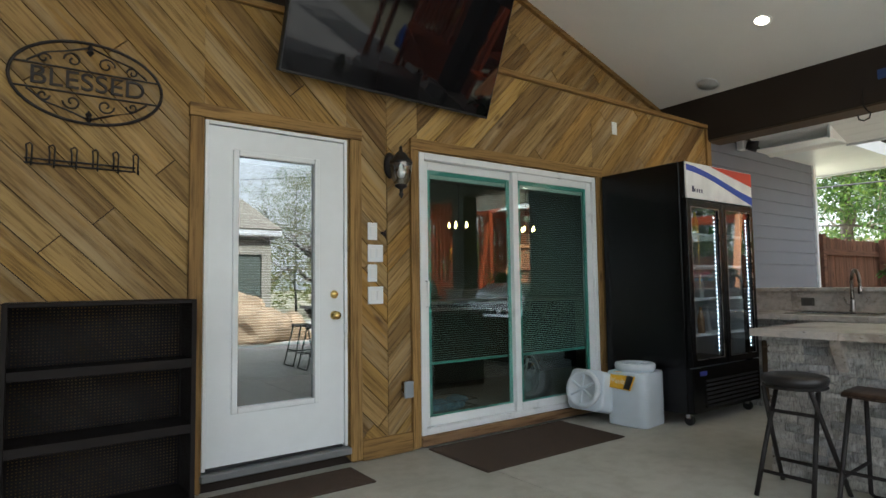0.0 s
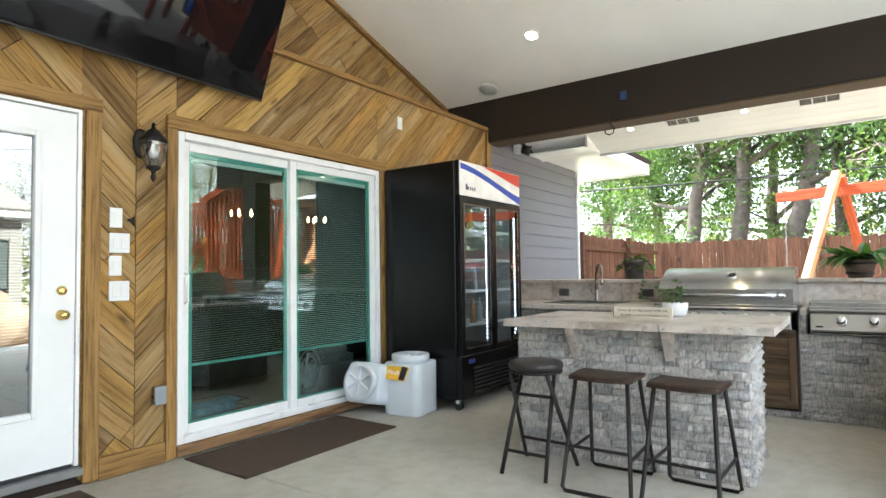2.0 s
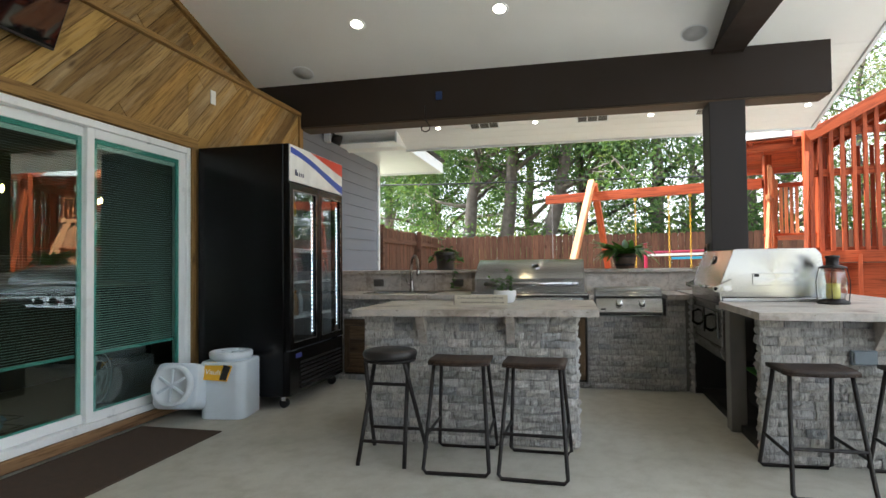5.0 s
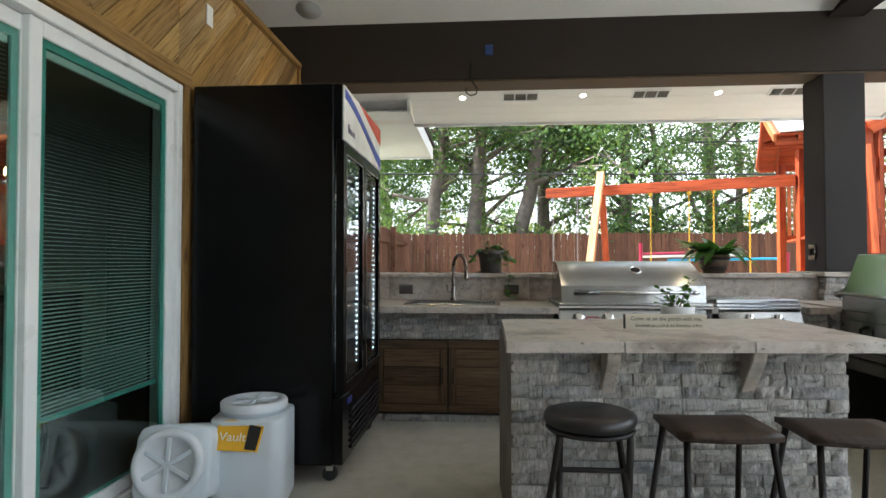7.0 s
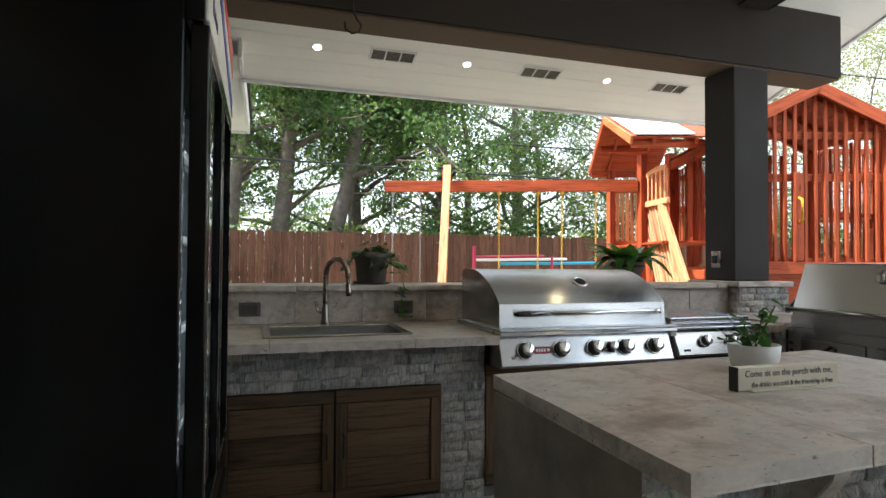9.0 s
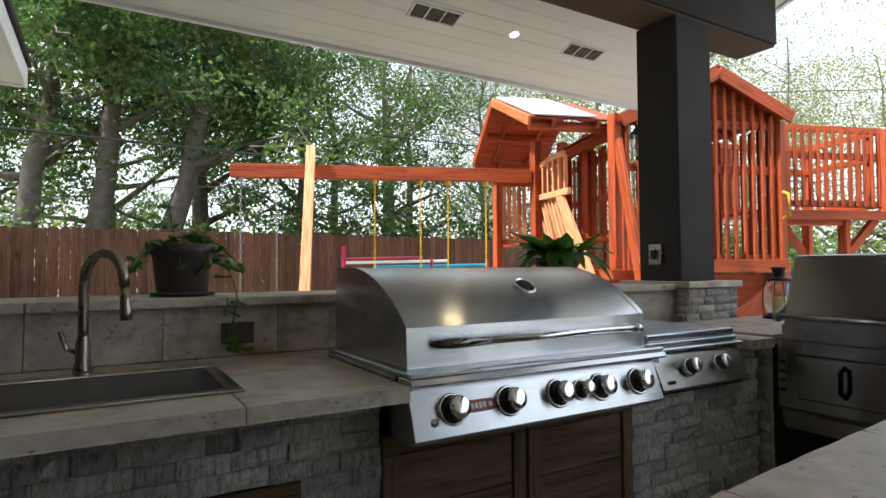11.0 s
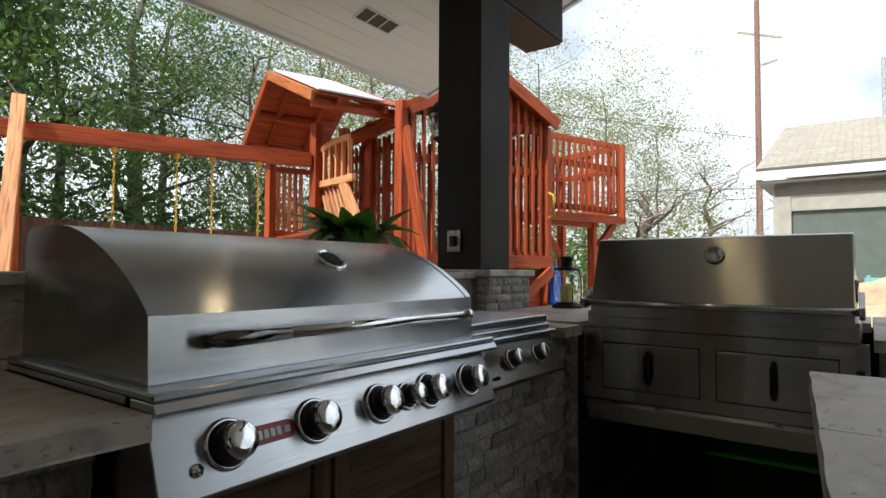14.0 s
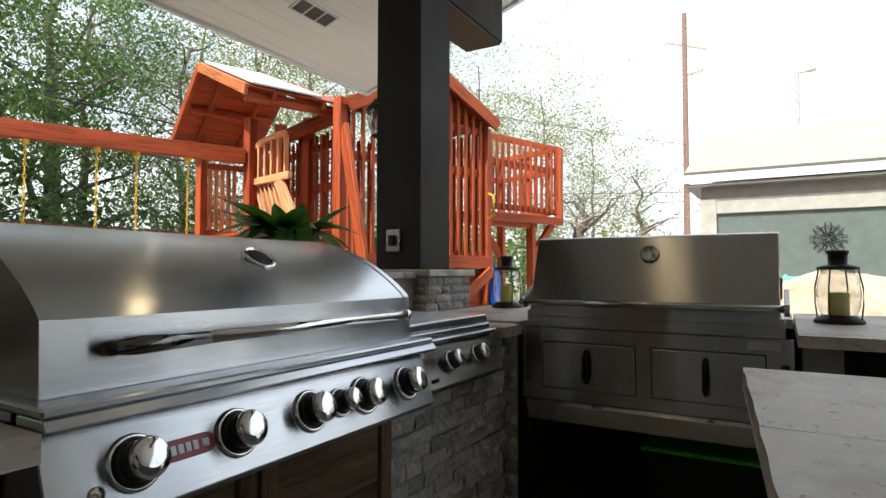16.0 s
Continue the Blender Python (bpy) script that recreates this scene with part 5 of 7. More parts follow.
def wave_band(f_lo, f_hi, mat, name, y):
    bm = bmesh.new()
    n = 24
    w = FX1 - FX0 - 0.02
    lo = [(FX0 + 0.01 + w * i / n, max(1.85, min(2.14, f_lo(i / n)))) for i in range(n + 1)]
    hi = [(FX0 + 0.01 + w * i / n, max(1.85, min(2.14, f_hi(i / n)))) for i in range(n + 1)]
    for i in range(n):
        if hi[i][1] - lo[i][1] + hi[i + 1][1] - lo[i + 1][1] > 0.004:
            vs = [bm.verts.new((p[0], y, p[1])) for p in (lo[i], lo[i + 1], hi[i + 1], hi[i])]
            vb = [bm.verts.new((p[0], y + 0.002, p[1])) for p in (lo[i], lo[i + 1], hi[i + 1], hi[i])]
            bm.faces.new(vs)
            bm.faces.new((vs[0], vs[1], vb[1], vb[0]))
            bm.faces.new((vs[2], vs[3], vb[3], vb[2]))
    bmesh.ops.remove_doubles(bm, verts=bm.verts, dist=0.0002)
    part(name, bm, mat, hdr)


blue_ink = plain("header_blue", (0.03, 0.07, 0.42), 0.35)
red_ink = plain("header_red", (0.65, 0.05, 0.02), 0.35)
wave_band(lambda s: 2.075 - 0.02 * s - 0.17 * s * s * (1.9 - 0.9 * s) - 0.035 * s, lambda s: 2.125 - 0.20 * s * s * (1.6 - 0.9 * s) - 0.06 * s, blue_ink, "blue_wave", FY0 - 0.0025)
wave_band(lambda s: 2.15 - 0.05 * (s - 0.25) - 0.13 * max(0, s - 0.3), lambda s: 2.145, red_ink, "red_wave", FY0 - 0.0025)
lg = bmesh.new()
for k, (w, h) in enumerate(((0.04, 0.05), (0.022, 0.03), (0.024, 0.03), (0.022, 0.028), (0.024, 0.03))):
    box(FX0 + 0.09 + 0.034 * k, FY0 - 0.0022, 1.90, FX0 + 0.09 + 0.034 * k + w * 0.7, FY0 - 0.0002, 1.90 + h, bm=lg)
part("maker_mark", lg, plain("mark_navy", (0.03, 0.03, 0.09), 0.4), hdr)
xm = (FX0 + FX1) / 2
for x0, x1 in ((FX0 + 0.004, xm - 0.003), (xm + 0.003, FX1 - 0.004)):
    fr = bmesh.new()
    w = 0.055
    for a0, a1, z0, z1 in ((x0, x0 + w, 0.475, 1.835), (x1 - w, x1, 0.475, 1.835), (x0 + w, x1 - w, 0.475, 0.53), (x0 + w, x1 - w, 1.775, 1.835)):
        box(a0, FY0, z0, a1, FY0 + 0.045, z1, 0.003, bm=fr)
    dd = part("door", fr, black_steel, fridge)
    pn = part("pane", box(x0 + w, FY0 + 0.012, 0.53, x1 - w, FY0 + 0.016, 1.775), fridge_glass, dd)
    pn.visible_shadow = False
    tr = bmesh.new()
    for a0, a1, z0, z1 in ((x0 + w - 0.004, x0 + w + 0.003, 0.527, 1.778), (x1 - w - 0.003, x1 - w + 0.004, 0.527, 1.778), (x0 + w + 0.003, x1 - w - 0.003, 0.527, 0.533), (x0 + w + 0.003, x1 - w - 0.003, 1.772, 1.778)):
        box(a0, FY0 - 0.002, z0, a1, FY0 + 0.0, z1, bm=tr)
    part("door_trim", tr, nickel, dd)
    sb = bmesh.new()
    for k in range(34):
        z = 0.58 + 0.034 * k
        box(x1 - w - 0.022, FY0 + 0.030, z, x1 - w - 0.015, FY0 + 0.036, z + 0.011, bm=sb)
    ledm = bpy.data.materials.get("led_glow")
    if ledm is None:
        ledm = bpy.data.materials.new("led_glow")
        ledm.use_nodes = True
        ledm.node_tree.nodes["Principled BSDF"].inputs["Emission Color"].default_value = (0.9, 0.97, 1.0, 1)
        ledm.node_tree.nodes["Principled BSDF"].inputs["Emission Strength"].default_value = 5.0
    part("led_strip", sb, ledm, dd, "row of small white lights")
for z in (0.70, 1.0, 1.28, 1.55):
    sh = bmesh.new()
    for k in range(9):
        y = FY0 + 0.12 + 0.07 * k
        box(FX0 + 0.06, y, z, FX1 - 0.06, y + 0.012, z + 0.008, bm=sh)
    box(FX0 + 0.06, FY0 + 0.10, z, FX1 - 0.06, FY0 + 0.112, z + 0.025, bm=sh)
    part("shelf", sh, white_vinyl, fridge, "white wire shelf")
base = part("base_grille", box(FX0, FY0 + 0.005, 0.105, FX1, FY0 + 0.058, 0.465, 0.004), black_steel, fridge)
for k in range(7):
    part("louvre", box(FX0 + 0.18, FY0 - 0.006, 0.14 + 0.034 * k, FX1 - 0.05, FY0 + 0.004, 0.157 + 0.034 * k, 0.003), black_plastic, base)
part("badge", box(FX0 + 0.10, FY0 + 0.0, 0.40, FX0 + 0.20, FY0 + 0.0045, 0.435, 0.001), plain("badge_blue", (0.05, 0.06, 0.3), 0.3), base)
part("cable_tie", tube([(FX0 - 0.005, FY0 + 0.02, 0.462), (FX0 + 0.1, FY0 - 0.004, 0.468)], 0.004, 6), black_plastic, fridge)
for x in (FX0 + 0.07, FX1 - 0.07):
    for y in (FY0 + 0.09, FY1 - 0.09):
        cs = part("caster", turned(lathe([(0.012, -0.016), (0.040, -0.016), (0.042, -0.008), (0.042, 0.008), (0.040, 0.016), (0.012, 0.016)], 18), Matrix.Translation((x, y, 0.042)) @ Matrix.Rotation(radians(90), 4, "Y")), black_plastic, fridge)
        part("fork", box(x - 0.022, y - 0.02, 0.055, x + 0.022, y + 0.02, 0.104, 0.004), chrome, cs)
item_rng = random.Random(21)
TINTS = [plain("drink_" + n, c, 0.25) for n, c in (("amber", (0.35, 0.16, 0.03)), ("green", (0.05, 0.22, 0.06)), ("blue", (0.04, 0.10, 0.35)), ("red", (0.40, 0.04, 0.03)), ("silver", (0.5, 0.5, 0.52)), ("yellow", (0.6, 0.42, 0.05)))]
can = lathe([(0.026, 0), (0.032, 0.006), (0.032, 0.108), (0.026, 0.12)], 12)
bottle = lathe([(0.030, 0), (0.031, 0.01), (0.031, 0.13), (0.012, 0.19), (0.012, 0.225), (0.014, 0.23)], 12)
shapes = [[(mesh_from(b.copy(), n, m, True)) for m in TINTS] for n, b in (("drink_can", can), ("drink_bottle", bottle))]
for z in (0.708, 1.008, 1.288, 1.558):
    x = FX0 + 0.12
    while x < FX1 - 0.12:
        if item_rng.random() < 0.5:
            kind = item_rng.randrange(2)
            o = new("drink_can" if kind == 0 else "drink_bottle", shapes[kind][item_rng.randrange(6)])
            o.location = (x, FY0 + 0.20 + item_rng.random() * 0.25, z)
            tagged(o, "cold drink standing on a fridge shelf", "drink", "drinks in the fridge")
        x += item_rng.uniform(0.075, 0.13)
can.free(); bottle.free()


def round_stool(at):
    s = thing("bar_stool", "black folding bar stool with a round padded seat", "bar stool", at=at)
    part("seat", lathe([(0.145, 0.592), (0.158, 0.600), (0.166, 0.620), (0.160, 0.638), (0.13, 0.647), (0.002, 0.650)], 32), plain("black_vinyl", (0.018, 0.016, 0.016), 0.35, bumpy=0.2), s, "padded black vinyl seat", True)
    part("seat_ring", lathe([(0.155, 0.578), (0.16, 0.585), (0.155, 0.5915), (0.14, 0.585)], 32), black_iron, s)
    for sy in (1, -1):
        part("leg", tube([(-0.19, 0.140 * sy, 0.0), (-0.10, 0.125 * sy, 0.25), (0.03, 0.105 * sy, 0.578)], 0.0125, 8), black_iron, s, "", True)
        part("leg", tube([(0.19, 0.172 * sy, 0.0), (0.06, 0.15 * sy, 0.25), (-0.10, 0.12 * sy, 0.578)], 0.0125, 8), black_iron, s, "", True)
    for x, y, z in ((-0.145, 0.132, 0.13), (-0.03, 0.115, 0.44), (0.115, 0.158, 0.14)):
        part("rung", tube([(x, -y, z), (x, y, z)], 0.010, 8), black_iron, s)
    return s


def saddle_stool(at):
    s = thing("bar_stool", "bar stool with a dark wooden saddle seat on black sled legs", "bar stool", "saddle-seat bar stools", at=at)
    w, d = 0.172, 0.15
    bm = box(-d, -w, 0.578, d, w, 0.604)
    bmesh.ops.subdivide_edges(bm, edges=bm.edges[:], cuts=5, use_grid_fill=True)
    for v in bm.verts:
        q = v.co.y / w
        v.co.z += 0.005 * q * q
        v.co.x *= 1.0 - 0.06 * q * q
        if v.co.z > 0.59 and abs(v.co.x) > d * 0.93:
            v.co.z -= 0.006
    part("seat", bm, seatwood, s, "dark wooden saddle seat", True)
    for sx in (1, -1):
        x1, x0 = 0.245 * sx, 0.115 * sx
        f = [(x0, -0.142, 0.580), (x0 + 0.11 * sx, -0.178, 0.08), (x1 - 0.005 * sx, -0.182, 0.03), (x1, -0.165, 0.011), (x1, 0.165, 0.011), (x1 - 0.005 * sx, 0.182, 0.03), (x0 + 0.11 * sx, 0.178, 0.08), (x0, 0.142, 0.580)]
        part("leg_frame", tube(f, 0.011, 8), black_iron, s, "", True)
    for sy in (1, -1):
        part("side_bar", tube([(-0.20, 0.170 * sy, 0.20), (0.20, 0.170 * sy, 0.20)], 0.009, 8), black_iron, s)
    part("foot_bar", tube([(-0.195, -0.170, 0.235), (-0.195, 0.170, 0.235)], 0.009, 8), black_iron, s)
    return s


round_stool(pose(3.99, 2.06, 0.0))
first = saddle_stool(pose(3.99, 1.62, 0.0, 0, 0, 2))
copy_thing(first, pose(3.97, 1.185, 0.0, 0, 0, -2))
copy_thing(first, pose(3.99, -0.225, 0.0, 0, 0, 1))
copy_thing(first, pose(3.99, -0.76, 0.0, 0, 0, -1))

# feed jugs beside the fridge
def feed_jug(at, name, label, tag):
    j = thing(name, label, "plastic jug", at=at)
    hw = 0.152
    bm = box(-hw, -hw, 0, hw, hw, 0.42)
    vert = [ed for ed in bm.edges if abs(ed.verts[0].co.z - ed.verts[1].co.z) > 0.2]
    bmesh.ops.bevel(bm, geom=vert, offset=0.05, segments=2, affect="EDGES", profile=0.5)
    bevel(bm, 0.012, 2)
    part("body", bm, jug_plastic, j, "", True)
    part("neck", lathe([(0.128, 0.418), (0.128, 0.445), (0.132, 0.450)], 28), jug_plastic, j, "", True)
    lid = part("lid", lathe([(0.137, 0.438), (0.139, 0.444), (0.139, 0.474), (0.132, 0.482), (0.108, 0.482), (0.106, 0.467), (0.002, 0.467)], 32), plain("lid_white", (0.70, 0.74, 0.78), 0.45), j, "ribbed white screw lid", True)
    for k in range(3):
        part("lid_rib", box(-0.104, -0.009, 0.4675, 0.104, 0.009, 0.480, 0.003), jug_plastic, lid, at=Matrix.Rotation(math.pi * k / 3, 4, "Z"))
    if tag:
        tg = part("label_tag", extrude_profile([(-0.07, -0.045), (0.06, -0.055), (0.075, 0.03), (-0.02, 0.055), (-0.065, 0.05)], 0.004, "z", 0.001), plain("tag_yellow", (0.75, 0.42, 0.02), 0.5), j, "yellow tag lettered Vault", at=Matrix(((0, 0.34, -0.94, -0.162), (-1, 0, 0, 0.02), (0, 0.94, 0.34, 0.355), (0, 0, 0, 1))) @ Matrix.Scale(1.3, 4))
        part("tag_dark", extrude_profile([(0.02, -0.045), (0.055, -0.05), (0.068, 0.027), (0.03, 0.038)], 0.0005, "z"), black_plastic, tg, "dark print", at=Matrix.Translation((0, 0, 0.0042)))
        words("tag_word", "Vault", 0.040, white_paint, tg, pose(-0.018, -0.004, 0.0045, 0, 0, -4), 0.0006)
    return j


feed_jug(pose(4.70, 3.60, 0.0, 0, 0, 8) @ Matrix.Diagonal((1.17, 1.17, 1.03, 1.0)), "feed_jug", "upright white plastic feed jug with a yellow tag", True)
feed_jug(pose(4.80, 3.90, 0.17, 0, -76, 8) @ Matrix.Scale(1.1, 4), "tipped_feed_jug", "white plastic feed jug lying on its side by the sliding door", False)

# mats
for x0, y0, x1, y1, turn, lab in ((2.90, 3.38, 4.25, 4.03, 0, "brown ribbed doormat before the sliding door"), (1.28, 3.66, 2.28, 4.0, 0, "dark brown doormat before the entry door")):
    mt = thing("doormat", lab, "doormat", "patio doormats")
    bm = box(x0, y0, 0.001, x1, y1, 0.010, 0.004)
    part("base", bm, rubber_mat, mt)
    rb = bmesh.new()
    y = y0 + 0.02
    while y < y1 - 0.02:
        box(x0 + 0.02, y, 0.0095, x1 - 0.02, y + 0.006, 0.013, bm=rb)
        y += 0.014
    tagged(part("ribs", rb, rubber_mat, mt), kind="stuff")

# television, tilted forward
tv = thing("television", "large black flat television tilted on the gable wall", "television", at=look((2.63, 3.80, 2.93), (2.78, 1.01, 1.85)))
W2, H2 = 0.86, 0.49
part("housing", box(-W2, -H2, -0.025, W2, H2, 0.025, 0.006), black_plastic, tv)
part("screen", box(-W2 + 0.012, -H2 + 0.016, -0.0275, W2 - 0.012, H2 - 0.012, -0.0262), plain("screen_black", (0.006, 0.006, 0.007), 0.03, vary=0.0, bumpy=0.0, spec=0.22), tv, "glossy dark screen")
part("mount_arm", tube([(0, 0, 0.02), (0, 0.0, 0.15)], 0.03, 8), black_iron, tv)

# ---- yard: fences, play set, garage, trees ----
def fence(name, p, q, height, label, rails=False, seed=3):
    f = thing(name, label, "fence", "back yard fences", kind="structure")
    p, q = Vector((*p, -0.14)), Vector((*q, -0.14))
    along = (q - p).normalized()
    out = Vector((-along.y, along.x, 0))
    length = (q - p).length
    r = random.Random(seed)
    w = 0.14
    meshes = []
    for k in range(5):
        h = height + 0.14 + r.uniform(-0.015, 0.015)
        c = 0.028
        bm = extrude_profile([(0, 0), (0, w - 0.006), (h - c, w - 0.006), (h, w - 0.006 - c), (h, c), (h - c, 0)], 0.017, "z")
        meshes.append(mesh_from(bm, "picket", fencewood))
    n = int(length / w)
    for k in range(n):
        ob = new("picket", r.choice(meshes))
        o = p + along * (k * w) + out * r.uniform(0, 0.008)
        ob.matrix_basis = Matrix(((0, along.x, out.x, o.x), (0, along.y, out.y, o.y), (1, 0, 0, o.z + r.uniform(-0.012, 0.012)), (0, 0, 0, 1)))
        ob.parent = f
    for z in (0.35, 1.0, height - 0.22):
        a, b = p + out * (0.045 if not rails else -0.03), q + out * (0.045 if not rails else -0.03)
        part("rail", bar((a.x, a.y, z), (b.x, b.y, z), 0.038, 0.085), fencewood, f)
    k = 0.0
    while k < length:
        a = p + along * k + out * (0.12 if not rails else -0.09)
        part("post", box(a.x - 0.045, a.y - 0.045, -0.14, a.x + 0.045, a.y + 0.045, height + 0.02, 0.004), fencewood, f)
        k += 2.4
    return f


fence("fence_back", (14.3, 4.15), (14.3, -14.0), 1.80, "weathered red-brown board fence along the back yard", seed=3)
fence("fence_side", (9.72, 4.16), (14.28, 4.16), 1.80, "red-brown board fence with posts and rails", rails=True, seed=4)

pad = setting("pavement", box(-6.0, -14.0, -0.16, 9.5, -3.25, -0.09), pale_concrete, "sunlit concrete yard beyond the patio", "pavement")

# play set
play = thing("play_set", "red-stained cedar play set with swings, roofs and balcony", "play set")


def timber(p, q, w=0.09, d=0.09, mat=None, name="timber"):
    """A timber whose own x runs along it."""
    p, q = Vector(p), Vector(q)
    l = (q - p).length
    rot = (q - p).to_track_quat("X", "Z").to_matrix().to_4x4()
    return part(name, box(0, -w / 2, -d / 2, l, w / 2, d / 2, 0.004), mat or playwood, play, at=Matrix.Translation(p) @ rot)


def slats(p, q, z0, z1, n, w=0.052, t=0.022, mat=None):
    """Upright slats between two plan points."""
    p, q = Vector((*p, 0)), Vector((*q, 0))
    for k in range(n):
        s = (k + 0.5) / n
        c = p + (q - p) * s
        ang = math.atan2(q.y - p.y, q.x - p.x)
        part("slat", box(0, -w / 2, -t / 2, z1 - z0, w / 2, t / 2, 0.003), mat or playwood, play, at=Matrix.Translation((c.x, c.y, z0)) @ Matrix.Rotation(ang, 4, "Z") @ Matrix(((0, 0, 1, 0), (0, 1, 0, 0), (-1, 0, 0, 0), (0, 0, 0, 1))).inverted() @ Matrix.Rotation(radians(90), 4, "X"))


GRD = -0.14
# swing beam and leg frame
timber((11.22, 1.43, 2.29), (9.92, -1.76, 2.29), 0.10, 0.15, name="swing_beam")
# near leg: sunlight is put into its pale colour
timber((10.84, 0.64, 2.55), (9.12, 1.29, GRD), 0.10, 0.10, sunlitplay, name="swing_leg")
timber((11.03, 0.60, 2.52), (12.65, 0.12, GRD), 0.10, 0.10, name="swing_leg")
timber((9.86, 1.00, 1.0), (11.95, 0.33, 1.0), 0.08, 0.04, name="leg_tie")

yellow = plain("yellow_plastic", (0.75, 0.45, 0.02), 0.45)
chain_grey = plain("chain_grey", (0.35, 0.34, 0.33), 0.4, metal=0.9)


def chain(top, bottom, mat):
    bm = bmesh.new()
    t, b = Vector(top), Vector(bottom)
    n = int((t - b).length / 0.05)
    for k in range(n):
        c = t + (b - t) * ((k + 0.5) / n)
        ring = lathe([(0.010, -0.003), (0.016, 0.0), (0.010, 0.003)], 6, cap=False)
        join(bm, ring, Matrix.Translation(c) @ Matrix.Rotation(radians(90 * (k % 2)), 4, "Z") @ Matrix.Rotation(radians(90), 4, "X") @ Matrix.Diagonal((1, 1.9, 1.6, 1)))
    return bm


for y, x, mat in ((-0.04, 10.62, yellow), (-0.53, 10.42, yellow), (-0.83, 10.30, yellow), (-1.25, 10.13, yellow), (0.97, 11.03, chain_grey), (1.33, 11.18, chain_grey)):
    hang = part("hanger", box(x - 0.03, y - 0.02, 2.17, x + 0.03, y + 0.02, 2.235, 0.004), mat, play)
    part("chain", chain((x, y, 2.18), (x, y, 0.45), mat), mat, play)
for y0, y1, x0, x1, mat in ((-0.04, -0.53, 10.62, 10.42, yellow), (-0.83, -1.25, 10.30, 10.13, yellow)):
    part("swing_seat", bar((x0, y0, 0.43), (x1, y1, 0.43), 0.20, 0.02, 0.005), plain("blue_plastic", (0.03, 0.12, 0.5), 0.4), play)

# the fort and the house stand askew: a runs away from the patio, s along the front, both from a gable's foot
ASKEW = radians(-20.0)
AWAY = Vector((math.cos(ASKEW), math.sin(ASKEW), 0))
FRONT = Vector((math.sin(ASKEW), -math.cos(ASKEW), 0))


def fort(a, s, z):
    return Vector((10.46, -1.62, z)) + AWAY * a + FRONT * s


def house(a, s, z):
    return Vector((8.26, -2.97, z)) + AWAY * a + FRONT * s


def board(p, q, r, thick=0.022, mat=None, name="roof_board"):
    """A flat board whose grain runs from p to q and whose width runs from p to r."""
    x, y = q - p, r - p
    l, w = x.length, y.length
    x.normalize()
    z = x.cross(y).normalized()
    y = z.cross(x)
    m = Matrix(((x.x, y.x, z.x, p.x), (x.y, y.y, z.y, p.y), (x.z, y.z, z.z, p.z), (0, 0, 0, 1)))
    return part(name, box(0, 0.002, -thick / 2, l, w - 0.002, thick / 2, 0.003), mat or playwood, play, at=m)


def pitched(at, ridge, low, from_, to, n, step):
    """Boards of one roof slope between ridge and low, each an (across, height) pair; at(across, along, z) places them."""
    for k in range(n):
        f, g = k / n, (k + 1) / n
        p = (ridge[0] + (low[0] - ridge[0]) * f, ridge[1] + (low[1] - ridge[1]) * f)
        q = (ridge[0] + (low[0] - ridge[0]) * g, ridge[1] + (low[1] - ridge[1]) * g)
        board(at(p[0], from_, p[1]), at(p[0], to, p[1]), at(q[0], from_, q[1]))
    t = from_ + 0.25
    while t < to:
        timber(at(ridge[0], t, ridge[1] - 0.06), at(low[0], t, low[1] - 0.05), 0.04, 0.07, name="rafter")
        t += step


# small fort: gable roof, deck, balustrades
FAR, NEAR, RIDGE = (1.0, 2.715), (-1.40, 2.745), (0.0, 3.33)
pitched(fort, RIDGE, FAR, 0.0, 1.05, 6, 0.5)
pitched(fort, RIDGE, NEAR, 0.0, 1.05, 8, 0.5)
timber(fort(0, 0.02, 3.25), fort(0, 1.05, 3.25), 0.05, 0.12, name="ridge")
for low in (FAR, NEAR):
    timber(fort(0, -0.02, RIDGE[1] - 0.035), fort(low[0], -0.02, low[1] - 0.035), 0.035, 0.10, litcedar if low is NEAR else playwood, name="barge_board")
    timber(fort(low[0] * 0.93, 0.0, low[1] - 0.06), fort(low[0] * 0.93, 1.05, low[1] - 0.06), 0.04, 0.10, name="plate")
timber(fort(0.5, 0.05, 2.96), fort(0.5, 1.0, 2.96), 0.05, 0.08, name="purlin")
board(fort(-0.01, 0.03, 3.365), fort(-0.01, 0.72, 3.365), fort(-1.42, 0.03, 2.775), 0.02, plain("pale_roof_sheet", (0.75, 0.74, 0.70), 0.6), "roof_sheet")
for a, q, top in ((-0.46, 0.38, 2.70), (0.92, 0.30, 2.70), (0.92, 1.0, 2.70), (-0.35, 1.10, 2.85), (-1.30, 1.02, 2.72)):
    timber(fort(a, q, GRD), fort(a, q, top), 0.10, 0.10, name="post")
timber(fort(0.95, 0.9, 2.62), fort(-1.4, 0.9, 2.62), 0.05, 0.12, name="plate")
for k in range(9):
    a = -1.2 + 0.24 * k
    timber(fort(a, 0.36, 1.50), fort(a, 1.12, 1.50), 0.225, 0.03, name="deck_board")
slats(fort(0.95, 0.30, 0).xy, fort(0.95, 0.75, 0).xy, 1.52, 2.40, 6, mat=sunlitplay)
timber(fort(0.93, 0.28, 2.40), fort(0.93, 1.0, 2.40), 0.04, 0.07, name="hand_rail")
timber(fort(0.93, 0.28, 1.56), fort(0.93, 1.0, 1.56), 0.04, 0.07, name="hand_rail")
slats(fort(0.9, 1.12, 0).xy, fort(-1.2, 1.12, 0).xy, 1.52, 2.62, 17)
for z in (2.02, 2.48):
    timber(fort(0.95, 1.14, z), fort(-1.25, 1.14, z), 0.04, 0.08, name="hand_rail")
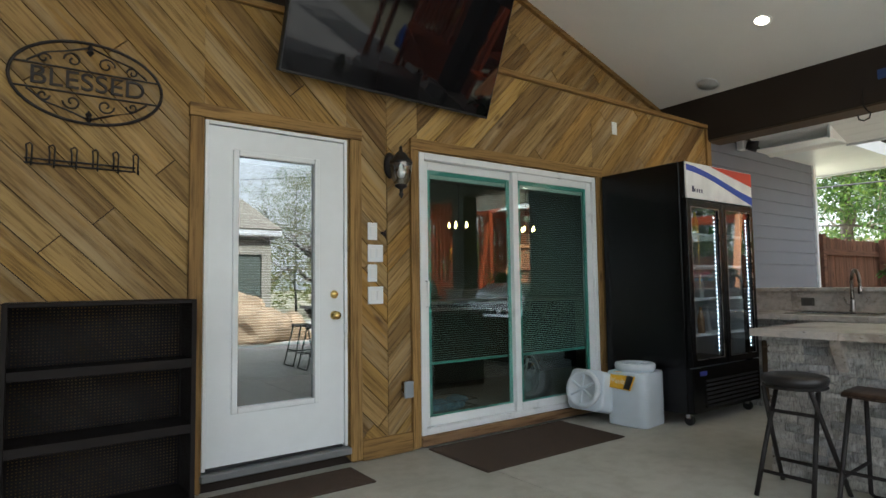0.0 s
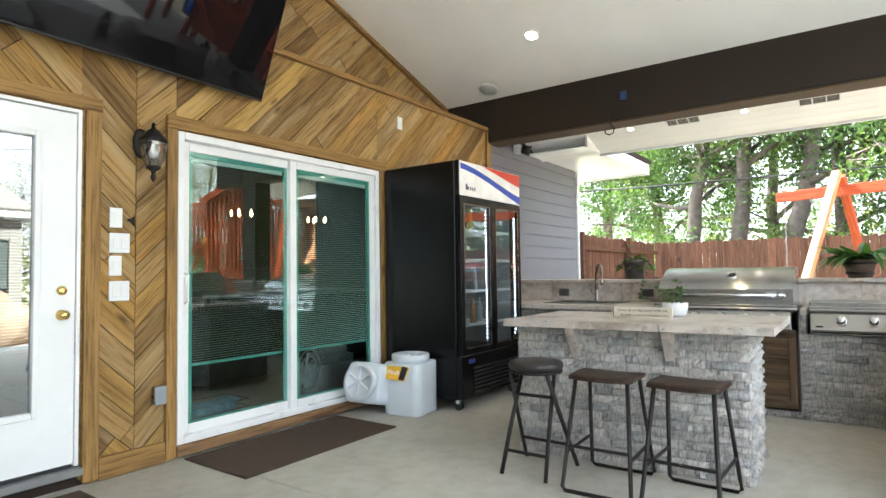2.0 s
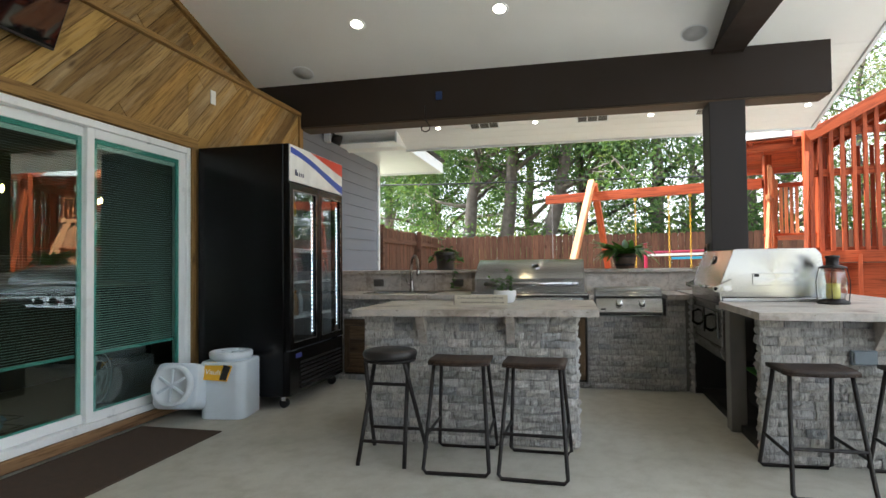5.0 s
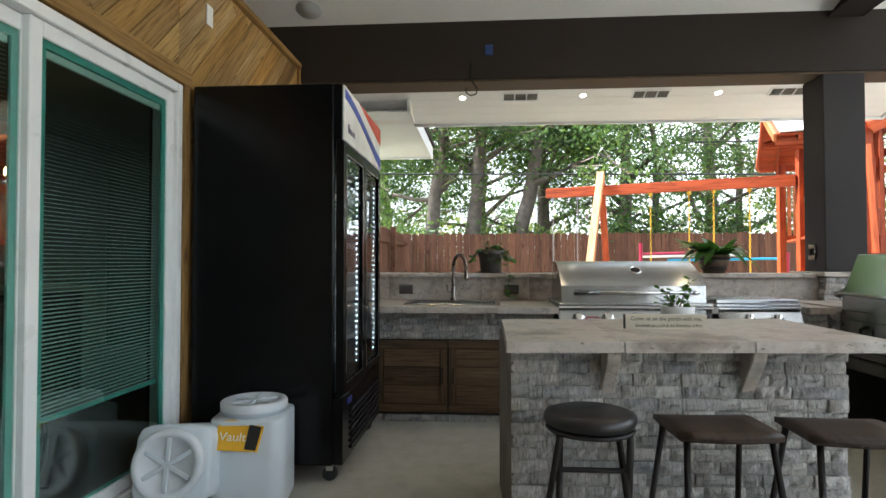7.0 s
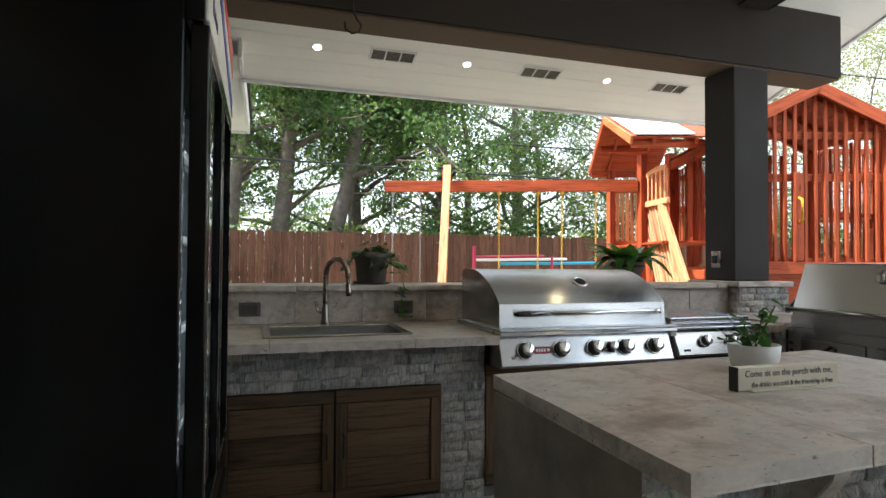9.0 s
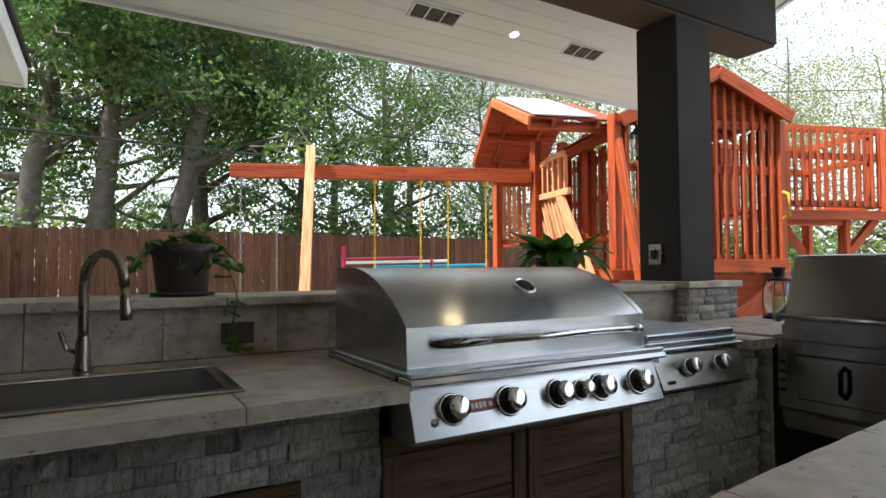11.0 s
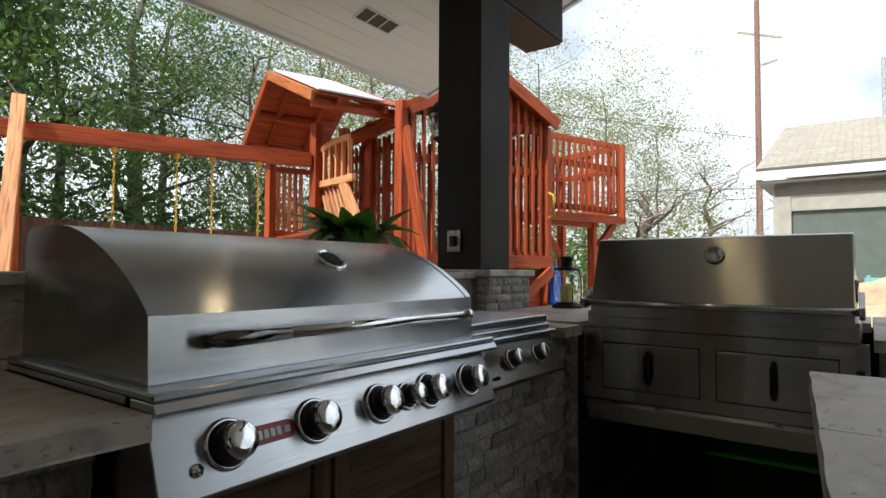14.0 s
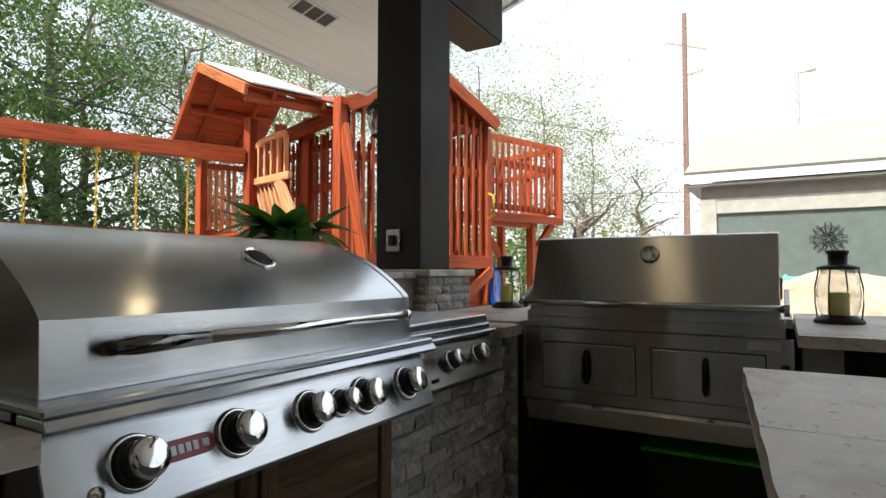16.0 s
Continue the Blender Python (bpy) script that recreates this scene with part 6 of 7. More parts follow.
# gate with a bowed top rail, and the slatted apron that tapers down under it, both with sunlight put into their pale
# colour
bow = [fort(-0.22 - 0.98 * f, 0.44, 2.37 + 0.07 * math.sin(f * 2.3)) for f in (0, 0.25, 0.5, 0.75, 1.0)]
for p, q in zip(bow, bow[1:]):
    timber(p, q, 0.04, 0.06, sunlitplay, name="gate_rail")
timber(fort(-0.16, 0.43, 2.04), fort(-1.34, 0.43, 2.00), 0.05, 0.07, sunlitplay, name="gate_rail")
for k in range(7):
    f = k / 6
    timber(fort(-0.22 - 0.98 * f, 0.45, 2.03), fort(-0.22 - 0.98 * f, 0.45, 2.36 + 0.07 * math.sin(f * 2.3)), 0.05 if k else 0.10, 0.025, sunlitplay, name="gate_slat")
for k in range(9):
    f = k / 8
    timber(fort(-0.22 - 0.85 * f, 0.47, 2.0), fort(-0.95 - 0.88 * f, 0.47, 0.80), 0.05, 0.025, sunlitplay, name="apron_slat")
timber(fort(-1.06, 0.43, 2.0), fort(-2.05, 0.43, 0.85), 0.04, 0.14, sunlitplay, name="apron_side")
timber(fort(-0.20, 0.43, 2.0), fort(-0.80, 0.43, 0.45), 0.04, 0.09, name="apron_side")
timber(fort(-1.3, 0.6, 1.12), fort(-1.9, 0.75, 1.12), 0.30, 0.10, name="step")

# slatted house
HALF = 0.84
for q in (-1.13, HALF):
    timber(house(0.15, q, GRD), house(0.15, q, 2.80), 0.10, 0.10, name="post")
    timber(house(1.55, q, GRD), house(1.55, q, 2.80), 0.10, 0.10, name="post")
for k in range(16):
    q = -1.0 + 0.115 * k
    if q < HALF - 0.06:
        zt = 3.24 - 0.53 * abs(q)
        timber(house(0.12, q, 1.24), house(0.12, q, zt), 0.05, 0.024, name="slat")
slats(house(1.6, -1.1, 0).xy, house(1.6, HALF, 0).xy, 1.24, 2.78, 12)
slats(house(0.25, HALF, 0).xy, house(1.5, HALF, 0).xy, 1.24, 2.78, 9)
for z in (1.27, 2.25, 2.74):
    timber(house(0.16, -1.13, z), house(0.16, HALF, z), 0.04, 0.09, name="girt")
timber(house(0.10, -1.18, 1.20), house(0.10, HALF + 0.05, 1.20), 0.05, 0.14, name="sill")
timber(house(0.09, -0.17, 1.28), house(0.09, -0.17, 2.30), 0.12, 0.03, name="door_stile")
for low, side in (((0.90, 2.835), 1), ((-1.12, 2.72), -1)):
    timber(house(0, 0, 3.27), house(0, low[0], low[1] - 0.02), 0.035, 0.14, name="barge_board")
    pitched(lambda q, a, z: house(a, q, z), (0.0, 3.34), low, 0.0, 1.75, 6, 0.7)
timber(house(0.0, 0, 3.25), house(1.75, 0, 3.25), 0.05, 0.12, name="ridge")
for k in range(10):
    timber(house(0.15 + 0.145 * k, -1.1, 1.19), house(0.15 + 0.145 * k, HALF, 1.19), 0.135, 0.03, name="deck_board")
for q in (-0.18, HALF - 0.02):
    c = [house(0.08, q, 1.72), house(0.0, q, 1.75), house(0.0, q, 1.98), house(0.08, q, 2.01)]
    part("grab_handle", tube(c, 0.017, 8), yellow, play, "yellow grab handle", True)
# ladder rail that leans out of the corner post, with slats under it
timber(house(0.08, -1.13, 2.50), house(-0.80, -1.20, GRD), 0.045, 0.15, name="ladder_rail")
timber(house(0.08, -0.62, 1.20), house(-0.50, -0.66, GRD), 0.045, 0.12, name="ladder_rail")
for k in range(6):
    a = 0.02 - 0.10 * k
    timber(house(a, -1.10, GRD), house(a, -1.10, 2.36 - 0.30 * k * 0.98), 0.05, 0.024, name="slat")
timber(house(0.0, 0.10, 0.62), house(0.05, HALF, 1.10), 0.04, 0.12, name="brace")
board(house(0.2, -1.1, 0.45), house(0.2, HALF, 0.45), house(0.2, -1.1, 1.12), 0.03, name="skirt_board")
# balcony
BA, B0, B1, BZ, BT = 0.40, 0.90, 2.50, 1.90, 2.82
for a, q in ((BA, B1), (1.55, B1)):
    timber(house(a, q, BZ - 0.1), house(a, q, BT + 0.02), 0.09, 0.09, name="post")
for a, q in ((0.50, 2.02), (1.35, 1.45), (1.35, 2.3)):
    timber(house(a, q, GRD), house(a, q, BZ - 0.05), 0.10, 0.10, name="post")
slats(house(BA, B0, 0).xy, house(BA, B1, 0).xy, BZ, BT, 15, w=0.042)
slats(house(BA, B1, 0).xy, house(1.55, B1, 0).xy, BZ, BT, 9, w=0.042)
slats(house(1.55, B0, 0).xy, house(1.55, B1, 0).xy, BZ, BT, 14, w=0.042)
for z in (BZ + 0.03, BT - 0.32, BT):
    for p, q in (((BA + 0.03, B0), (BA + 0.03, B1)), ((BA, B1 - 0.03), (1.55, B1 - 0.03)), ((1.52, B0), (1.52, B1))):
        timber(house(*p, z), house(*q, z), 0.035, 0.08, name="hand_rail")
for k in range(9):
    timber(house(BA + 0.07 + 0.13 * k, B0, BZ - 0.06), house(BA + 0.07 + 0.13 * k, B1, BZ - 0.06), 0.12, 0.03, name="deck_board")
timber(house(BA - 0.02, B0 - 0.05, BZ - 0.11), house(BA - 0.02, B1 + 0.04, BZ - 0.11), 0.05, 0.10, name="joist")
timber(house(0.5, B0, BZ - 0.16), house(0.5, 2.1, BZ - 0.16), 0.07, 0.12, name="joist")
timber(house(0.5, B1 - 0.03, BZ - 0.14), house(0.5, 2.05, 1.32), 0.07, 0.09, name="brace")
timber(house(1.35, 2.3, 1.3), house(1.35, 1.9, BZ - 0.14), 0.07, 0.09, name="brace")

# balance bars and tub of toys behind the counter
bars = thing("gym_bars", "red, white and blue metal play bars on a stand", "play bars")
for z, y0, y1, mat in ((1.335, -0.45, -1.75, plain("bar_red", (0.35, 0.02, 0.06), 0.4)), (1.285, -0.45, -2.2, white_paint), (1.22, -0.9, -3.0, plain("bar_blue", (0.03, 0.35, 0.6), 0.4))):
    part("bar", tube([(12.6, y0, z), (12.6, y1, z + 0.03)], 0.024, 8), mat, bars)
for y, top in ((-0.42, 1.53), (-1.9, 1.36), (-3.0, 1.36)):
    part("stand", tube([(12.6, y, GRD), (12.6, y, top)], 0.032, 8), bpy.data.materials["bar_red"], bars)
bagb = thing("blue_bag", "blue plastic bag hanging from the play set", "bag")
part("bag", turned(lathe([(0.02, 1.15), (0.10, 1.0), (0.14, 0.8), (0.12, 0.62), (0.03, 0.6)], 12), Matrix.Translation((8.03, -3.90, 0.02)) @ Matrix.Diagonal((0.5, 1, 1, 1))), plain("bag_blue", (0.02, 0.10, 0.5), 0.4), bagb)

# garage across the yard
def shingle_build(nt, b, tc):
    br = nt.nodes.new("ShaderNodeTexBrick")
    br.inputs["Scale"].default_value = 1.0
    br.inputs["Brick Width"].default_value = 0.25
    br.inputs["Row Height"].default_value = 0.13
    br.inputs["Mortar Size"].default_value = 0.006
    br.inputs["Color1"].default_value = (0.42, 0.37, 0.30, 1)
    br.inputs["Color2"].default_value = (0.34, 0.30, 0.25, 1)
    br.inputs["Mortar"].default_value = (0.2, 0.18, 0.15, 1)
    nt.links.new(tc.outputs["Object"], br.inputs["Vector"])
    n = noise_tex(nt, tc.outputs["Object"], 25.0, 4.0)
    v = ramp(nt, n.outputs["Fac"], [(0.3, (0.8, 0.8, 0.8)), (0.7, (1.1, 1.1, 1.1))])
    nt.links.new(mix(nt, "MULTIPLY", 1.0, br.outputs["Color"], v.outputs["Color"]), b.inputs["Base Color"])
    b.inputs["Roughness"].default_value = 0.9


shingles = material("tan_shingles", shingle_build)
beige = plain("beige_trim", (0.40, 0.37, 0.31), 0.6)
taupe = plain("taupe_siding", (0.22, 0.195, 0.17), 0.7)
sage = plain("sage_panel", (0.115, 0.135, 0.115), 0.6)
gar = thing("garage", "low tan garage with shingle roof and open front porch", "garage")
sl = 0.36
rl_len = 4.6
ra = math.atan(sl)
part("roof", box(-12.0, 0, 0, 0.0, rl_len / math.cos(ra), 0.10), shingles, gar, "sunlit tan shingle roof", at=Matrix.Translation((6.6, -8.9, 2.80)) @ Matrix.Rotation(math.pi, 4, "Z") @ Matrix.Translation((12.0, 0, 0)) @ Matrix.Rotation(ra, 4, "X"))
part("roof_back", box(-5.15, -18.1, 2.8, 6.6, -13.6, 4.40), taupe, gar)
part("fascia", box(-5.15, -8.92, 2.70, 6.62, -8.885, 2.86, 0.005), white_paint, gar)
part("porch_soffit", box(-5.15, -11.0, 2.64, 6.6, -8.93, 2.68), taupe, gar)
part("header", box(-5.0, -9.30, 2.15, 6.3, -9.15, 2.42, 0.005), beige, gar)
part("header_top", box(-5.0, -9.29, 2.42, 6.35, -9.16, 2.64), taupe, gar)
part("corner_post", box(6.1, -9.32, -0.1, 6.37, -9.13, 2.42, 0.005), beige, gar)
part("corner_post", box(-1.9, -9.32, -0.1, -1.65, -9.13, 2.15, 0.005), beige, gar)
part("rear_wall", box(-5.0, -11.1, -0.1, 6.1, -11.0, 2.64), sage, gar)
part("side_wall", box(6.27, -18.0, -0.1, 6.37, -9.33, 2.64), taupe, gar)
part("shade_blind", box(-1.6, -9.24, 0.95, 6.09, -9.21, 2.15, 0.004), sage, gar, "sage green roll-down porch screen")
med = thing("wall_medallion", "dark iron scroll medallion on the garage screen", "wall ornament", at=Matrix.Translation((4.42, -9.18, 1.66)) @ Matrix.Rotation(radians(90), 4, "X"))
mb = bmesh.new()
for k in range(8):
    a = 2 * math.pi * k / 8
    for s in (1, -1):
        pts = [(0.03 * math.cos(a), 0.03 * math.sin(a), 0)] + [(math.cos(a + s * 0.25 * math.sin(f * 2.6)) * 0.27 * f, math.sin(a + s * 0.25 * math.sin(f * 2.6)) * 0.27 * f, 0) for f in (0.25, 0.45, 0.65, 0.85, 1.0)]
        tube(pts, 0.008, 5, bm=mb)
for rr in (0.1, 0.2):
    tube([(rr * math.cos(2 * math.pi * k / 20), rr * math.sin(2 * math.pi * k / 20), 0) for k in range(21)], 0.007, 5, bm=mb)
part("scrollwork", mb, black_iron, med)
bench = thing("garden_bench", "turquoise slatted garden bench before the garage", "bench")
turq = plain("turquoise_paint", (0.22, 0.50, 0.48), 0.5)
for k in range(5):
    part("back_slat", box(3.4, -8.62 - 0.02 * k, 0.52 + 0.105 * k, 5.1, -8.60 - 0.02 * k, 0.60 + 0.105 * k, 0.004), turq, bench)
for k in range(4):
    part("seat_slat", box(3.4, -8.55 + 0.11 * k, 0.40, 5.1, -8.46 + 0.11 * k, 0.425, 0.004), turq, bench)
for x in (3.45, 4.25, 5.05):
    part("leg", bar((x, -8.12, -0.09), (x, -8.2, 0.40), 0.05, 0.05), turq, bench)
    part("leg", bar((x, -8.70, -0.09), (x, -8.60, 1.05), 0.05, 0.05), turq, bench)

rocks = thing("boulder_pile", "sunlit tan boulder mound in the yard", "boulders")
def boulder(c, s, seed):
    r = random.Random(seed)
    bm = bmesh.new()
    bmesh.ops.create_icosphere(bm, subdivisions=3, radius=1.0)
    off = Vector((r.random() * 50, r.random() * 50, r.random() * 50))
    for v in bm.verts:
        d = noise.noise(v.co * 1.3 + off) * 0.35 + noise.noise(v.co * 3.7 + off) * 0.12
        v.co = Vector((v.co.x * s[0], v.co.y * s[1], v.co.z * s[2])) * (1 + d) + Vector(c)
    return bm
rockm = plain("sandstone", (0.55, 0.40, 0.26), 0.9, vary=0.3, scale=3.0, bumpy=0.9, grain=18.0)
for c, s in (((4.9, -5.9, 0.25), (0.9, 0.7, 0.6)), ((4.0, -6.3, 0.2), (0.7, 0.6, 0.75)), ((5.7, -6.2, 0.1), (0.6, 0.6, 0.45)), ((4.5, -6.6, 0.55), (0.8, 0.6, 0.6))):
    part("boulder", boulder(c, s, int(c[0] * 10)), rockm, rocks)

# poles and wires
up = thing("utility_pole", "tall wooden utility pole with two crossarms", "utility pole")
PX, PY = 9.9, -34.0
part("pole", tube([(PX, PY, -0.14), (PX, PY, 16.5)], 0.17, 10, taper=[0.19, 0.14]), plain("pole_wood", (0.22, 0.13, 0.10), 0.9, bumpy=0.6), up)
part("crossarm", bar((PX - 1.2, PY, 14.1), (PX + 1.0, PY, 14.9), 0.09, 0.11), twig_bark, up)
part("crossarm", bar((PX - 1.0, PY, 12.9), (PX, PY, 12.7), 0.09, 0.11), twig_bark, up)
lamp_steel = plain("galvanised_steel", (0.42, 0.43, 0.44), 0.5, metal=0.4)
lampp = thing("street_lamp", "grey steel street lamp pole with a short arm", "street lamp")
part("pole", tube([(4.2, -36.0, -0.14), (4.2, -36.0, 12.6)], 0.11, 8), lamp_steel, lampp)
part("head", tube([(4.2, -36.0, 12.5), (3.3, -36.0, 12.6)], 0.13, 8, taper=[0.06, 0.15]), lamp_steel, lampp)
for pts in ([(13.6, 11, 3.2), (13.6, 4, 3.0), (13.6, -4, 2.91), (13.6, -13, 3.05)], [(15.5, -1, 6.5), (13.4, -12, 5.8), (9.9, -34, 8.6)], [(15.2, -2, 3.9), (13.0, -14, 3.5), (8.0, -30.0, 5.2)]):
    wire = thing("overhead_wire", "black overhead wire across the yard", "wire", "overhead wires")
    fine = []
    for i in range(len(pts) - 1):
        for k in range(6):
            f = k / 6
            fine.append(tuple(a + (b - a) * f for a, b in zip(pts[i], pts[i + 1])))
    fine.append(pts[-1])
    part("cable", tube(fine, 0.018, 5), black_plastic, wire)


# ---- trees ----
def leaf_cloud(centres, per, spread, size, rng, drop=0.0):
    """Many small folded leaves scattered in clumps."""
    verts, faces = [], []
    for c in centres:
        for _ in range(per):
            p = Vector(c) + Vector((rng.gauss(0, spread), rng.gauss(0, spread), rng.gauss(0, spread * 0.75)))
            a = Vector((rng.uniform(-1, 1), rng.uniform(-1, 1), rng.uniform(-0.8, 0.5) - drop)).normalized()
            b = a.cross(Vector((rng.uniform(-1, 1), rng.uniform(-1, 1), rng.uniform(-1, 1)))).normalized()
            l = size * rng.uniform(0.6, 1.3)
            w = l * rng.uniform(0.38, 0.62)
            i = len(verts)
            n = a.cross(b) * (w * 0.25)
            verts += [p - a * l * 0.5, p + b * w * 0.5 + n, p + a * l * 0.5, p - b * w * 0.5 + n]
            faces += [(i, i + 1, i + 2), (i, i + 2, i + 3)]
    return verts, faces


def tree(x, y, height, lean, seed, leaves, per, mat, size=0.13, trunk_r=0.16, limbs=9, spread=0.45, crown_from=0.3, twigs=3, label="tall leafy tree behind the fence", droop=0.0, trunk_to=0.8, wide=0.3):
    r = random.Random(seed)
    t = thing("tree", label, "tree", "trees behind the fence")
    base = Vector((x, y, -0.2))
    path = [base]
    d = Vector((lean[0], lean[1], 1.0))
    n = 8
    for k in range(1, n + 1):
        path.append(base + d * (height * trunk_to * k / n) + Vector((r.gauss(0, 0.12), r.gauss(0, 0.12), 0)) * (k / n))
    tk = tube(path, 0, 9, taper=[trunk_r * (1 - 0.75 * k / n) for k in range(n + 1)])
    tips = []
    tw = bmesh.new()
    for i in range(limbs):
        f = crown_from + (1 - crown_from) * (i + r.random()) / limbs
        k = min(n - 1, int(f * n))
        s = path[k].lerp(path[k + 1], f * n - k) if k < n else path[-1]
        az = r.uniform(0, 2 * math.pi)
        L = height * wide * r.uniform(0.6, 1.1) * (1.15 - 0.5 * f)
        v = Vector((math.cos(az), math.sin(az), r.uniform(0.2, 0.8)))
        pts = [s]
        for q in range(1, 5):
            pts.append(s + v * (L * q / 4) + Vector((r.gauss(0, 0.1), r.gauss(0, 0.1), r.gauss(0, 0.1) - droop * q * q * 0.05)) * (q / 2))
        r0 = trunk_r * (1 - 0.7 * f) * 0.5
        tube(pts, 0, 6, taper=[r0, r0 * 0.75, r0 * 0.5, r0 * 0.3, r0 * 0.12], bm=tk)
        for q in range(twigs):
            b0 = pts[2 + q % 3]
            e1 = b0 + Vector((r.gauss(0, 0.6), r.gauss(0, 0.6), r.gauss(0.2, 0.5)))
            tube([b0, b0.lerp(e1, 0.5) + Vector((r.gauss(0, 0.08), r.gauss(0, 0.08), 0)), e1], 0, 4, taper=[r0 * 0.25, r0 * 0.16, 0.006], bm=tw)
            tips.append(e1)
        tips += [pts[4], pts[3]]
    part("trunk", tk, bark, t, "grey-brown bark", True)
    if twigs:
        tagged(part("twig_growth", tw, twig_bark, t), kind="stuff")
    else:
        tw.free()
    cs = []
    for _ in range(leaves):
        p = r.choice(tips)
        cs.append(p + Vector((r.gauss(0, spread), r.gauss(0, spread), r.gauss(0, spread))))
    v, f = leaf_cloud(cs, per, 0.22, size, r, droop)
    me = bpy.data.meshes.new("crown")
    me.from_pydata([tuple(q) for q in v], [], f)
    me.materials.append(mat)
    c = new("crown", me)
    c.parent = t
    return t


for i, (x, y, h, lx, ly, cf) in enumerate(((16.0, 4.05, 8.0, 0.02, -0.14, 0.42), (16.2, 2.78, 10.0, 0.0, -0.05, 0.42), (15.9, 2.02, 10.0, 0.02, -0.21, 0.40), (19.5, 5.5, 9.0, 0, 0, 0.2), (17.4, -1.2, 9.5, 0, -0.04, 0.26), (18.6, -4.0, 9.5, 0, 0.0, 0.24), (21.5, 2.5, 11, 0, 0, 0.2), (19.0, 0.6, 10.5, 0, 0.03, 0.22), (20.5, 7.5, 9.5, 0, 0, 0.2))):
    tree(x, y, h, (lx, ly), 40 + i, 250 if y > 0 else 150, 78, tree_leaf, size=0.11, trunk_r=0.24, limbs=15, spread=0.42, crown_from=cf, wide=0.34, twigs=4, droop=0.35)
for i, (x, y, h) in enumerate(((18.4, -2.4, 9.0), (20.0, -5.4, 10.0), (17.8, -6.6, 8.5))):
    tree(x, y, h, (0, 0.01), 60 + i, 150, 44, tree_leaf, size=0.10, trunk_r=0.15, limbs=18, spread=0.5, crown_from=0.2, twigs=7, label="tall thin-leaved tree behind the fence", droop=0.35, wide=0.34)
for i, (x, y, h) in enumerate(((16.8, -10.0, 10.0), (18.5, -13.5, 10.5), (16.0, -16.0, 9.5), (20.5, -9.0, 11.0), (14.8, -21.0, 9.0), (17.0, -8.2, 9.0))):
    tree(x, y, h, (0, 0), 70 + i, 330, 46, pale_leaf, size=0.075, trunk_r=0.10, limbs=18, spread=0.5, crown_from=0.2, twigs=6, label="sparse winter tree with pale leaves beyond the yard", droop=0.2, wide=0.34)
for i, (x, y, h) in enumerate(((13.4, -14.2, 10.0), (12.4, -17.2, 9.6), (11.6, -20.5, 8.4), (14.6, -12.6, 9.0))):
    tree(x, y, h, (0, 0), 80 + i, 290, 44, pale_leaf, size=0.07, trunk_r=0.07, limbs=16, spread=0.5, crown_from=0.2, twigs=7, label="sparse winter tree with pale leaves beyond the yard", droop=0.25, wide=0.30)
tree(11.2, -16.5, 6.4, (-0.10, 0.05), 91, 30, 10, pale_leaf, size=0.09, trunk_r=0.34, limbs=12, spread=0.5, crown_from=0.3, twigs=9, label="gnarled bare oak with twisting limbs", wide=0.45, trunk_to=0.55)
tree(9.6, -19.5, 6.0, (0.0, 0.0), 92, 60, 12, pale_leaf, size=0.09, trunk_r=0.15, limbs=12, spread=0.5, crown_from=0.25, twigs=7, label="sparse winter tree with pale leaves beyond the yard", wide=0.4)

# undergrowth and the far wood
r = random.Random(17)
cs = []
for _ in range(420):
    y = r.uniform(-13, 5.5)
    cs.append((r.uniform(14.9, 17.0), y, r.uniform(0.4, 1.8 if y > 0 else 2.2) + max(0, r.gauss(0, 0.3 if y > 0 else 0.4))))
cs += [(r.uniform(11.0, 17.0), r.uniform(-16.5, -10.5), r.uniform(0.1, 1.9) + max(0, r.gauss(0, 0.35))) for _ in range(260)]
v, f = leaf_cloud(cs, 40, 0.28, 0.14, r)
me = bpy.data.meshes.new("undergrowth")
me.from_pydata([tuple(q) for q in v], [], f)
me.materials.append(tree_leaf)
tagged(new("undergrowth", me), "dense green shrubs and vines behind the fence", "shrubs", kind="stuff")
cs = []
for _ in range(900):
    a = r.uniform(-78, 40)
    d = r.uniform(26, 34)
    cs.append((5 + d * math.cos(radians(a)), d * math.sin(radians(a)), r.uniform(0, 4.2) * r.uniform(0.5, 1.0)))
v, f = leaf_cloud(cs, 16, 0.6, 0.32, r)
me = bpy.data.meshes.new("far_wood")
me.from_pydata([tuple(q) for q in v], [], f)
me.materials.append(pale_leaf)
tagged(new("far_wood", me), "pale far woodland beyond the yard", "woodland", kind="stuff")

# ---- things on walls, ceiling and counters ----
def wall_pose(x, z, y=WALL_Y - 0.016):
    """A pose on the house wall: local x along it, local y up, local z out."""
    return Matrix(((1, 0, 0, x), (0, 0, -1, y), (0, 1, 0, z), (0, 0, 0, 1)))


def spiral(cx, cy, r0, turns, start, flip=1, n=18):
    return [(cx + r0 * (1 - 0.8 * k / n) * math.cos(start + flip * turns * 2 * math.pi * k / n), cy + r0 * (1 - 0.8 * k / n) * math.sin(start + flip * turns * 2 * math.pi * k / n), 0.012) for k in range(n + 1)]


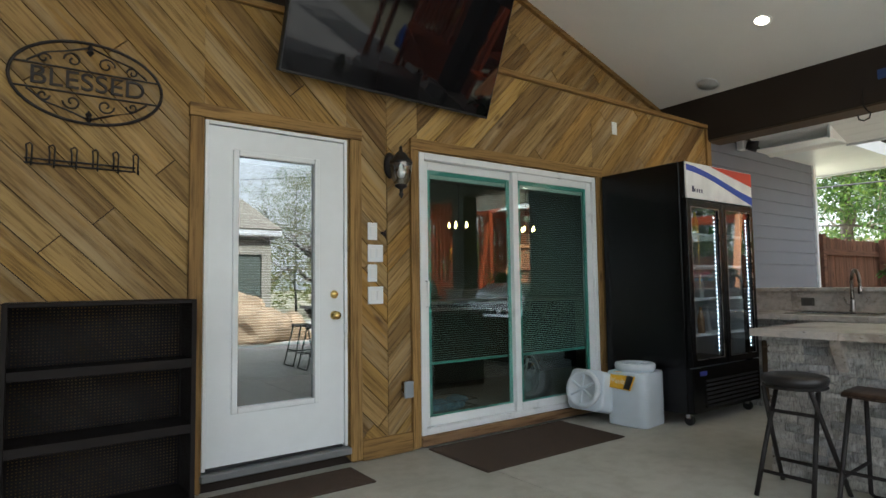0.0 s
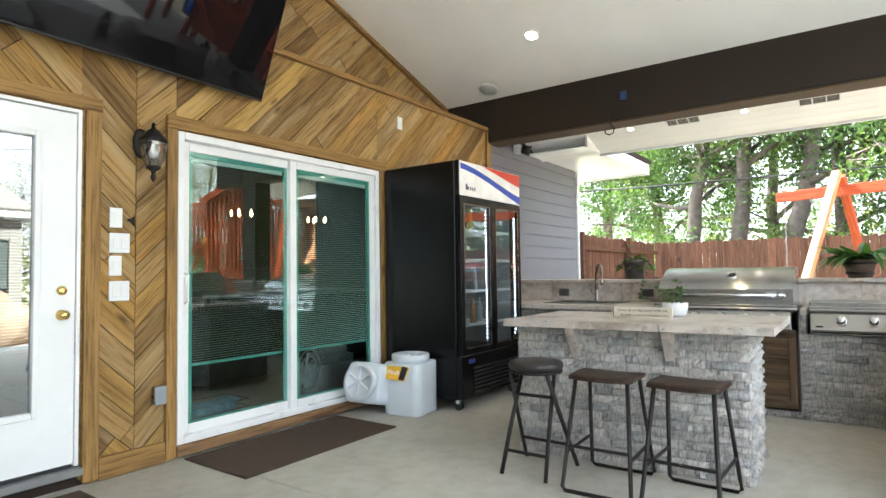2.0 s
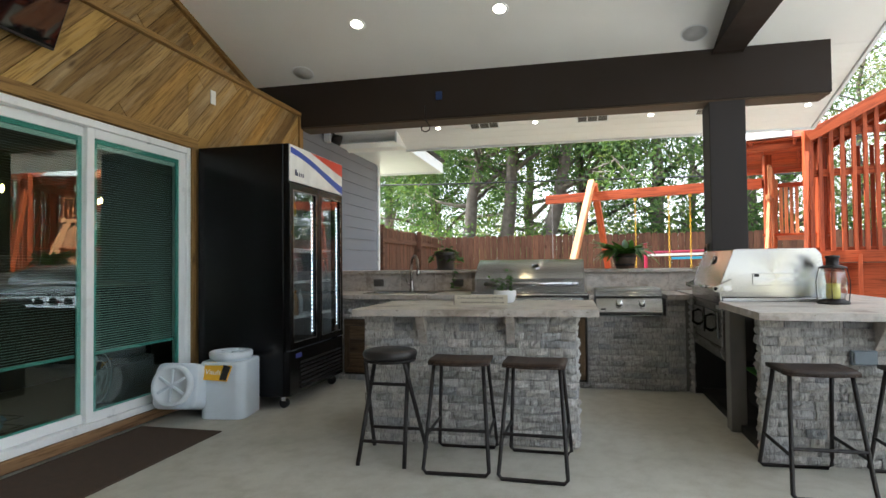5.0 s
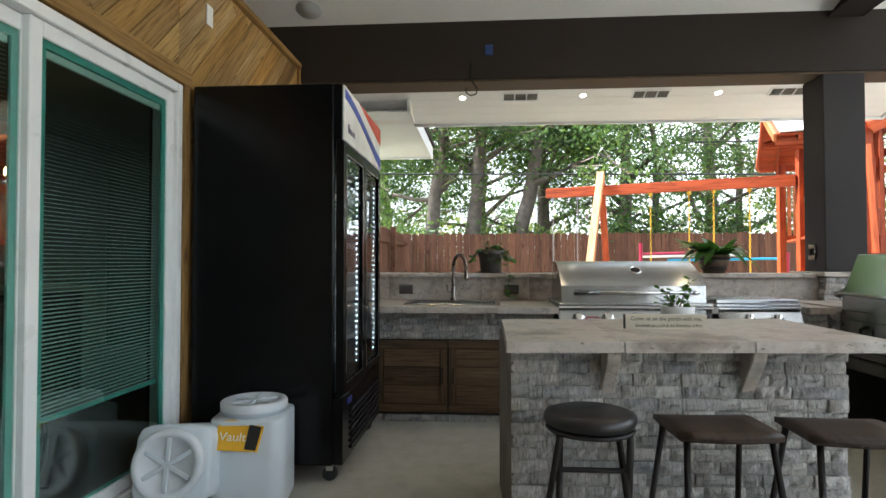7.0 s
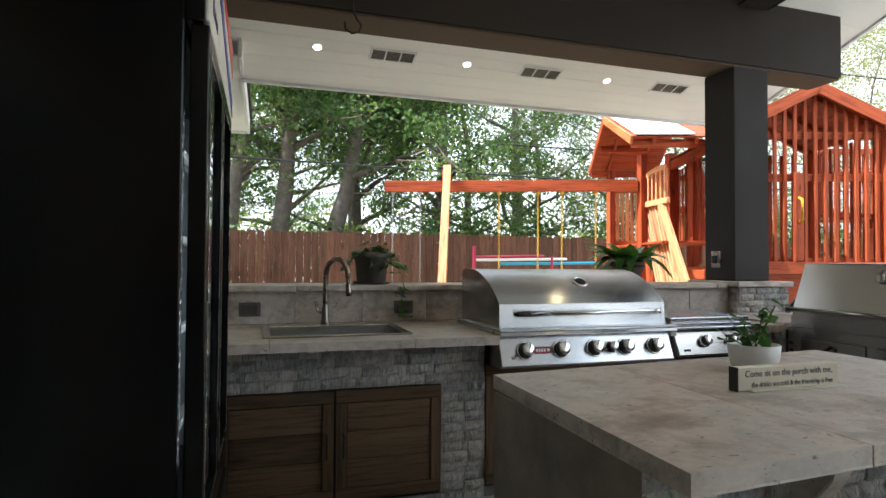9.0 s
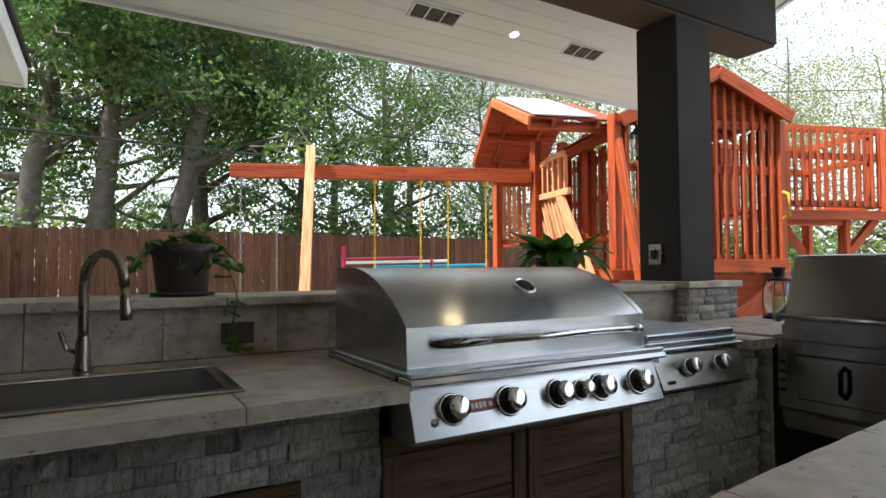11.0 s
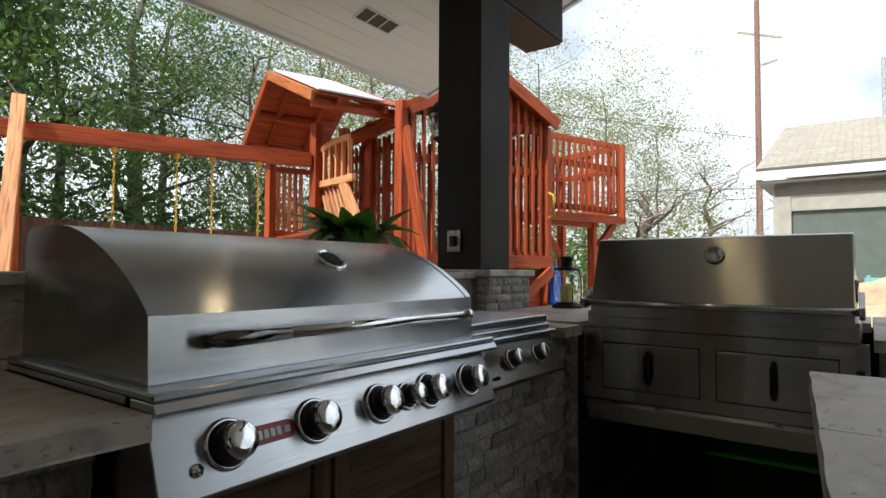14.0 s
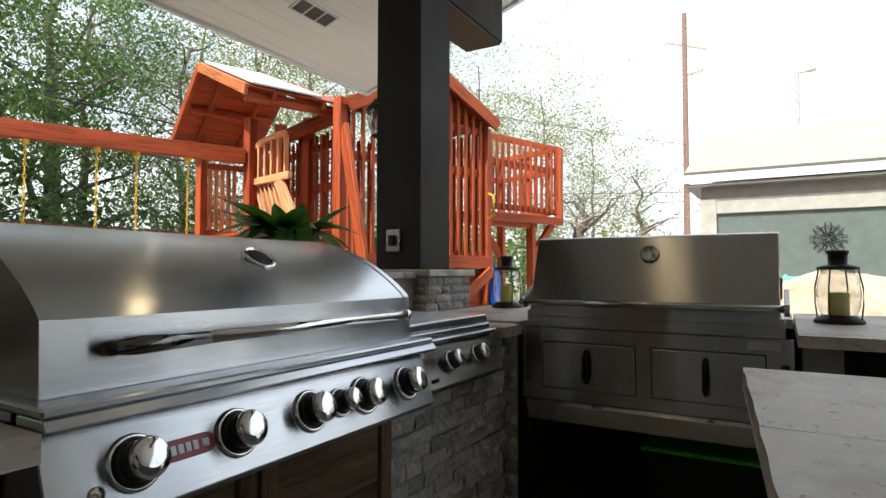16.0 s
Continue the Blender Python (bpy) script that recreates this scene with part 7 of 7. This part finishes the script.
sign = thing("iron_sign", "oval wrought-iron wall sign lettered BLESSED", "wall sign", at=wall_pose(0.808, 2.242))
A, B = 0.345, 0.215
part("frame", tube([(A * math.cos(2 * math.pi * k / 48), B * math.sin(2 * math.pi * k / 48), 0.012) for k in range(49)], 0.008, 6), black_iron, sign, "", True)
for yy in (0.062, -0.062):
    xx = A * math.sqrt(1 - (yy / B) ** 2)
    part("word_bar", tube([(-xx, yy, 0.012), (xx, yy, 0.012)], 0.0055, 6), black_iron, sign)
words("letters", "BLESSED", 0.145, black_iron, sign, pose(0, 0.0, 0.012) @ Matrix.Diagonal((0.98, 0.92, 1, 1)), 0.004)
for sx in (1, -1):
    for sy in (1, -1):
        part("scroll", tube(spiral(0.075 * sx, 0.110 * sy, 0.042, 1.2, 0 if sx > 0 else math.pi, sx * sy), 0.005, 5), black_iron, sign)
        part("scroll", tube(spiral(0.20 * sx, 0.095 * sy, 0.03, 1.1, 0 if sx < 0 else math.pi, -sx * sy), 0.005, 5), black_iron, sign)
        part("stem", tube([(0.01 * sx, 0.19 * sy, 0.012), (0.10 * sx, 0.155 * sy, 0.012), (0.20 * sx, 0.125 * sy, 0.012), (0.27 * sx, 0.07 * sy, 0.012)], 0.005, 5), black_iron, sign)
for sy in (1, -1):
    bud = lathe([(0.004, -0.03), (0.016, -0.012), (0.010, 0.0), (0.018, 0.012), (0.003, 0.032)], 8)
    part("bud", turned(bud, Matrix.Translation((0, 0.178 * sy, 0.012)) @ Matrix.Rotation(radians(90), 4, "X")), black_iron, sign)

hooks = thing("hook_rail", "black iron wall rail with six coat hooks", "coat rail", at=wall_pose(0.785, 1.795))
for z in (0.0, 0.022):
    part("rail", tube([(-0.245, z, 0.014), (0.245, z, 0.014)], 0.005, 6), black_iron, hooks)
for k in range(6):
    x = -0.235 + 0.094 * k
    part("hook", tube([(x, 0.0, 0.014), (x, 0.06, 0.016), (x - 0.004, 0.088, 0.02), (x + 0.012, 0.098, 0.025), (x + 0.022, 0.085, 0.028), (x + 0.02, 0.03, 0.03), (x + 0.018, -0.012, 0.04), (x + 0.018, -0.02, 0.055), (x + 0.018, 0.0, 0.065)], 0.0042, 6), black_iron, hooks, "", True)

# wall lamp
lampw = thing("wall_lamp", "black wall lantern with a clear glass bowl", "wall lamp", at=wall_pose(2.655, 1.955) @ Matrix.Scale(1.15, 4))
part("back_plate", turned(lathe([(0.05, 0), (0.055, 0.008), (0.04, 0.02), (0.01, 0.03)], 20), Matrix.Translation((-0.02, 0.05, 0)) @ Matrix.Diagonal((0.8, 1.5, 1, 1))), black_iron, lampw, "", True)
part("arm", tube([(-0.02, 0.05, 0.01), (-0.01, 0.075, 0.05), (0.0, 0.085, 0.10)], 0.010, 8), black_iron, lampw, "", True)
up90 = Matrix.Translation((0.0, 0, 0.105)) @ Matrix.Rotation(radians(-90), 4, "X")
part("cap", turned(lathe([(0.070, 0.045), (0.072, 0.055), (0.045, 0.085), (0.030, 0.11), (0.012, 0.12), (0.010, 0.145), (0.004, 0.155)], 20), up90), black_iron, lampw, "", True)
part("glass", turned(lathe([(0.066, 0.044), (0.064, 0.0), (0.055, -0.05), (0.035, -0.085)], 20, cap=False), up90), lamp_glass, lampw, "clear glass bowl", True)
part("finial", turned(lathe([(0.037, -0.083), (0.038, -0.095), (0.012, -0.11), (0.010, -0.13), (0.016, -0.14), (0.004, -0.165)], 16), up90), black_iron, lampw, "", True)
part("bulb", turned(lathe([(0.010, 0.04), (0.012, 0.02), (0.025, -0.01), (0.018, -0.035), (0.003, -0.042)], 14), up90), white_vinyl, lampw, "", True)
lamp2 = copy_thing(lampw, Matrix(((0, 0, 1, 7.135), (1, 0, 0, -0.56), (0, 1, 0, 2.05), (0, 0, 0, 1))))
lamp2["label"] = "black lantern with a clear glass bowl on the column"

for x, z, gangs in ((2.493, 1.539, 1), (2.515, 1.387, 2), (2.491, 1.250, 1), (2.515, 1.098, 2)):
    sp = thing("light_switch", "white %s light switch plate on the wood wall" % ("double" if gangs == 2 else "single"), "light switch", "light switches by the door", at=wall_pose(x, z, WALL_Y - 0.012))
    w = 0.037 if gangs == 1 else 0.060
    part("plate", box(-w, -0.060, 0, w, 0.060, 0.008, 0.003), white_paint, sp)
    for g in range(gangs):
        cx = 0 if gangs == 1 else (-0.024 + 0.048 * g)
        part("rocker", box(cx - 0.016, -0.033, 0.0081, cx + 0.016, 0.033, 0.012, 0.002), white_vinyl, sp)
blank = thing("blank_plate", "small white blank cover plate high on the wall", "cover plate", at=wall_pose(5.17, 2.665, WALL_Y - 0.012))
part("plate", box(-0.037, -0.062, 0, 0.037, 0.062, 0.008, 0.003), white_paint, blank)
ow = thing("outdoor_outlet", "grey weatherproof outlet box low on the wall", "outlet", at=wall_pose(2.752, 0.436, WALL_Y - 0.012))
part("box", box(-0.035, -0.055, 0, 0.035, 0.055, 0.04, 0.004), nickel, ow)
part("cover", box(-0.038, -0.058, 0.0405, 0.038, 0.058, 0.052, 0.005), plain("grey_outlet", (0.28, 0.31, 0.34), 0.5), ow)
psw = thing("column_switch", "weatherproof switch cover on the dark column", "switch")
part("cover", box(6.955, -0.3795, 1.205, 7.055, -0.364, 1.335, 0.004), nickel, psw)
part("toggle", box(6.985, -0.3635, 1.24, 7.025, -0.344, 1.30, 0.004), charcoal_paint, psw)
kb = thing("key_bracket", "tiny dark hook beside the switches", "hook", at=wall_pose(2.56, 1.53, WALL_Y - 0.012))
part("hook", box(0, -0.008, 0, 0.03, 0.008, 0.02, 0.002), black_iron, kb)

# perforated metal rack by the door
rack_black = plain("rack_black", (0.013, 0.010, 0.009), 0.75, vary=0.25, scale=9.0, bumpy=0.2, spec=0.25)
rack = thing("shelf_rack", "black perforated metal storage rack with three shelves", "shelf rack")
RX0, RX1, RY0, RY1, RH = 0.48, 1.285, 3.755, 4.07, 1.105
for x in (RX0, RX1 - 0.025):
    for y in (RY0, RY1 - 0.025):
        part("post", box(x, y, 0, x + 0.025, y + 0.025, RH, 0.003), rack_black, rack)


def mesh_sheet(x0, z0, x1, z1, pitch=0.0165, wire=0.0095):
    """Perforated sheet: crossed strips, in local xy."""
    bm = bmesh.new()
    x = x0
    while x < x1:
        box(x, z0, 0, x + wire, z1, 0.0016, bm=bm)
        x += pitch
    z = z0
    while z < z1:
        box(x0, z, 0.0002, x1, z + wire, 0.0018, bm=bm)
        z += pitch
    return bm


bk = tagged(part("back_mesh", mesh_sheet(0, 0, RX1 - RX0 - 0.05, RH - 0.06), rack_black, rack, "perforated black sheet", at=Matrix(((1, 0, 0, RX0 + 0.025), (0, 0, -1, RY1 - 0.004), (0, 1, 0, 0.05), (0, 0, 0, 1)))), kind="stuff")
for x in (RX0 + 0.01, RX1 - 0.015):
    tagged(part("side_mesh", mesh_sheet(0, 0, RY1 - RY0 - 0.05, RH - 0.06), rack_black, rack, at=Matrix(((0, 0, 1, x), (1, 0, 0, RY0 + 0.025), (0, 1, 0, 0.05), (0, 0, 0, 1)))), kind="stuff")
for z in (0.08, 0.44, 0.77, RH - 0.02):
    part("shelf", box(RX0 + 0.002, RY0 + 0.002, z, RX1 - 0.002, RY1 - 0.002, z + 0.02, 0.003), rack_black, rack)
    if z < 1:
        part("shelf_lip", box(RX0 + 0.026, RY0 - 0.006, z - 0.01, RX1 - 0.026, RY0 + 0.0015, z + 0.035, 0.002), rack_black, rack)

# ceiling fittings
def on_ceiling(x, y):
    a = math.atan(SLOPE)
    return Matrix.Translation((x, y, roof_z(x))) @ Matrix.Rotation(a, 4, "Y") @ Matrix.Rotation(math.pi, 4, "X")


def downlight(x, y, r, lit, group):
    d = thing("downlight", "small round recessed ceiling light", "ceiling light", group, on_ceiling(x, y))
    part("ring", lathe([(r, 0.0005), (r, 0.004), (r * 0.8, 0.006), (r * 0.72, 0.003)], 28, cap=False), white_paint, d, "", True)
    part("lens", lathe([(r * 0.72, 0.0008), (r * 0.72, 0.0025), (0.002, 0.0028)], 28), lamp_glow if lit else white_vinyl, d, "glowing lens" if lit else "", True)


for y in (3.04, 1.61, 0.18):
    downlight(6.0, y, 0.085, True, "vault downlights")
for y in (2.665, 1.41, 0.035, -1.66):
    downlight(7.905, y, 0.045, True, "soffit downlights")
for x, y in ((6.635, 3.938), (6.575, -0.21)):
    sp = thing("ceiling_speaker", "round white flush ceiling speaker", "speaker", "ceiling speakers", on_ceiling(x, y))
    part("bezel", lathe([(0.125, 0.0005), (0.125, 0.005), (0.115, 0.008), (0.11, 0.004)], 32), white_paint, sp, "", True)
    part("grille", lathe([(0.11, 0.0008), (0.11, 0.004), (0.002, 0.006)], 32), plain("speaker_grille", (0.55, 0.55, 0.54), 0.7, bumpy=0.5, grain=500.0), sp, "", True)
for y in (2.055, 0.715, -0.655):
    vt = thing("soffit_vent", "louvred soffit vent with three dark bays", "vent", "soffit vents", on_ceiling(7.905, y))
    W, H = 0.19, 0.075
    part("backing", box(-H + 0.01, -W + 0.01, 0.0003, H - 0.01, W - 0.01, 0.001), dark_inside, vt)
    fr = bmesh.new()
    for x0, x1, y0, y1 in ((-H, -H + 0.016, -W, W), (H - 0.016, H, -W, W), (-H + 0.016, H - 0.016, -W, -W + 0.016), (-H + 0.016, H - 0.016, W - 0.016, W), (-H + 0.016, H - 0.016, -0.068, -0.056), (-H + 0.016, H - 0.016, 0.056, 0.068)):
        box(x0, y0, 0.001, x1, y1, 0.008, 0.001, bm=fr)
    part("frame", fr, white_paint, vt)
    for k in range(7):
        x = -H + 0.024 + 0.0165 * k
        part("slat", box(x, -W + 0.016, 0.002, x + 0.004, W - 0.016, 0.006), plain("vent_slat", (0.34, 0.32, 0.28), 0.7) if "vent_slat" not in bpy.data.materials else bpy.data.materials["vent_slat"], vt)

hk = thing("ceiling_hook", "black iron hook hanging under the beam", "hook")
hx, hy = 6.80, 2.55
part("shank", tube([(hx, hy, 2.92), (hx, hy, 2.775), (hx, hy - 0.025, 2.72), (hx, hy - 0.055, 2.685), (hx, hy - 0.045, 2.64), (hx, hy, 2.625), (hx, hy + 0.04, 2.645), (hx, hy + 0.045, 2.69)], 0.007, 8), black_iron, hk, "", True)
bx = thing("cable_box", "small blue electrical box on the beam face", "electrical box")
part("box", box(6.808, 2.36, 2.98, 6.8215, 2.43, 3.07, 0.003), plain("box_blue", (0.02, 0.05, 0.16), 0.5), bx)
fl = thing("flood_light", "small dark flood lamp under the eave", "flood light")
part("body", tube([(7.55, 3.99, 2.80), (7.62, 3.90, 2.77)], 0.05, 14, taper=[0.05, 0.07]), black_iron, fl, "", True)
part("mount", box(7.50, 4.0, 2.75, 7.62, 4.085, 2.86, 0.005), white_paint, fl)

# lanterns on the side counter
def lantern(at):
    l = thing("candle_lantern", "black metal and glass lantern with a yellow candle", "lantern", "counter lanterns", at=at)
    part("base", lathe([(0.085, 0), (0.088, 0.006), (0.082, 0.018), (0.065, 0.024), (0.06, 0.03)], 28), black_iron, l, "", True)
    part("glass", lathe([(0.060, 0.031), (0.074, 0.07), (0.077, 0.12), (0.070, 0.18), (0.058, 0.215), (0.056, 0.212), (0.068, 0.178), (0.075, 0.12), (0.072, 0.07), (0.058, 0.031)], 28, cap=False), lantern_glass, l, "clear glass chimney", True).visible_shadow = False
    part("cap", lathe([(0.072, 0.214), (0.074, 0.222), (0.05, 0.232), (0.034, 0.235), (0.034, 0.275), (0.04, 0.278), (0.038, 0.290), (0.004, 0.294)], 28), black_iron, l, "", True)
    cd = bmesh.new()
    join(cd, lathe([(0.036, 0.031), (0.037, 0.04), (0.037, 0.12), (0.033, 0.122), (0.028, 0.112), (0.002, 0.11)], 24))
    part("candle", cd, plain("candle_wax", (0.65, 0.55, 0.10), 0.5) if "candle_wax" not in bpy.data.materials else bpy.data.materials["candle_wax"], l, "yellow pillar candle", True)
    for k in range(4):
        a = math.pi / 4 + math.pi / 2 * k
        c, s = math.cos(a), math.sin(a)
        part("guard", tube([(0.078 * c, 0.078 * s, 0.012), (0.086 * c, 0.086 * s, 0.08), (0.086 * c, 0.086 * s, 0.14), (0.07 * c, 0.07 * s, 0.218)], 0.003, 6), black_iron, l)
    return l


lan = lantern(pose(6.545, -0.93, SZ) @ Matrix.Scale(1.08, 4))
copy_thing(lan, pose(4.87, -0.68, SZ, 0, 0, 20) @ Matrix.Scale(1.0, 4))


# plants
def fern_leaf(base, direction, length, width, droop, rng, n=7):
    """One strap leaf arching out of the pot."""
    verts, faces = [], []
    d = Vector(direction).normalized()
    side = d.cross(Vector((0, 0, 1))).normalized()
    for k in range(n + 1):
        f = k / n
        p = Vector(base) + d * (length * f) + Vector((0, 0, length * (0.75 * f - droop * f * f)))
        w = width * math.sin(math.pi * min(0.97, 0.12 + 0.86 * f)) * 0.5
        verts += [p - side * w, p + Vector((0, 0, -w * 0.35)), p + side * w]
    for k in range(n):
        i = 3 * k
        faces += [(i, i + 1, i + 4, i + 3), (i + 1, i + 2, i + 5, i + 4)]
    return verts, faces


def leafy(name, centre, count, length, width, rng, droop=(0.6, 1.3), parent=None):
    V, F = [], []
    for _ in range(count):
        a = rng.uniform(0, 2 * math.pi)
        v, f = fern_leaf((centre[0] + rng.gauss(0, 0.03), centre[1] + rng.gauss(0, 0.03), centre[2]), (math.cos(a), math.sin(a), 0), length * rng.uniform(0.55, 1.15), width * rng.uniform(0.7, 1.2), rng.uniform(*droop), rng)
        o = len(V)
        V += v
        F += [tuple(i + o for i in q) for q in f]
    me = bpy.data.meshes.new(name)
    me.from_pydata([tuple(q) for q in V], [], F)
    me.materials.append(house_leaf)
    for p in me.polygons:
        p.use_smooth = True
    ob = new(name, me)
    ob.parent = parent
    return ob


def heart_leaves(name, stems, size, rng, parent):
    """Heart-shaped leaves strung along stems."""
    V, F = [], []
    for s in stems:
        for p in s[1:]:
            for _ in range(2):
                c = Vector(p) + Vector((rng.gauss(0, 0.015), rng.gauss(0, 0.015), rng.gauss(0, 0.015)))
                a = Vector((rng.uniform(-1, 1), rng.uniform(-1, 1), rng.uniform(-0.9, 0.3))).normalized()
                b = a.cross(Vector((rng.uniform(-0.4, 0.4), rng.uniform(-0.4, 0.4), 1))).normalized()
                n = a.cross(b)
                l = size * rng.uniform(0.6, 1.2)
                shape = ((0, 0), (-0.12, 0.28), (0.1, 0.45), (0.5, 0.34), (1.0, 0.0), (0.5, -0.34), (0.1, -0.45), (-0.12, -0.28))
                o = len(V)
                V += [c + a * (l * u) + b * (l * w) + n * (l * 0.3 * abs(w)) for u, w in shape]
                F += [(o, o + 1, o + 2, o + 3), (o, o + 3, o + 4), (o, o + 4, o + 5), (o, o + 5, o + 6, o + 7)]
    me = bpy.data.meshes.new(name)
    me.from_pydata([tuple(q) for q in V], [], F)
    me.materials.append(house_leaf)
    ob = new(name, me)
    ob.parent = parent
    return ob


rp = random.Random(8)
terracotta = plain("dark_pot", (0.045, 0.038, 0.034), 0.5)
barrel = plain("barrel_pot", (0.10, 0.065, 0.045), 0.6, vary=0.3)
soil = plain("potting_soil", (0.03, 0.022, 0.016), 0.95, bumpy=0.9, grain=60.0)
fern = thing("potted_fern", "bushy dark green plant in a half-barrel pot on the ledge", "potted plant")
FC = (7.02, 0.44, 1.089)
part("pot", lathe([(0.085, 0), (0.115, 0.10), (0.12, 0.155), (0.112, 0.157), (0.105, 0.14)], 26), barrel, fern, "", True, pose(*FC))
for z in (0.03, 0.115):
    part("hoop", lathe([(0.094 + z * 0.25, z), (0.097 + z * 0.25, z + 0.003), (0.099 + z * 0.25, z + 0.018), (0.094 + z * 0.25, z + 0.02)], 26, cap=False), black_iron, fern, "", True, pose(*FC))
part("soil", lathe([(0.108, 0.135), (0.1, 0.142), (0.002, 0.148)], 20), soil, fern, "", True, pose(*FC))
leafy("leaves", (FC[0], FC[1], FC[2] + 0.145), 70, 0.33, 0.075, rp, droop=(0.2, 1.15), parent=fern)

ivy = thing("potted_ivy", "trailing vine in a dark pot on the ledge", "potted plant")
IC = (7.0, 2.38, 1.089)
part("pot", lathe([(0.088, 0), (0.094, 0.03), (0.108, 0.15), (0.118, 0.165), (0.120, 0.20), (0.112, 0.202), (0.104, 0.18)], 26), terracotta, ivy, "", True, pose(*IC))
part("saucer", lathe([(0.07, 0.0003), (0.115, 0.003), (0.12, 0.016), (0.11, 0.016)], 26), terracotta, ivy, "", True, pose(*IC))
part("soil", lathe([(0.105, 0.178), (0.002, 0.188)], 20), soil, ivy, "", True, pose(*IC))
stems = []
for k in range(12):
    a = rp.uniform(0, 2 * math.pi)
    L = rp.uniform(0.10, 0.2)
    stems.append([Vector((IC[0], IC[1], IC[2] + 0.185)) + Vector((math.cos(a) * L * f, math.sin(a) * L * f, 0.10 * f - 0.18 * f * f + 0.05 * rp.random())) for f in (0, 0.35, 0.7, 1.0)])
stems.append([Vector((6.95, 2.30, 1.28)), Vector((6.80, 2.24, 1.18)), Vector((6.76, 2.22, 1.08)), Vector((6.74, 2.24, 1.0)), Vector((6.73, 2.26, 0.93)), Vector((6.70, 2.22, 0.89))])
stems.append([Vector((7.0, 2.40, 1.27)), Vector((7.0, 2.42, 1.36)), Vector((7.01, 2.43, 1.44))])
vine = plain("vine_stem", (0.07, 0.09, 0.03), 0.6)
for s in stems:
    part("stem", tube(s, 0.003, 5), vine, ivy)
heart_leaves("leaves", stems, 0.06, rp, ivy)

pot = thing("island_plant", "leafy plant in a small white pot on the island", "potted plant")
PC = (4.86, 1.46, 0.8725)
part("pot", lathe([(0.058, 0), (0.070, 0.010), (0.079, 0.05), (0.082, 0.086), (0.080, 0.088), (0.075, 0.086), (0.072, 0.07)], 30), plain("white_ceramic", (0.72, 0.73, 0.74), 0.35, vary=0.04), pot, "", True, pose(*PC))
part("soil", lathe([(0.073, 0.070), (0.002, 0.076)], 20), soil, pot, "", True, pose(*PC))
stems = []
for k in range(9):
    a = rp.uniform(0, 2 * math.pi)
    L = rp.uniform(0.03, 0.10)
    h = rp.uniform(0.06, 0.17)
    stems.append([Vector((PC[0], PC[1], PC[2] + 0.06)) + Vector((math.cos(a) * L * f, math.sin(a) * L * f, h * f)) for f in (0, 0.5, 0.8, 1.0)])
for s in stems:
    part("stem", tube(s, 0.002, 5), vine, pot)
heart_leaves("leaves", stems, 0.036, rp, pot)

porch = thing("porch_sign", "small cream wooden block sign with dark lettering", "sign", at=Matrix(((0, 0, -1, 4.597), (-1, 0, 0, 1.60), (0, 1, 0, 0.9035), (0, 0, 0, 1))))
cream = plain("cream_board", (0.62, 0.57, 0.46), 0.7, vary=0.1)
part("block", box(-0.185, -0.030, -0.03, 0.185, 0.036, 0.0, 0.002), cream, porch)
part("edge", box(-0.188, -0.031, -0.031, -0.1855, 0.037, 0.001), black_plastic, porch)
words("first_line", "Come sit on the porch with me,", 0.0265, black_plastic, porch, pose(0.0, 0.017, 0.0004) @ Matrix.Diagonal((0.93, 1, 1, 1)), 0.0005)
words("second_line", "the drinks are cold & the friendship is free", 0.0215, black_plastic, porch, pose(0.012, -0.014, 0.0004) @ Matrix.Diagonal((0.82, 1, 1, 1)), 0.0005)
part("foot", box(-0.15, -0.031, 0.0003, 0.18, -0.027, 0.02, 0.001), cream, porch)
